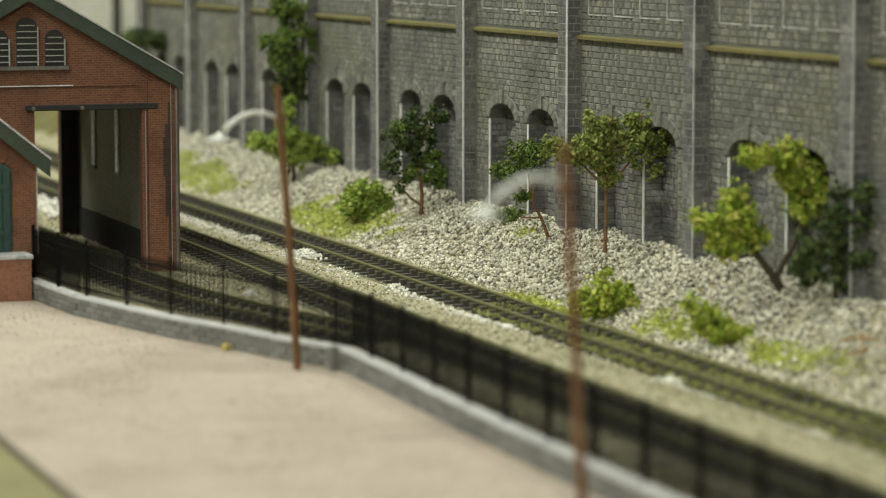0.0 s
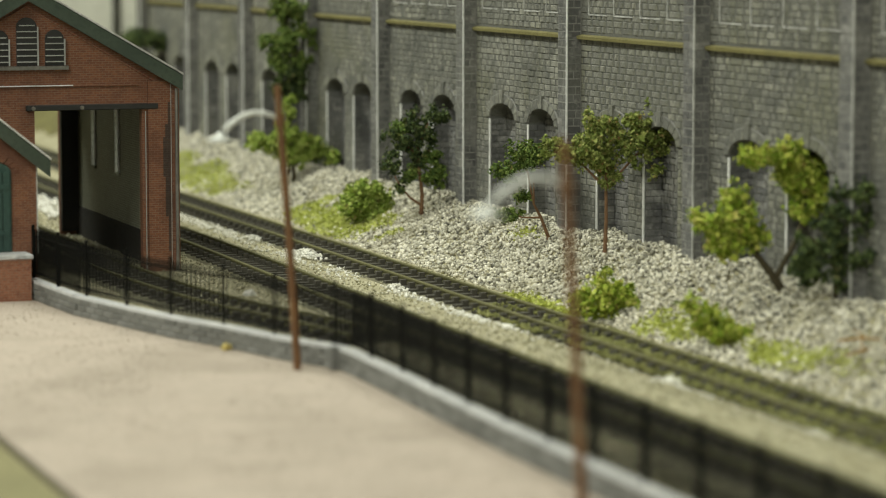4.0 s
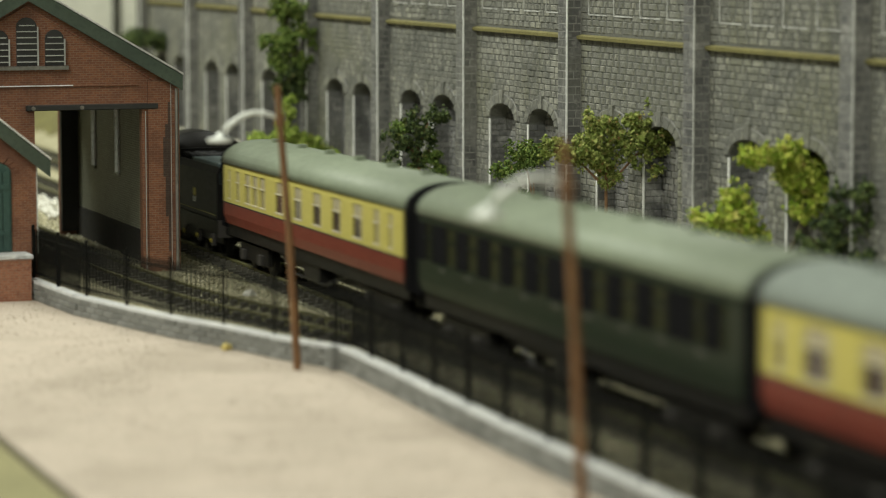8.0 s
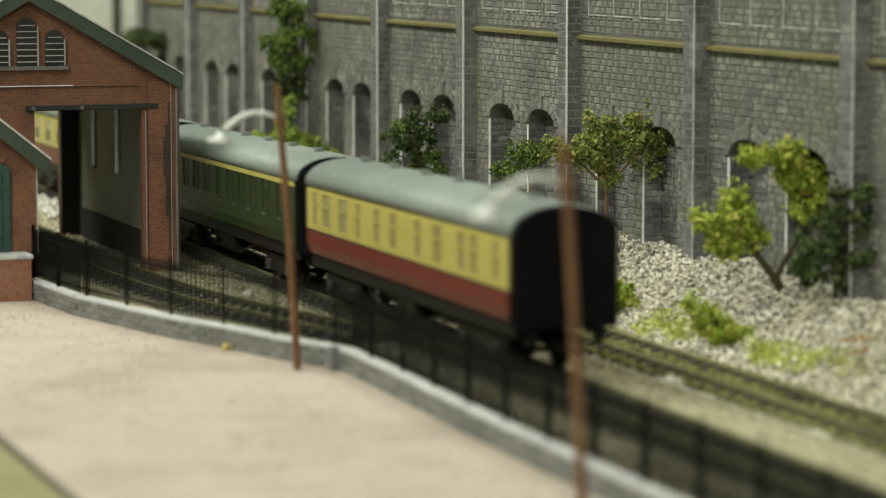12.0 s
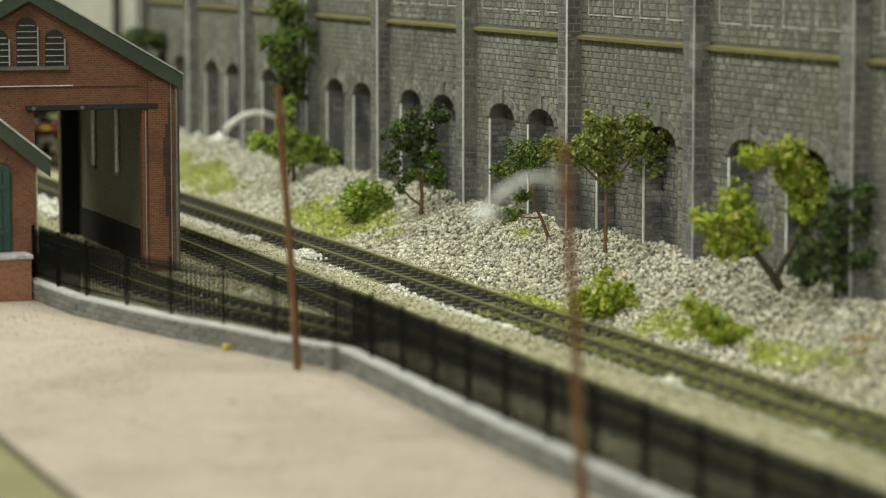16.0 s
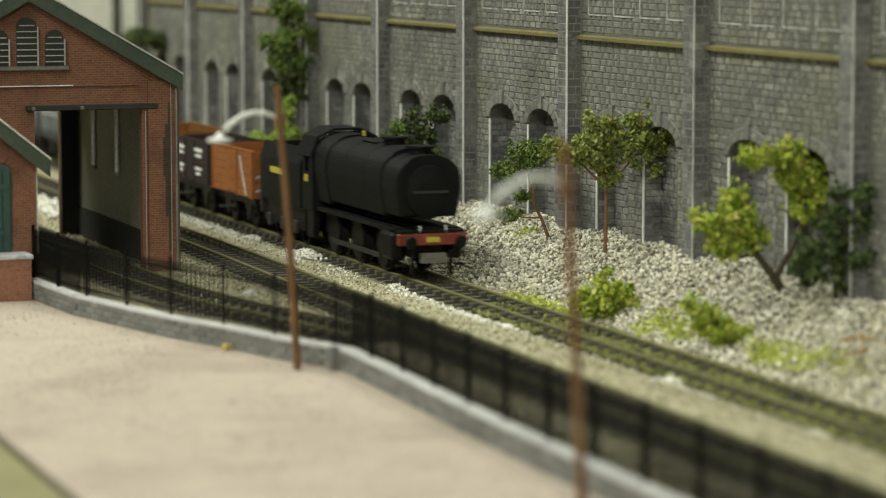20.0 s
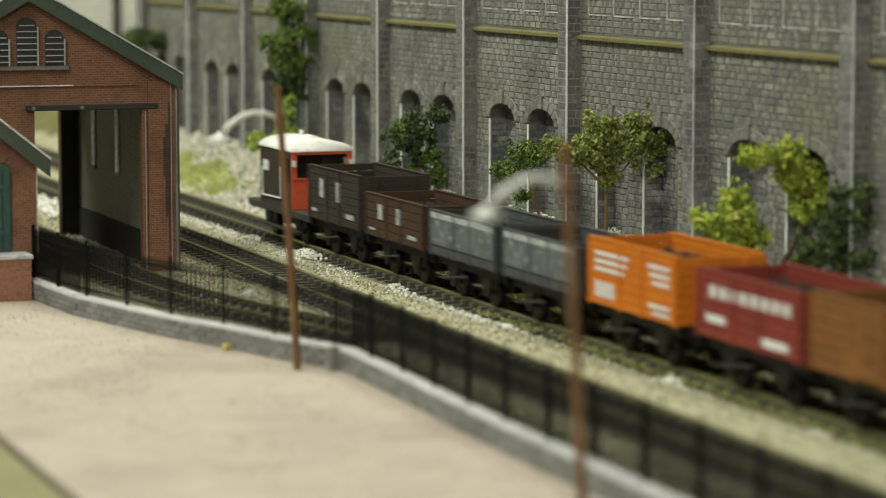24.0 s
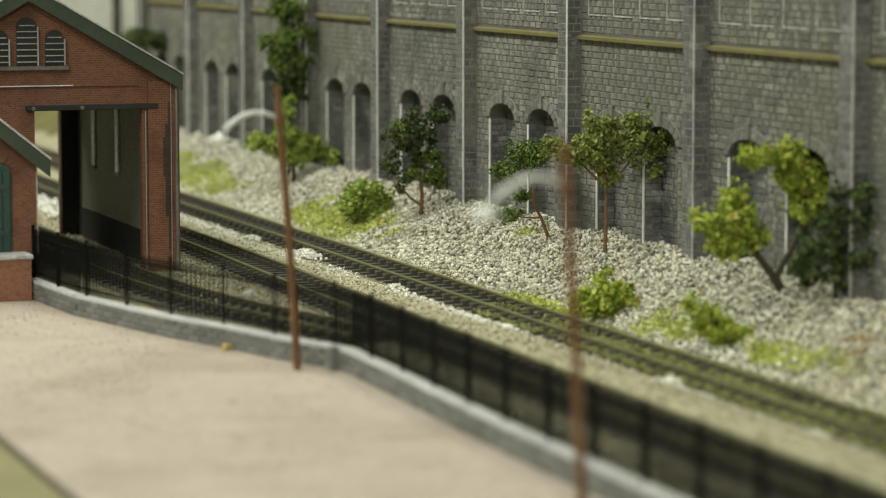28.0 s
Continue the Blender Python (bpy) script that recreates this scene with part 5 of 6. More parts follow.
def buffers(parent, y, out, m=None, z=0.0138):
    for x in (-0.0115, 0.0115):
        bm = B()
        tube(bm, [(x, y, z), (x, y + out * 0.004, z)], 0.0011, 8)
        tube(bm, [(x, y + out * 0.004, z), (x, y + out * 0.0052, z)], [0.0026, 0.0024], 12)
        part("buffer", bm, m or M_LOCO, parent)


def coach(label, upper, lower, roof_m, kind, length, group="passenger coaches"):
    """kind: 'open', 'corridor', 'strip' or 'brake' sets the window plan."""
    c = thing("passenger_coach", label, "railway coach", group)
    L, hw, zb, zw, ze = length / 2, 0.0176, 0.0190, 0.0285, 0.0460
    k = L / 0.131
    if kind == "brake":
        wins = [(-0.118, 0.005), (-0.094, 0.006), (-0.080, 0.006), (-0.052, 0.0075), (-0.028, 0.006), (0.004, 0.006), (0.026, 0.006), (0.052, 0.005), (0.075, 0.009), (0.1, 0.009), (0.118, 0.005)]
    elif kind == "composite":
        wins = [(0.134, 0.005), (0.1174, 0.007), (0.0985, 0.010), (0.0845, 0.010), (0.0705, 0.010), (0.040, 0.0135), (0.0085, 0.0135), (-0.0225, 0.0135), (-0.0525, 0.0135), (-0.0835, 0.0135), (-0.110, 0.009), (-0.129, 0.006)][::-1]
    elif kind == "open":
        wins = [(0.133, 0.005), (0.1124, 0.0145), (0.0818, 0.0145), (0.0527, 0.0145), (0.0255, 0.0145), (0.003, 0.006), (-0.0168, 0.0145), (-0.0440, 0.0145), (-0.0726, 0.0145), (-0.0989, 0.0145), (-0.1208, 0.007), (-0.132, 0.005)][::-1]
    elif kind == "corridor":
        wins = [(-0.12, 0.005), (-0.104, 0.006)] + [(-0.078 + i * 0.0215, 0.0095) for i in range(4)] + [(0.011, 0.006)] + [(0.032 + i * 0.0215, 0.0095) for i in range(4)] + [(0.12, 0.005)]
    else:
        wins = [(-0.12, 0.005), (-0.106, 0.008)] + [(-0.083 + i * 0.0215, 0.0105) for i in range(4)] + [(0.005, 0.006)] + [(0.027 + i * 0.0215, 0.0105) for i in range(4)] + [(0.12, 0.005)]
    wins = wins if kind in ("composite", "open") else [(y * k, w * k * (1.4 if kind == "brake" else 1.0)) for y, w in wins]
    blind = {"composite": lambda y: y > 0.06 or y < -0.1, "open": lambda y: y < -0.1, "brake": lambda y: True}.get(kind, lambda y: False)
    z0, z1 = 0.0302, 0.0436
    for s in (-1, 1):
        xo, xi = s * hw, s * (hw - 0.0012)
        xa, xb = min(xo, xi), max(xo, xi)
        part("lower_panel", extr(B(), [(xi, zb), (s * (hw - 0.0009), zb), (xo, zb + 0.004), (xo, zw), (xi, zw)], "y", -L, L), lower, c, "crimson lower side" if lower is M_MAROON else "")
        part("waist_panel", bx(B(), xa, xb, -L, L, zw, z0), upper, c)
        part("cantrail", extr(B(), [(xi, z1), (xo, z1), (s * (hw - 0.0004), ze), (xi, ze)], "y", -L, L), upper, c)
        edges = [-L] + [e for y, w in wins for e in (y - w / 2, y + w / 2)] + [L]
        for a, b in zip(edges[::2], edges[1::2]):
            part("pillar", bx(B(), xa, xb, a, b, z0, z1), M_BELLOWS if kind == "corridor" and a > -L else upper, c)
        for y, w in wins:
            xg = s * (hw - 0.0005)
            fr = part("window_frame", bx(bx(bx(B(), min(xo + s * 0.0002, xg), max(xo + s * 0.0002, xg), y - w / 2, y + w / 2, z0, z0 + 0.0006), min(xo + s * 0.0002, xg), max(xo + s * 0.0002, xg), y - w / 2, y - w / 2 + 0.0005, z0 + 0.0007, z1 - 0.0007),
                                                   min(xo + s * 0.0002, xg), max(xo + s * 0.0002, xg), y - w / 2, y + w / 2, z1 - 0.0053, z1 - 0.0048), (M_CREAM if kind == "brake" else M_FRAME) if upper is M_CREAM else upper, c)
            part("pane", bx(B(), min(xg, xi), max(xg, xi), y - w / 2, y + w / 2, z0, z1 - 0.0054), (M_BLIND if blind(y) else M_GLASS) if upper is M_CREAM else M_GLASS_DARK if kind == "corridor" else M_GLASS_GREEN, fr, "window pane with a drawn pale blind" if blind(y) else "dark window pane")
            part("hopper_pane", bx(B(), min(xg, xi), max(xg, xi), y - w / 2, y + w / 2, z1 - 0.0047, z1), (M_BLIND if kind == "brake" else M_VENT) if upper is M_CREAM else M_GLASS_DARK if kind == "corridor" else M_GLASS_GREEN, fr)
        if kind == "strip":
            part("eave_strip", bx(B(), min(xo, xo + s * 0.0003), max(xo, xo + s * 0.0003), -L, L, 0.0437, 0.0457), M_CREAM, c, "cream strip under the eaves")
        # pale bars at the waist paint in glints from the window bottoms
        if upper is not M_CREAM:
            for q in range(9):
                yq = (-0.108 + q * 0.0265) * k
                part("door_handle", bx(B(), min(xo, xo + s * 0.0005), max(xo, xo + s * 0.0005), yq, yq + 0.0034, zw - 0.0003, zw + 0.0005), M_STEEL, c, "small pale bar painting in a window glint")
        if lower is M_MAROON:
            part("lining", bx(B(), min(xo, xo + s * 0.0002), max(xo, xo + s * 0.0002), -L, L, zw - 0.0002, zw + 0.0003), M_W_BLACK, c, "thin black lining")
        part("solebar", bx(B(), s * 0.0145 - 0.001, s * 0.0145 + 0.001, -L, L, 0.0135, zb), M_LOCO, c)
    prof = [((hw + 0.0005) * math.cos(math.pi * i / 14), ze + 0.0102 * math.sin(math.pi * i / 14) ** 0.85) for i in range(15)]
    smooth(part("roof", extr(B(), prof, "y", -L - 0.0012, L + 0.0012), roof_m, c, "grey curved roof"))
    for i in range(6):
        y = (-0.105 + i * 0.042) * k
        part("roof_vent", bx(B(), -0.0017, 0.0017, y - 0.002, y + 0.002, ze + 0.0100, ze + 0.0118), roof_m, c)
    part("floor", bx(B(), -0.016, 0.016, -L + 0.001, L - 0.001, zb - 0.001, zb + 0.0006), M_LOCO, c)
    part("partition", bx(B(), -0.0008, 0.0008, -L + 0.002, L - 0.002, zb + 0.0006, ze), M_W_DARKBROWN, c)
    for e in (-1, 1):
        y = e * L
        part("end_wall", extr(B(), [(-hw + 0.0003, zb), (hw - 0.0003, zb), (hw - 0.0006, ze)] + [(p[0] * 0.96, p[1] - 0.0004) for p in prof[1:-1]] + [(-hw + 0.0006, ze)], "y", min(y, y - e * 0.001), max(y, y - e * 0.001)), M_LOCO, c, "black coach end")
        g = B()
        for q in range(5):
            f, o = (0.90 if q % 2 else 0.955), 0.0015 * q
            ring = [(p[0] * f, 0.0002 + p[1] * (0.965 if q % 2 else 0.985)) for p in prof] + [(-hw * f, zb - 0.002), (hw * f, zb - 0.002)]
            extr(g, ring, "y", min(y + e * o, y + e * (o + 0.0015)), max(y + e * o, y + e * (o + 0.0015)))
        part("gangway", g, M_BELLOWS, c, "black pleated corridor bellows")
        buffers(c, y, e)
        part("coupling", bx(B(), -0.0025, 0.0025, min(y, y + e * 0.006), max(y, y + e * 0.006), 0.0095, 0.0115), M_LOCO, c)
        yb = e * (L - 0.041)
        bg = part("bogie", bx(bx(bx(B(), -0.0135, -0.0115, yb - 0.026, yb + 0.026, 0.0046, 0.0118), 0.0115, 0.0135, yb - 0.026, yb + 0.026, 0.0046, 0.0118), -0.0115, 0.0115, yb - 0.004, yb + 0.004, 0.0075, 0.0135), M_LOCO, c, "black bogie frame")
        for o in (-0.0165, 0.0165):
            for s in (-1, 1):
                part("axle_box", bx(B(), s * 0.0142 - 0.0012, s * 0.0142 + 0.0012, yb + o - 0.002, yb + o + 0.002, 0.0045, 0.0090), M_W_BLACK, bg, "", 0.0003)
            wheelset(c, yb + o, 0.0066)
    part("underframe", bx(B(), -0.0085, 0.0085, -L + 0.075, L - 0.075, 0.0080, 0.0136), M_LOCO, c)
    part("battery_box", bx(B(), -0.0145, -0.008, -0.014, 0.012, 0.0065, 0.0135), M_LOCO, c, "", 0.0005)
    part("battery_box", bx(B(), 0.008, 0.0145, -0.03, 0.004, 0.0065, 0.0135), M_LOCO, c, "", 0.0005)
    part("truss", tube(B(), [(-0.0135, -0.055, 0.0135), (-0.0135, -0.02, 0.0065), (-0.0135, 0.03, 0.0065), (-0.0135, 0.055, 0.0135)], 0.0006, 6), M_LOCO, c)
    part("truss", tube(B(), [(0.0135, -0.055, 0.0135), (0.0135, -0.02, 0.0065), (0.0135, 0.03, 0.0065), (0.0135, 0.055, 0.0135)], 0.0006, 6), M_LOCO, c)
    return c


def wagon(label, body, n_planks, top, group="open wagons", marks="", load=True, half=0.0385):
    """An open wagon built of planks."""
    w = thing("open_wagon", label, "wagon", group)
    hw, zb = 0.0166, 0.0165
    ph = (top - zb) / n_planks
    for i in range(n_planks):
        a, b = zb + i * ph + 0.00012, zb + (i + 1) * ph - 0.00012
        for s in (-1, 1):
            part("side_plank", bx(B(), min(s * hw, s * (hw - 0.0013)), max(s * hw, s * (hw - 0.0013)), -half, half, a, b), body, w)
            y = s * half
            part("end_plank", bx(B(), -hw + 0.0014, hw - 0.0014, min(y, y - s * 0.0013), max(y, y - s * 0.0013), a, b), M_W_BLACK if "worn" in marks else body, w)
    for s in (-1, 1):
        xo = s * hw
        for y in (-half + 0.0008, -0.0095, 0.0095, half - 0.0008):
            part("strap", bx(B(), min(xo, xo + s * 0.0006), max(xo, xo + s * 0.0006), y - 0.0007, y + 0.0007, zb - 0.0005, top), body, w)
        for x in (-0.009, 0.009):
            y = s * half
            part("end_post", bx(B(), x - 0.001, x + 0.001, min(y, y + s * 0.0012), max(y, y + s * 0.0012), zb - 0.001, top - 0.001), body, w)
        part("top_rail", bx(B(), min(xo + s * 0.0004, xo - s * 0.0017), max(xo + s * 0.0004, xo - s * 0.0017), -half - 0.0002, half + 0.0002, top, top + 0.0005), body, w)
        part("solebar", bx(B(), s * 0.0125 - 0.001, s * 0.0125 + 0.001, -half, half, 0.0125, zb), M_LOCO, w)
        for y in (-0.0195, 0.0195):
            part("axle_guard", extr(B(), [(y - 0.006, 0.0125), (y + 0.006, 0.0125), (y + 0.0022, 0.0045), (y - 0.0022, 0.0045)], "x", s * 0.0128 - 0.0006, s * 0.0128 + 0.0006), M_LOCO, w)
        part("brake_lever", tube(B(), [(s * 0.0148, -0.002, 0.0105), (s * 0.0150, 0.016, 0.0085), (s * 0.0150, 0.030, 0.0070)], 0.0005, 6), M_ROD, w)
        xm = xo + s * 0.0002

        def bar(y0, y1, z0, z1, m=M_LETTER, nm="lettering"):
            part(nm, bx(B(), min(xm, xm + s * 0.0002), max(xm, xm + s * 0.0002), y0, y1, zb + (top - zb) * z0, zb + (top - zb) * z1), m, w, "white lettering bar" if m is M_LETTER else "")
        if "stripe" in marks:
            q = [(-0.028, zb + 0.001), (-0.0262, zb + 0.001), (-0.0145, top - 0.003), (-0.0163, top - 0.003)]
            part("diagonal_stripe", extr(B(), q, "x", xm - 0.0001, xm + 0.0001 + s * 0.0003), M_LETTER, w, "white diagonal stripe")
            ye = -half - 0.0003
            for za, zc in ((0.12, 0.42), (0.42, 0.72)):
                z0, z1 = zb + (top - zb) * za, zb + (top - zb) * zc
                part("end_brace", extr(B(), [(s * 0.0150, z0), (s * 0.0150, z0 + 0.0011), (s * 0.0020, z1 + 0.0011), (s * 0.0020, z1)], "y", ye - 0.0004, ye), M_W_PALE, w, "pale slanting end brace")
        if "door" in marks:
            part("side_door", bx(B(), min(xo, xo + s * 0.0007), max(xo, xo + s * 0.0007), -0.0088, 0.0088, zb + 0.001, top - 0.0015), body, w, "", 0.0003)
            for z in (0.3, 0.6):
                part("hinge", bx(B(), min(xo + s * 0.0007, xo + s * 0.0012), max(xo + s * 0.0007, xo + s * 0.0012), -0.003, 0.003, zb + (top - zb) * z, zb + (top - zb) * z + 0.0008), body, w)
        if "big" in marks:
            for i in range(8):
                bar(-0.031 + i * 0.0077, -0.0265 + i * 0.0077, 0.62, 0.80)
            bar(0.016, 0.030, 0.24, 0.36)
            bar(-0.030, -0.012, 0.10, 0.22)
        if "two" in marks:
            for q in range(3):
                bar(-0.033, -0.015 - 0.002 * q, 0.76 - 0.12 * q, 0.82 - 0.12 * q)
                bar(0.002 + 0.002 * q, 0.032, 0.76 - 0.12 * q, 0.82 - 0.12 * q)
            for q in range(4):
                bar(0.015 + q * 0.0045, 0.0182 + q * 0.0045, 0.12, 0.36)
            bar(-0.033, -0.016, 0.18, 0.24)
            bar(-0.033, -0.019, 0.08, 0.13)
        if "panel" in marks:
            for y0, y1 in ((0.011, 0.025), (-0.026, -0.011)):
                for z0, z1, cut in ((0.74, 0.83, 0), (0.61, 0.68, 0.002), (0.30, 0.37, 0.001), (0.18, 0.25, 0.004)):
                    bar(y0 + cut, y1 - cut * 0.6, z0, z1)
        if "small" in marks:
            bar(0.0150, 0.0205, 0.44, 0.80, M_W_PALE, "worn_lettering")
            bar(-0.0105, -0.0045, 0.42, 0.80, M_W_PALE, "worn_lettering")
            bar(-0.0300, -0.0190, 0.16, 0.25, M_W_PALE, "worn_lettering")
            bar(0.0250, 0.0330, 0.14, 0.20, M_W_PALE, "worn_lettering")
        if "worn" in marks:
            bar(-0.0365, 0.0365, 0.24, 0.84, M_W_CHALKY, "worn_paint")
            bar(-0.0365, 0.0365, 0.85, 0.98, M_W_PALE, "worn_edge")
    part("underframe", bx(B(), -0.0072, 0.0072, -half + 0.003, half - 0.003, 0.0072, 0.0126), M_LOCO, w)
    part("floor", bx(B(), -hw + 0.0014, hw - 0.0014, -half + 0.0014, half - 0.0014, zb - 0.001, zb + 0.0012), M_W_BLACK, w)
    if load:
        rng = np.random.default_rng(int(top * 1e5) + n_planks)
        n = 420
        pts = np.stack([rng.uniform(-hw + 0.003, hw - 0.003, n), rng.uniform(-half + 0.003, half - 0.003, n), top - 0.0045 + rng.uniform(-0.001, 0.001, n)], 1)
        low = 0.0035 if "stripe" in marks else 0.0015
        pts[:, 2] -= low
        part("load_bed", bx(B(), -hw + 0.0015, hw - 0.0015, -half + 0.0015, half - 0.0015, zb + 0.002, top - 0.005 - low), M_COAL, w)
        scatter("coal_load", (CUBE_V, CUBE_F), pts, rng.uniform(0.0007, 0.0016, n), M_COAL, w, "black coal load", seed=n_planks)
    for y in (-0.0195, 0.0195):
        wheelset(w, y, 0.0062)
    for e in (-1, 1):
        part("headstock", bx(B(), -0.0155, 0.0155, min(e * half, e * (half + 0.0012)), max(e * half, e * (half + 0.0012)), 0.0120, zb - 0.0001), M_LOCO, w)
        buffers(w, e * (half + 0.0012), e)
        part("coupling", bx(B(), -0.002, 0.002, min(e * half, e * (half + 0.006)), max(e * half, e * (half + 0.006)), 0.0095, 0.0112), M_LOCO, w)
    return w


M_W_CHALKY = mat("wagon_chalky_grey", (0.07, 0.076, 0.078), (0.15, 0.16, 0.16), 500, 90, 0.7, relief=0.1, spots=(0.42, 0.44, 0.43), spec=0.2)
M_W_PALE = mat("wagon_worn_pale", (0.48, 0.5, 0.49), (0.26, 0.275, 0.27), 400, 160, 0.7, relief=0.1, spots=(0.09, 0.095, 0.09))


def brake_van():
    v = thing("brake_van", "goods brake van with a white roof and orange-red end", "brake van")
    hw, half, zf = 0.0154, 0.0500, 0.0165
    part("platform", bx(B(), -hw, hw, -half, half + 0.004, 0.0128, zf), M_W_BLACK, v, "black underframe platform", 0.0004)
    ca, cb, ze = -0.0215, 0.0315, 0.0448
    for s in (-1, 1):
        a, b = min(s * hw, s * (hw - 0.001)), max(s * hw, s * (hw - 0.001))
        o0, o1 = min(s * hw, s * (hw + 0.0006)), max(s * hw, s * (hw + 0.0006))
        y0, n = ca + 0.013, 6
        for i in range(n):
            part("side_board", bx(B(), a, b, y0 + (cb - 0.004 - y0) * i / n + 0.0001, y0 + (cb - 0.004 - y0) * (i + 1) / n - 0.0001, zf, ze), M_W_DARKBROWN, v)
        part("entry_post", bx(B(), a, b, ca, ca + 0.0022, zf, ze), M_W_DARKBROWN, v)
        part("entry_post", bx(B(), a, b, cb - 0.002, cb, zf, ze), M_W_DARKBROWN, v)
        part("half_door", bx(B(), a, b, ca + 0.0024, y0 - 0.0002, zf, zf + 0.0125), M_W_DARKBROWN, v)
        part("top_board", bx(B(), a, b, ca + 0.0024, y0 - 0.0002, ze - 0.004, ze), M_W_DARKBROWN, v)
        part("lettering", bx(B(), o0, o1, 0.0165, 0.0245, zf + 0.0165, zf + 0.0215), M_LETTER, v, "white lettering bar")
        part("hand_rail", tube(B(), [(s * (hw + 0.0007), y0 + 0.002, zf + 0.020), (s * (hw + 0.0007), y0 + 0.002, zf + 0.0045), (s * (hw + 0.0007), cb - 0.006, zf + 0.0040), (s * (hw + 0.0007), cb - 0.006, zf + 0.018)], 0.00045, 6), M_LETTER, v, "white hand rail")
        part("step_board", bx(B(), min(s * 0.0145, s * 0.0178), max(s * 0.0145, s * 0.0178), -0.036, 0.036, 0.0062, 0.0070), M_W_BLACK, v)
        for y in (-0.0255, 0.0255):
            part("axle_guard", extr(B(), [(y - 0.006, 0.0128), (y + 0.006, 0.0128), (y + 0.0022, 0.0045), (y - 0.0022, 0.0045)], "x", s * 0.0128 - 0.0006, s * 0.0128 + 0.0006), M_LOCO, v)
        part("end_post", bx(B(), min(s * hw, s * (hw - 0.0026)), max(s * hw, s * (hw - 0.0026)), ca - 0.0012, ca - 0.0002, zf + 0.0152, ze), M_VAN_RED, v, "orange-red corner post")
        part("end_panel", bx(B(), min(s * hw, s * 0.0006), max(s * hw, s * 0.0006), ca - 0.0012, ca - 0.0002, zf, zf + 0.0150), M_VAN_RED, v, "orange-red lower end panel", 0.0002)
        part("panel_rail", bx(B(), min(s * hw, s * 0.0004), max(s * hw, s * 0.0004), ca - 0.0019, ca - 0.0011, zf + 0.0144, zf + 0.0154), M_VAN_RED, v)
        part("lamp_bracket", bx(B(), s * 0.0145 - 0.0007, s * 0.0145 + 0.0007, ca - 0.0030, ca - 0.0013, zf + 0.021, zf + 0.024), M_LETTER, v)
        part("window", bx(B(), s * 0.007 - 0.0025, s * 0.007 + 0.0025, ca + 0.0125, ca + 0.0129, zf + 0.017, zf + 0.024), M_GLASS, v, "dark cabin window")
    part("cabin_end", bx(B(), -hw + 0.001, hw - 0.001, ca + 0.0130, ca + 0.0140, zf, ze), M_W_DARKBROWN, v)
    part("cabin_end", bx(B(), -hw + 0.001, hw - 0.001, cb - 0.003, cb - 0.002, zf, ze), M_W_DARKBROWN, v)
    roof = [((hw + 0.0006) * math.cos(math.pi * i / 14), ze + 0.0052 * math.sin(math.pi * i / 14)) for i in range(15)]
    part("end_arch", extr(B(), [(p[0] * 0.935, p[1] - 0.0003) for p in roof] + [(-hw, ze - 0.0016), (hw, ze - 0.0016)], "y", ca - 0.0014, ca - 0.0002), M_VAN_RED, v, "orange-red arched end board")
    smooth(part("roof", extr(B(), roof + [(-hw - 0.0006, ze - 0.0002), (hw + 0.0006, ze - 0.0002)], "y", ca - 0.0018, cb + 0.0014), M_VAN_ROOF, v, "dusty white curved roof"))
    part("stove_pipe", tube(B(), [(0.002, 0.018, ze + 0.0046), (0.002, 0.018, ze + 0.0078)], [0.0008, 0.0011], 8), M_VAN_ROOF, v)
    for y in (-0.001, 0.008):
        part("roof_vent", bx(B(), 0.0005, 0.0035, y - 0.002, y + 0.002, ze + 0.0046, ze + 0.0062), M_VAN_ROOF, v, "", 0.0004)
    part("underframe", bx(B(), -0.0072, 0.0072, -half + 0.004, half - 0.004, 0.0072, 0.0127), M_LOCO, v)
    for y in (-0.0255, 0.0255):
        wheelset(v, y, 0.0062)
    for e in (-1, 1):
        buffers(v, e * half, e)
    return v


def proportion(ob, long, tall, above=0.0):
    """Lengthens a vehicle and raises what stands above a height; its wheels keep their size."""
    for p in list(ob.children):
        if p.name.startswith("wheelset"):
            p.location.y *= long
            continue
        for q in [p] + list(p.children):
            for v in q.data.vertices:
                v.co.y *= long
                v.co.z = above + (v.co.z - above) * tall if v.co.z > above else v.co.z
    return ob


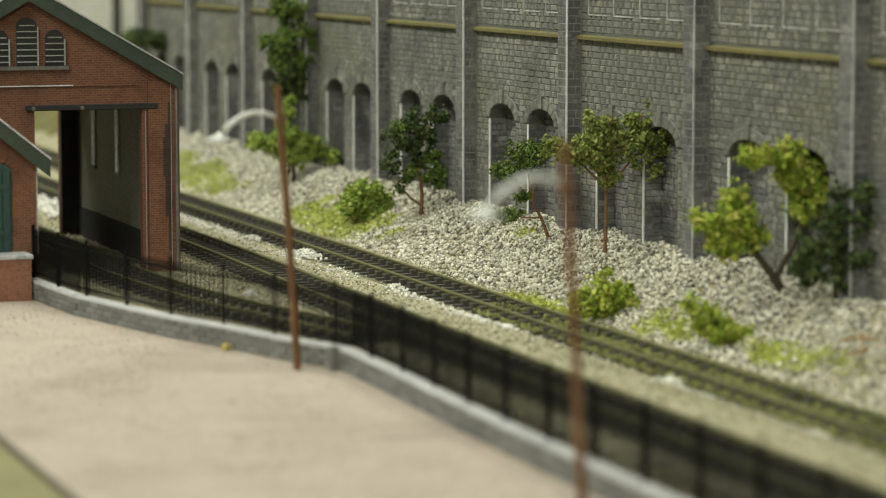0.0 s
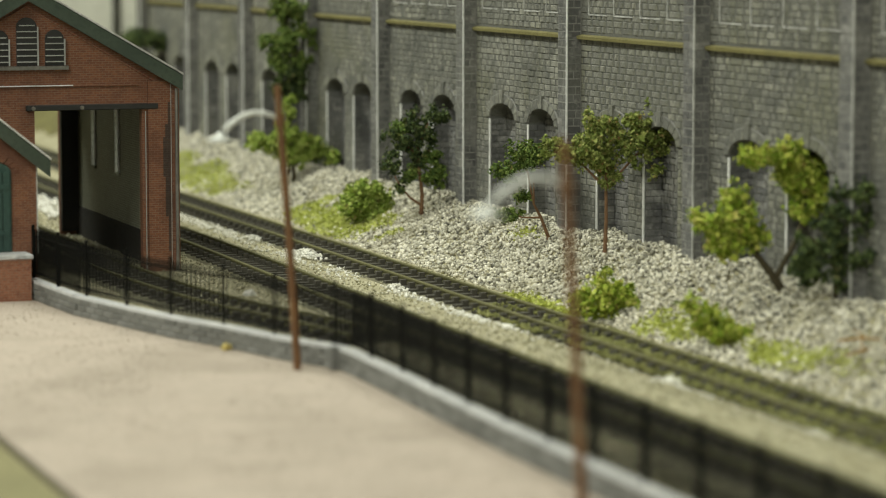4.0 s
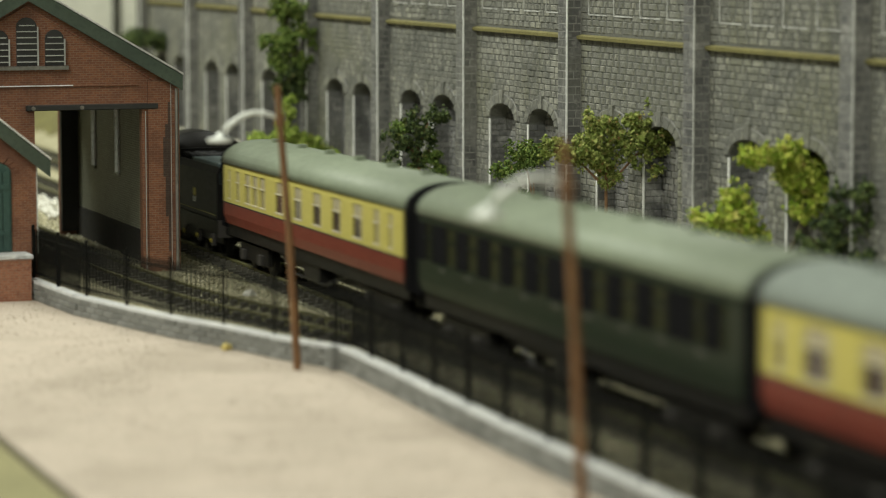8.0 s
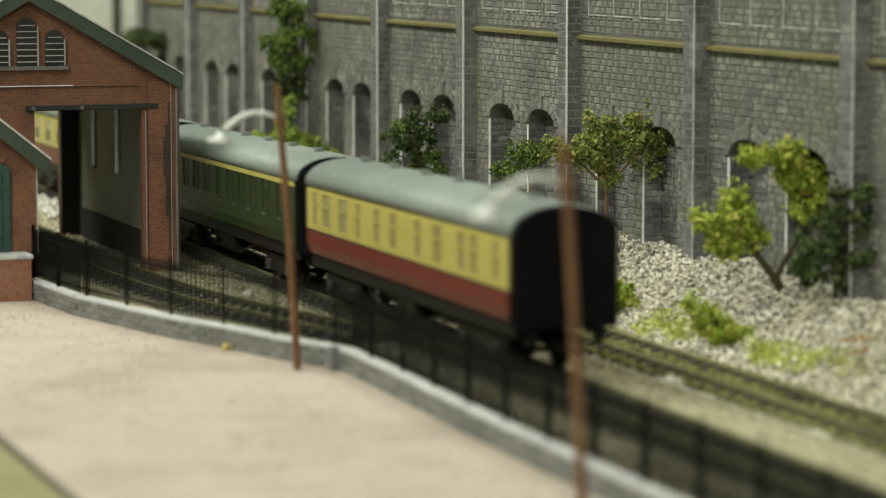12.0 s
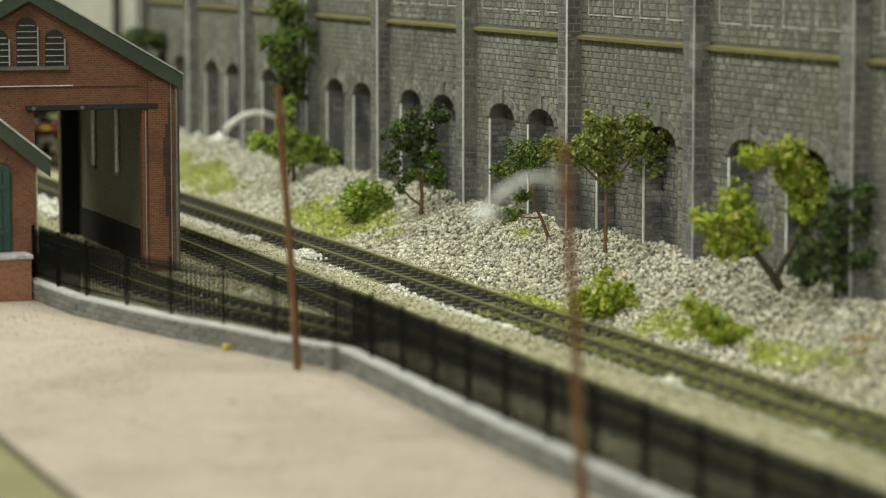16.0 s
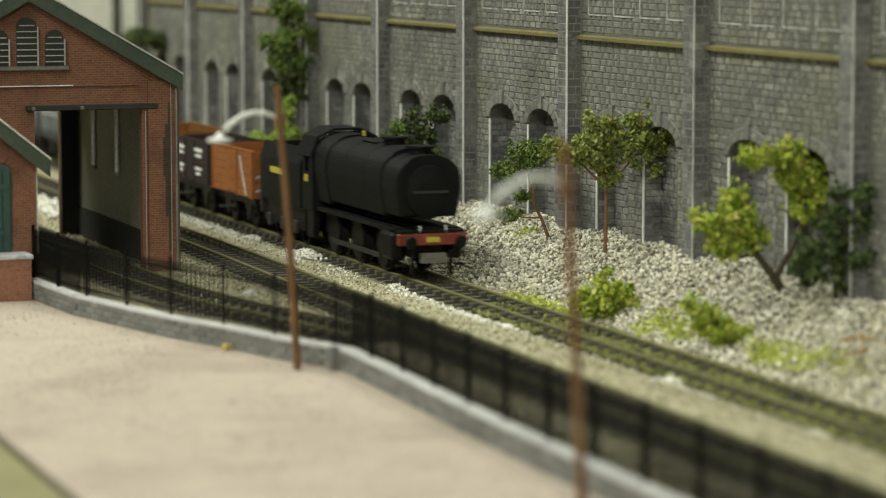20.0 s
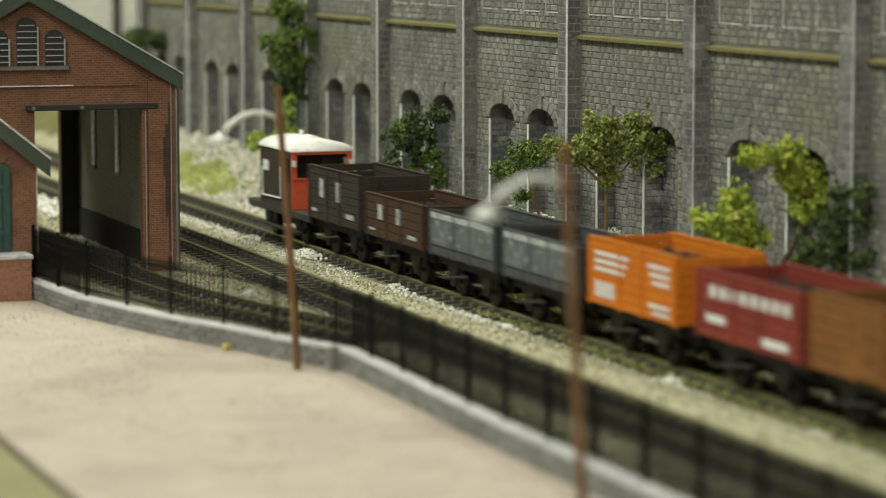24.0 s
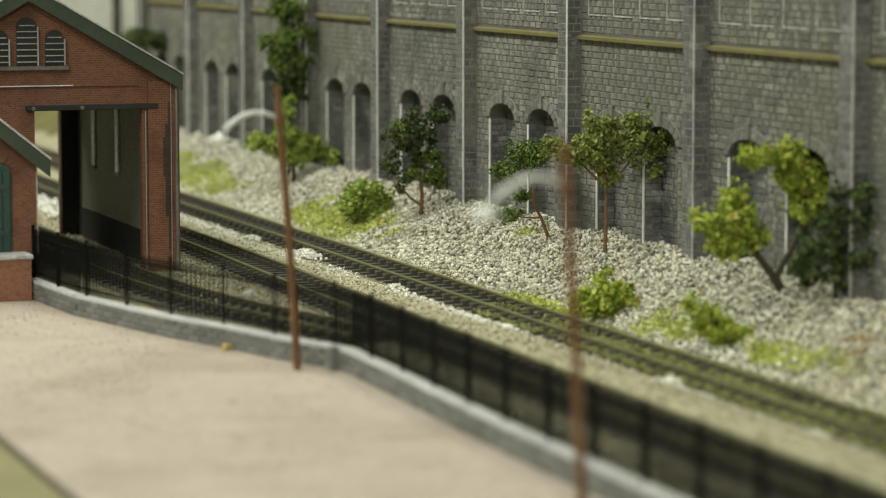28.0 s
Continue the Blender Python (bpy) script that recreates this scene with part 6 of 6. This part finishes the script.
def steam_loco():
    """Black engine with a tall running plate, its front towards +y."""
    l = thing("steam_locomotive", "black steam locomotive with a high running plate", "locomotive")
    smooth(part("boiler", tube(B(), [(0, -0.020, 0.0345), (0, 0.046, 0.0345), (0, 0.047, 0.0345)], [0.0133, 0.0120, 0.0115], 24), M_LOCO, l, "black tapered boiler"))
    smooth(part("smokebox", tube(B(), [(0, 0.046, 0.0340), (0, 0.068, 0.0340), (0, 0.0690, 0.0340), (0, 0.0705, 0.0340)], [0.0124, 0.0124, 0.0112, 0.004], 24), M_LOCO, l, "black smokebox with round door"))
    part("smokebox_dart", tube(B(), [(0, 0.0702, 0.034), (0, 0.072, 0.034)], 0.0008, 6), M_STEEL, l)
    for y in (-0.006, 0.012, 0.030, 0.045):
        part("boiler_band", tube(B(), [(0, y, 0.0345), (0, y + 0.0008, 0.0345)], 0.0134 - (y + 0.02) * 0.0192, 24), M_W_BLACK, l)
    fire = [(-0.0122, 0.0225), (0.0122, 0.0225), (0.0136, 0.034)] + [(0.0136 * math.cos(math.pi * i / 10), 0.034 + 0.0136 * math.sin(math.pi * i / 10)) for i in range(1, 10)] + [(-0.0136, 0.034)]
    part("firebox", extr(B(), fire, "y", -0.048, -0.019), M_LOCO, l, "", 0.0005)
    part("chimney", tube(B(), [(0, 0.0575, 0.043), (0, 0.0575, 0.0475), (0, 0.0575, 0.0496), (0, 0.0575, 0.0503)], [0.0036, 0.0027, 0.0029, 0.0034], 16), M_LOCO, l)
    smooth(part("dome", tube(B(), [(0, 0.014, 0.043), (0, 0.014, 0.0475), (0, 0.014, 0.0492), (0, 0.014, 0.0500)], [0.0052, 0.0048, 0.0034, 0.0008], 16), M_LOCO, l))
    for x in (-0.003, 0.003):
        part("safety_valve", tube(B(), [(x, -0.036, 0.0465), (x, -0.036, 0.0498)], 0.0009, 8), M_STEEL, l)
    cab = [(-0.0172, 0.0205), (-0.0172, 0.0400), (-0.0150, 0.0450), (0, 0.0510), (0.0150, 0.0450), (0.0172, 0.0400), (0.0172, 0.0205)]
    part("cab_front", extr(B(), cab, "y", -0.0495, -0.0482), M_LOCO, l)
    for s in (-1, 1):
        a, b = min(s * 0.0172, s * 0.0162), max(s * 0.0172, s * 0.0162)
        cs = bx(B(), a, b, -0.072, -0.0496, 0.0180, 0.0320)
        bx(cs, a, b, -0.0545, -0.0496, 0.0320, 0.0405)
        bx(cs, a, b, -0.0640, -0.0615, 0.0320, 0.0405)
        bx(cs, a, b, -0.0680, -0.0496, 0.0385, 0.0410)
        part("cab_side", cs, M_LOCO, l)
        part("number_panel", bx(B(), min(s * 0.0172, s * 0.0175), max(s * 0.0172, s * 0.0175), -0.0630, -0.0580, 0.0255, 0.0272), M_YELLOW, l, "small yellow number bar")
        part("running_plate", bx(B(), min(s * 0.0168, s * 0.0095), max(s * 0.0168, s * 0.0095), -0.0496, 0.0765, 0.0318, 0.0330), M_LOCO, l, "", 0.0002)
        part("plate_edge", bx(B(), min(s * 0.0168, s * 0.0160), max(s * 0.0168, s * 0.0160), -0.0496, 0.0765, 0.0290, 0.0318), M_W_BLACK, l, "deep black valance")
        part("cab_lining", bx(B(), min(s * 0.0172, s * 0.0174), max(s * 0.0172, s * 0.0174), -0.0508, -0.0502, 0.0195, 0.0375), M_LEDGE, l, "thin ochre lining")
        part("lining", bx(B(), min(s * 0.0168, s * 0.0170), max(s * 0.0168, s * 0.0170), -0.0490, 0.0760, 0.0293, 0.0295), M_W_BROWN, l, "thin dull brown lining")
        part("front_apron", extr(B(), [(0.0420, 0.0205), (0.0765, 0.0180), (0.0765, 0.0318), (0.0380, 0.0318)], "x", min(s * 0.0168, s * 0.0150), max(s * 0.0168, s * 0.0150)), M_LOCO, l)
        part("cylinder", tube(B(), [(s * 0.0135, 0.044, 0.0150), (s * 0.0135, 0.065, 0.0150)], 0.0060, 14), M_LOCO, l, "", 0.0004)
        part("coupling_rod", bx(B(), min(s * 0.0118, s * 0.0126), max(s * 0.0118, s * 0.0126), -0.036, 0.026, 0.0058, 0.0075), M_ROD, l, "steel coupling rod")
        part("piston_rod", tube(B(), [(s * 0.0138, 0.010, 0.0105), (s * 0.0138, 0.046, 0.0150)], 0.0007, 6), M_ROD, l)
        part("steam_pipe", tube(B(), [(s * 0.0105, 0.056, 0.036), (s * 0.0135, 0.056, 0.030), (s * 0.0138, 0.056, 0.020)], 0.0017, 8), M_LOCO, l)
        part("hand_rail", tube(B(), [(s * 0.0116, -0.015, 0.0385), (s * 0.0108, 0.066, 0.0375)], 0.0004, 6), M_STEEL, l)
    arc = [(0.0180 * math.cos(math.pi * i / 12), 0.0400 + 0.0108 * math.sin(math.pi * i / 12) ** 0.8) for i in range(13)]
    smooth(part("cab_roof", extr(B(), arc, "y", -0.0760, -0.0478), M_LOCO, l, "rounded black cab roof"))
    part("cab_back", bx(B(), -0.0160, 0.0160, -0.0705, -0.0695, 0.0185, 0.0404), M_LOCO, l)
    part("main_frame", bx(B(), -0.0062, 0.0062, -0.0700, 0.0740, 0.0080, 0.0224), M_LOCO, l)
    part("buffer_beam", bx(B(), -0.0162, 0.0162, 0.0745, 0.0765, 0.0105, 0.0178), M_W_BLACK, l, "black-edged buffer beam")
    part("beam_face", bx(B(), -0.0158, 0.0158, 0.0766, 0.0769, 0.0110, 0.0174), M_RED, l, "red beam face")
    part("valve_gear", bx(B(), -0.0130, 0.0130, -0.002, 0.040, 0.0225, 0.0290), M_LOCO, l)
    buffers(l, 0.0765, 1)
    for y in (-0.036, -0.005, 0.026):
        wheelset(l, y, 0.0112, 14)
    for y in (0.042, 0.066):
        wheelset(l, y, 0.0062, 9)
    return l


def steam_tender():
    t = thing("locomotive_tender", "black six-wheeled tender with a small yellow crest", "tender")
    side = [(-0.0165, 0.0185), (0.0165, 0.0185), (0.0165, 0.0395), (0.0150, 0.0425), (0.0142, 0.0425), (0.0152, 0.0390), (0.0150, 0.0345), (-0.0150, 0.0345), (-0.0152, 0.0390), (-0.0142, 0.0425), (-0.0150, 0.0425), (-0.0165, 0.0395)]
    part("tank", extr(B(), side, "y", -0.040, 0.040), M_LOCO, t, "black tender tank")
    part("tank_top", bx(B(), -0.0148, 0.0148, -0.0365, 0.012, 0.0346, 0.0442), M_TENDER_TOP, t, "blue-grey tender top", 0.0005)
    for x, y in ((-0.004, -0.030), (0.004, -0.034), (0.0, -0.022)):
        part("filler_cap", tube(B(), [(x, y, 0.0442), (x, y, 0.0456)], 0.0016, 10), M_LAMP, t, "pale filler cap")
    part("bulkhead", bx(B(), -0.0150, 0.0150, 0.0375, 0.0390, 0.0346, 0.0465), M_LOCO, t)
    rng = np.random.default_rng(77)
    n = 500
    pts = np.stack([rng.uniform(-0.0125, 0.0125, n), rng.uniform(0.013, 0.036, n), 0.0395 + rng.uniform(0, 0.0045, n)], 1)
    scatter("coal", (CUBE_V, CUBE_F), pts, rng.uniform(0.0009, 0.0021, n), M_COAL, t, "heaped black coal", seed=5)
    for s in (-1, 1):
        part("crest", tube(B(), [(s * 0.0165, 0.002, 0.0285), (s * 0.0167, 0.002, 0.0285)], 0.0020, 10), M_YELLOW, t, "small yellow crest")
        part("crest_base", bx(B(), min(s * 0.0165, s * 0.0168), max(s * 0.0165, s * 0.0168), 0.0008, 0.0032, 0.0238, 0.0262), M_LETTER, t)
        part("lining", bx(B(), min(s * 0.0165, s * 0.0167), max(s * 0.0165, s * 0.0167), -0.037, 0.037, 0.0203, 0.0207), M_LEDGE, t, "thin ochre lining")
        part("foot_plate", bx(B(), min(s * 0.0170, s * 0.0120), max(s * 0.0170, s * 0.0120), -0.041, 0.041, 0.0172, 0.0184), M_LOCO, t)
        fr = bx(B(), min(s * 0.0142, s * 0.0132), max(s * 0.0142, s * 0.0132), -0.041, 0.041, 0.0075, 0.0172)
        f = part("frame", fr, M_LOCO, t)
        for y in (-0.026, 0.0, 0.026):
            part("axle_box", bx(B(), s * 0.0148 - 0.001, s * 0.0148 + 0.001, y - 0.0022, y + 0.0022, 0.0055, 0.0110), M_W_BLACK, f, "", 0.0003)
            part("axle_cover", tube(B(), [(s * 0.0158, y, 0.0080), (s * 0.0162, y, 0.0080)], 0.0011, 8), M_YELLOW, f, "yellow axle box cover")
    part("rear_beam", bx(B(), -0.0165, 0.0165, -0.0425, -0.0412, 0.0105, 0.0184), M_W_BLACK, t)
    buffers(t, -0.0425, -1)
    for y in (-0.026, 0.0, 0.026):
        wheelset(t, y, 0.0078, 10)
    return t


def austerity_loco():
    """Slab-sided black goods engine, its front towards -y."""
    l = thing("goods_locomotive", "slab-sided matt black goods locomotive with red buffer beam", "locomotive")
    def hood(w, zb, zs, zt, n=16):
        r = [(w * math.cos(math.pi * i / n), zs + (zt - zs) * math.sin(math.pi * i / n) ** 0.6) for i in range(n + 1)]
        return [(-w * 0.86, zb), (w * 0.86, zb)] + r
    def slab(name, w, zb, zs, zt, y0, y1, bev=0.0008):
        ob = part(name, extr(B(), hood(w, zb, zs, zt), "y", y0, y1), M_LOCO_MATT, l, "", bev)
        return ob
    slab("boiler_casing", 0.0158, 0.0228, 0.0350, 0.0497, -0.046, 0.032)
    slab("firebox_casing", 0.0166, 0.0215, 0.0360, 0.0506, 0.032, 0.050)
    slab("smokebox", 0.0152, 0.0238, 0.0345, 0.0480, -0.066, -0.046)
    part("smokebox_door", tube(B(), [(0, -0.0660, 0.0335), (0, -0.0672, 0.0335), (0, -0.0684, 0.0335)], [0.0108, 0.0104, 0.005], 20), M_LOCO_MATT, l, "round black smokebox door")
    part("door_hinge", bx(B(), -0.008, 0.008, -0.0688, -0.0676, 0.0332, 0.0342), M_W_BLACK, l)
    part("chimney", tube(B(), [(0, -0.054, 0.0470), (0, -0.054, 0.0496), (0, -0.054, 0.0500)], [0.0056, 0.0052, 0.0044], 14), M_LOCO_MATT, l)
    part("dome_cover", bx(B(), -0.006, 0.006, -0.010, 0.010, 0.0490, 0.0505), M_LOCO_MATT, l, "", 0.0008)
    for y in (-0.022, 0.006):
        part("casing_band", extr(B(), hood(0.01588, 0.0230, 0.0350, 0.04978), "y", y, y + 0.0004), M_LOCO_MATT, l)
    for y, r, z in ((-0.054, 0.0066, 0.0480), (-0.020, 0.0062, 0.0496)):
        part("lid", tube(B(), [(0, y, z), (0, y, z + 0.0020), (0, y, z + 0.0021), (0, y, z + 0.0030)], [r * 0.8, r * 0.8, r, r], 16), M_LOCO_MATT, l, "flat black lid on the casing")
    part("whistle", tube(B(), [(0.002, 0.030, 0.0500), (0.002, 0.030, 0.0522)], 0.0008, 8), M_YELLOW, l, "small brass whistle")
    cab = [(-0.0172, 0.0175), (-0.0172, 0.0400), (-0.0140, 0.0475), (-0.006, 0.0508), (0.006, 0.0508), (0.0140, 0.0475), (0.0172, 0.0400), (0.0172, 0.0175)]
    part("cab_front", extr(B(), cab, "y", 0.050, 0.0512), M_LOCO_MATT, l)
    for s in (-1, 1):
        a, b = min(s * 0.0172, s * 0.0162), max(s * 0.0172, s * 0.0162)
        cs = bx(B(), a, b, 0.0513, 0.066, 0.0175, 0.0300)
        bx(cs, a, b, 0.0513, 0.0625, 0.0300, 0.0335)
        bx(cs, a, b, 0.0513, 0.056, 0.0335, 0.0400)
        bx(cs, a, b, 0.0625, 0.0655, 0.0300, 0.0400)
        part("cab_side", cs, M_LOCO_MATT, l)
        part("number_bar", bx(B(), min(s * 0.0172, s * 0.0175), max(s * 0.0172, s * 0.0175), 0.0570, 0.0620, 0.0295, 0.0325), M_YELLOW, l, "small yellow number bar")
        part("valance", bx(B(), min(s * 0.0150, s * 0.0060), max(s * 0.0150, s * 0.0060), -0.064, 0.052, 0.0178, 0.0194), M_LOCO, l)
        part("coupling_rod", bx(B(), min(s * 0.0118, s * 0.0127), max(s * 0.0118, s * 0.0127), -0.036, 0.036, 0.0055, 0.0074), M_ROD, l, "dull steel coupling rod")
        part("sand_box", bx(B(), s * 0.0125 - 0.002, s * 0.0125 + 0.002, -0.056, -0.050, 0.0110, 0.0178), M_LOCO, l, "", 0.0005)
        part("cylinder_cover", bx(B(), s * 0.0135 - 0.003, s * 0.0135 + 0.003, -0.0640, -0.0480, 0.0070, 0.0178), M_LOCO, l, "", 0.0012)
        for y in (-0.036, 0.0, 0.036):
            part("splasher", tube(B(), [(s * 0.0096, y, 0.0102), (s * 0.0112, y, 0.0102)], 0.0088, 18), M_LOCO, l, "dark dished wheel face", 0.0004)
        part("side_step", bx(B(), min(s * 0.0130, s * 0.0160), max(s * 0.0130, s * 0.0160), 0.052, 0.062, 0.0060, 0.0172), M_LOCO, l)
        part("guard_iron", bx(B(), s * 0.0088 - 0.0008, s * 0.0088 + 0.0008, -0.0702, -0.0692, 0.0015, 0.0110), M_LOCO, l)
        part("front_step", bx(B(), min(s * 0.0115, s * 0.0155), max(s * 0.0115, s * 0.0155), -0.0690, -0.0660, 0.0048, 0.0056), M_LOCO, l)
        part("lamp_iron", bx(B(), s * 0.006 - 0.0004, s * 0.006 + 0.0004, -0.0715, -0.0712, 0.0180, 0.0210), M_LETTER, l)
    part("cab_roof", extr(B(), [(-0.0178, 0.0402), (-0.0146, 0.0478), (-0.0062, 0.0512), (0.0062, 0.0512), (0.0146, 0.0478), (0.0178, 0.0402), (0.0182, 0.0406), (0.0150, 0.0488), (0.0064, 0.0523), (-0.0064, 0.0523), (-0.0150, 0.0488), (-0.0182, 0.0406)], "y", 0.0495, 0.0725), M_LOCO_MATT, l)
    part("main_frame", bx(B(), -0.0060, 0.0060, -0.066, 0.064, 0.0075, 0.0200), M_LOCO, l)
    part("front_plate", bx(B(), -0.0150, 0.0150, -0.0715, -0.060, 0.0180, 0.0190), M_LOCO, l)
    part("buffer_beam", bx(B(), -0.0160, 0.0160, -0.0715, -0.0695, 0.0132, 0.0178), M_RED, l, "red buffer beam", 0.0003)
    part("number_plate", bx(B(), -0.003, 0.003, -0.0719, -0.0716, 0.0144, 0.0164), M_YELLOW, l, "yellow plate bar")
    part("front_plate_card", bx(B(), -0.0060, 0.0060, -0.0722, -0.0712, 0.0062, 0.0102), M_STEEL, l, "pale coupling plate")
    buffers(l, -0.0715, -1, z=0.0146)
    for y in (-0.036, 0.0, 0.036):
        wheelset(l, y, 0.0102, 6)
    return l


def austerity_tender():
    t = thing("locomotive_tender", "matt black flat-sided tender with yellow lettering bar", "tender")
    body = [(-0.0165, 0.0175), (0.0165, 0.0175), (0.0165, 0.0370), (0.0135, 0.0440), (0.0125, 0.0440), (0.0145, 0.0365), (-0.0145, 0.0365), (-0.0125, 0.0440), (-0.0135, 0.0440), (-0.0165, 0.0370)]
    part("tank", extr(B(), body, "y", -0.034, 0.034), M_LOCO_MATT, t, "flat matt black tender side")
    rng = np.random.default_rng(78)
    n = 420
    pts = np.stack([rng.uniform(-0.0125, 0.0125, n), rng.uniform(-0.030, 0.030, n), 0.0370 + rng.uniform(0, 0.003, n)], 1)
    scatter("coal", (CUBE_V, CUBE_F), pts, rng.uniform(0.0009, 0.0020, n), M_COAL, t, "black coal", seed=6)
    for s in (-1, 1):
        part("lettering", bx(B(), min(s * 0.0165, s * 0.0168), max(s * 0.0165, s * 0.0168), -0.0095, 0.0155, 0.0305, 0.0332), M_YELLOW, t, "yellow lettering bar")
        f = part("frame", bx(B(), min(s * 0.0142, s * 0.0132), max(s * 0.0142, s * 0.0132), -0.035, 0.035, 0.0075, 0.0174), M_LOCO, t)
        for y in (-0.022, 0.0, 0.022):
            part("axle_box", bx(B(), s * 0.0148 - 0.001, s * 0.0148 + 0.001, y - 0.0022, y + 0.0022, 0.0055, 0.0110), M_W_BLACK, f, "", 0.0003)
        part("end_plate", bx(B(), -0.0145, 0.0145, min(s * 0.034, s * 0.0328), max(s * 0.034, s * 0.0328), 0.0366, 0.0435), M_LOCO_MATT, t)
    part("rear_beam", bx(B(), -0.0160, 0.0160, 0.0342, 0.0355, 0.0105, 0.0174), M_W_BLACK, t)
    buffers(t, 0.0355, 1)
    for y in (-0.022, 0.0, 0.022):
        wheelset(t, y, 0.0075, 6)
    return t


room()
ground()
yard()
low_wall()
fence()
engine_shed()
brick_hut()
yard_lamp(0.2900, 0.9552, -0.0062, 0.002, "rust-brown pole with a white swan-neck lamp beside the wall")
yard_lamp(0.2790, 0.6720, -0.0048, 0.002, "rust-brown pole with a white swan-neck lamp near the yard's front")
plants()
rubble()
great_wall()
tracks()

# passenger train: offsets of each vehicle's middle from the train's rear end
BC = "crimson and cream passenger coach with a grey roof"
PASSENGER = [(coach("crimson and cream brake coach with few windows, black end", M_CREAM, M_MAROON, M_ROOFGREY, "brake", 0.2584), 0.1292),
             (coach("dark green passenger coach with cream strip under the eaves", M_GREEN_BRIGHT, M_GREEN_BRIGHT, M_ROOFGREY, "strip", 0.274), 0.4165),
             (coach(BC, M_CREAM, M_MAROON, M_ROOFGREY, "open", 0.2855), 0.7225),
             (coach("dark green passenger coach with green-grey roof", M_GREEN, M_GREEN, M_ROOFGREEN2, "corridor", 0.2912), 1.0262),
             (coach(BC + " behind the tender", M_CREAM, M_MAROON, M_ROOFGREEN2, "composite", 0.2908), 1.3368),
             (proportion(steam_tender(), 1.06, 1.0), 1.5405), (proportion(steam_loco(), 1.10, 1.15, 0.0318), 1.6735)]
# goods train: offsets of each vehicle's middle from the engine's front end
GOODS = [(proportion(austerity_loco(), 1.0, 1.12), 0.0767), (proportion(austerity_tender(), 1.0, 1.08), 0.1830),
         (wagon("rust-orange open wagon with white diagonal stripe", M_W_BAUXITE, 6, 0.0400, marks="stripe door"), 0.2690),
         (wagon("brown-black open wagon with white lettering bars", M_W_PLUM, 7, 0.0390, marks="panel"), 0.3535),
         (wagon("tan-brown open wagon with pale diagonal stripe", M_W_TAN, 6, 0.0400, marks="stripe door"), 0.4395),
         (wagon("red open wagon with large white lettering", M_W_RED, 6, 0.0385, marks="big"), 0.5225),
         (wagon("bright orange open wagon with white lettering, coal load", M_W_ORANGE, 7, 0.0400, marks="two"), 0.6160),
         (wagon("worn grey open wagon with faded pale paint", M_W_GREY, 5, 0.0345, marks="worn"), 0.7035),
         (wagon("worn grey open wagon with faded pale paint", M_W_GREY, 5, 0.0345, marks="worn"), 0.7890),
         (wagon("red-brown open wagon with small white lettering", M_W_BROWN, 5, 0.0350, marks="small"), 0.8750),
         (wagon("dark brown high-sided open wagon", M_W_DARKBROWN, 7, 0.0410, marks="small", load=False), 0.9610),
         (brake_van(), 1.0545)]


PASSENGER_WAY = [(0, -2.27), (3.5, -1.412), (6, -0.7547), (7, -0.4896), (8, -0.2147), (9, 0.0579), (10, 0.3366), (11, 0.5977), (12.2, 0.9089), (17, 2.15), (17.5, 2.255), (18.5, 2.34), (19.5, 2.355), (28, 2.355)]


def along_way(way, t):
    for (ta, a), (tb, b) in zip(way, way[1:]):
        if t <= tb:
            return a + (b - a) * (t - ta) / (tb - ta)
    return way[-1][1]


def passenger_rear(t):
    return along_way(PASSENGER_WAY, t)


def on_near(y):
    """Pose of a vehicle standing on the near track."""
    (xa, za), (xb, zb) = near_line(y - 0.09), near_line(y + 0.09)
    return pose((xa + xb) / 2, y, (za + zb) / 2, math.degrees(math.atan2(zb - za, 0.18)), 0, -math.degrees(math.atan2(xb - xa, 0.18)))


GOODS_WAY = [(0, 2.66), (12.0, 2.66), (13.0, 2.56), (14.0, 2.385), (15, 2.186), (16, 1.987), (17, 1.788), (18, 1.592), (19, 1.394), (20, 1.188), (21, 0.9854), (21.5, 0.886), (22.5, 0.662),
             (23.5, 0.4304), (24, 0.3224), (25, 0.1044), (26, -0.0925), (27, -0.2955), (28, -0.500)]


def goods_front(t):
    return along_way(GOODS_WAY, t)


def rolling(ob, place, t0, t1):
    """Turns each wheelset by the way its vehicle has gone, between two times."""
    for w in ob.children:
        if not w.name.startswith("wheelset"):
            continue
        r, base = w["radius"], w.location.copy()
        times = [0.0]
        t = t0
        while t <= t1:
            times.append(t)
            t += 0.0667 if r > 0.009 else 0.0334
        times.append(28.0)
        rows = []
        for t in times:
            a = math.degrees((place(min(max(t, t0), t1)) - place(t0)) / r)
            rows.append((t, pose(base.x, base.y, base.z, -a, 0, 0)))
        walk(w, rows)


def motions():
    steps = [i * 0.5 for i in range(57)]
    for ob, off in PASSENGER:
        walk(ob, [(t, on_near(passenger_rear(t) + off)) for t in steps])
    for ob, off in GOODS:
        walk(ob, [(t, pose(T_FAR, goods_front(t) + off, 0)) for t in steps])
    for ob, off in PASSENGER:
        t_in = 11 + (0.45 - 0.5865 - off) / 0.262
        rolling(ob, passenger_rear, max(0.1, t_in), t_in + 5)
    for ob, off in GOODS:
        t_in = 18 + (1.5875 - 1.75 + off) / 0.2
        rolling(ob, goods_front, max(0.1, t_in), min(27.9, t_in + 6))


motions()
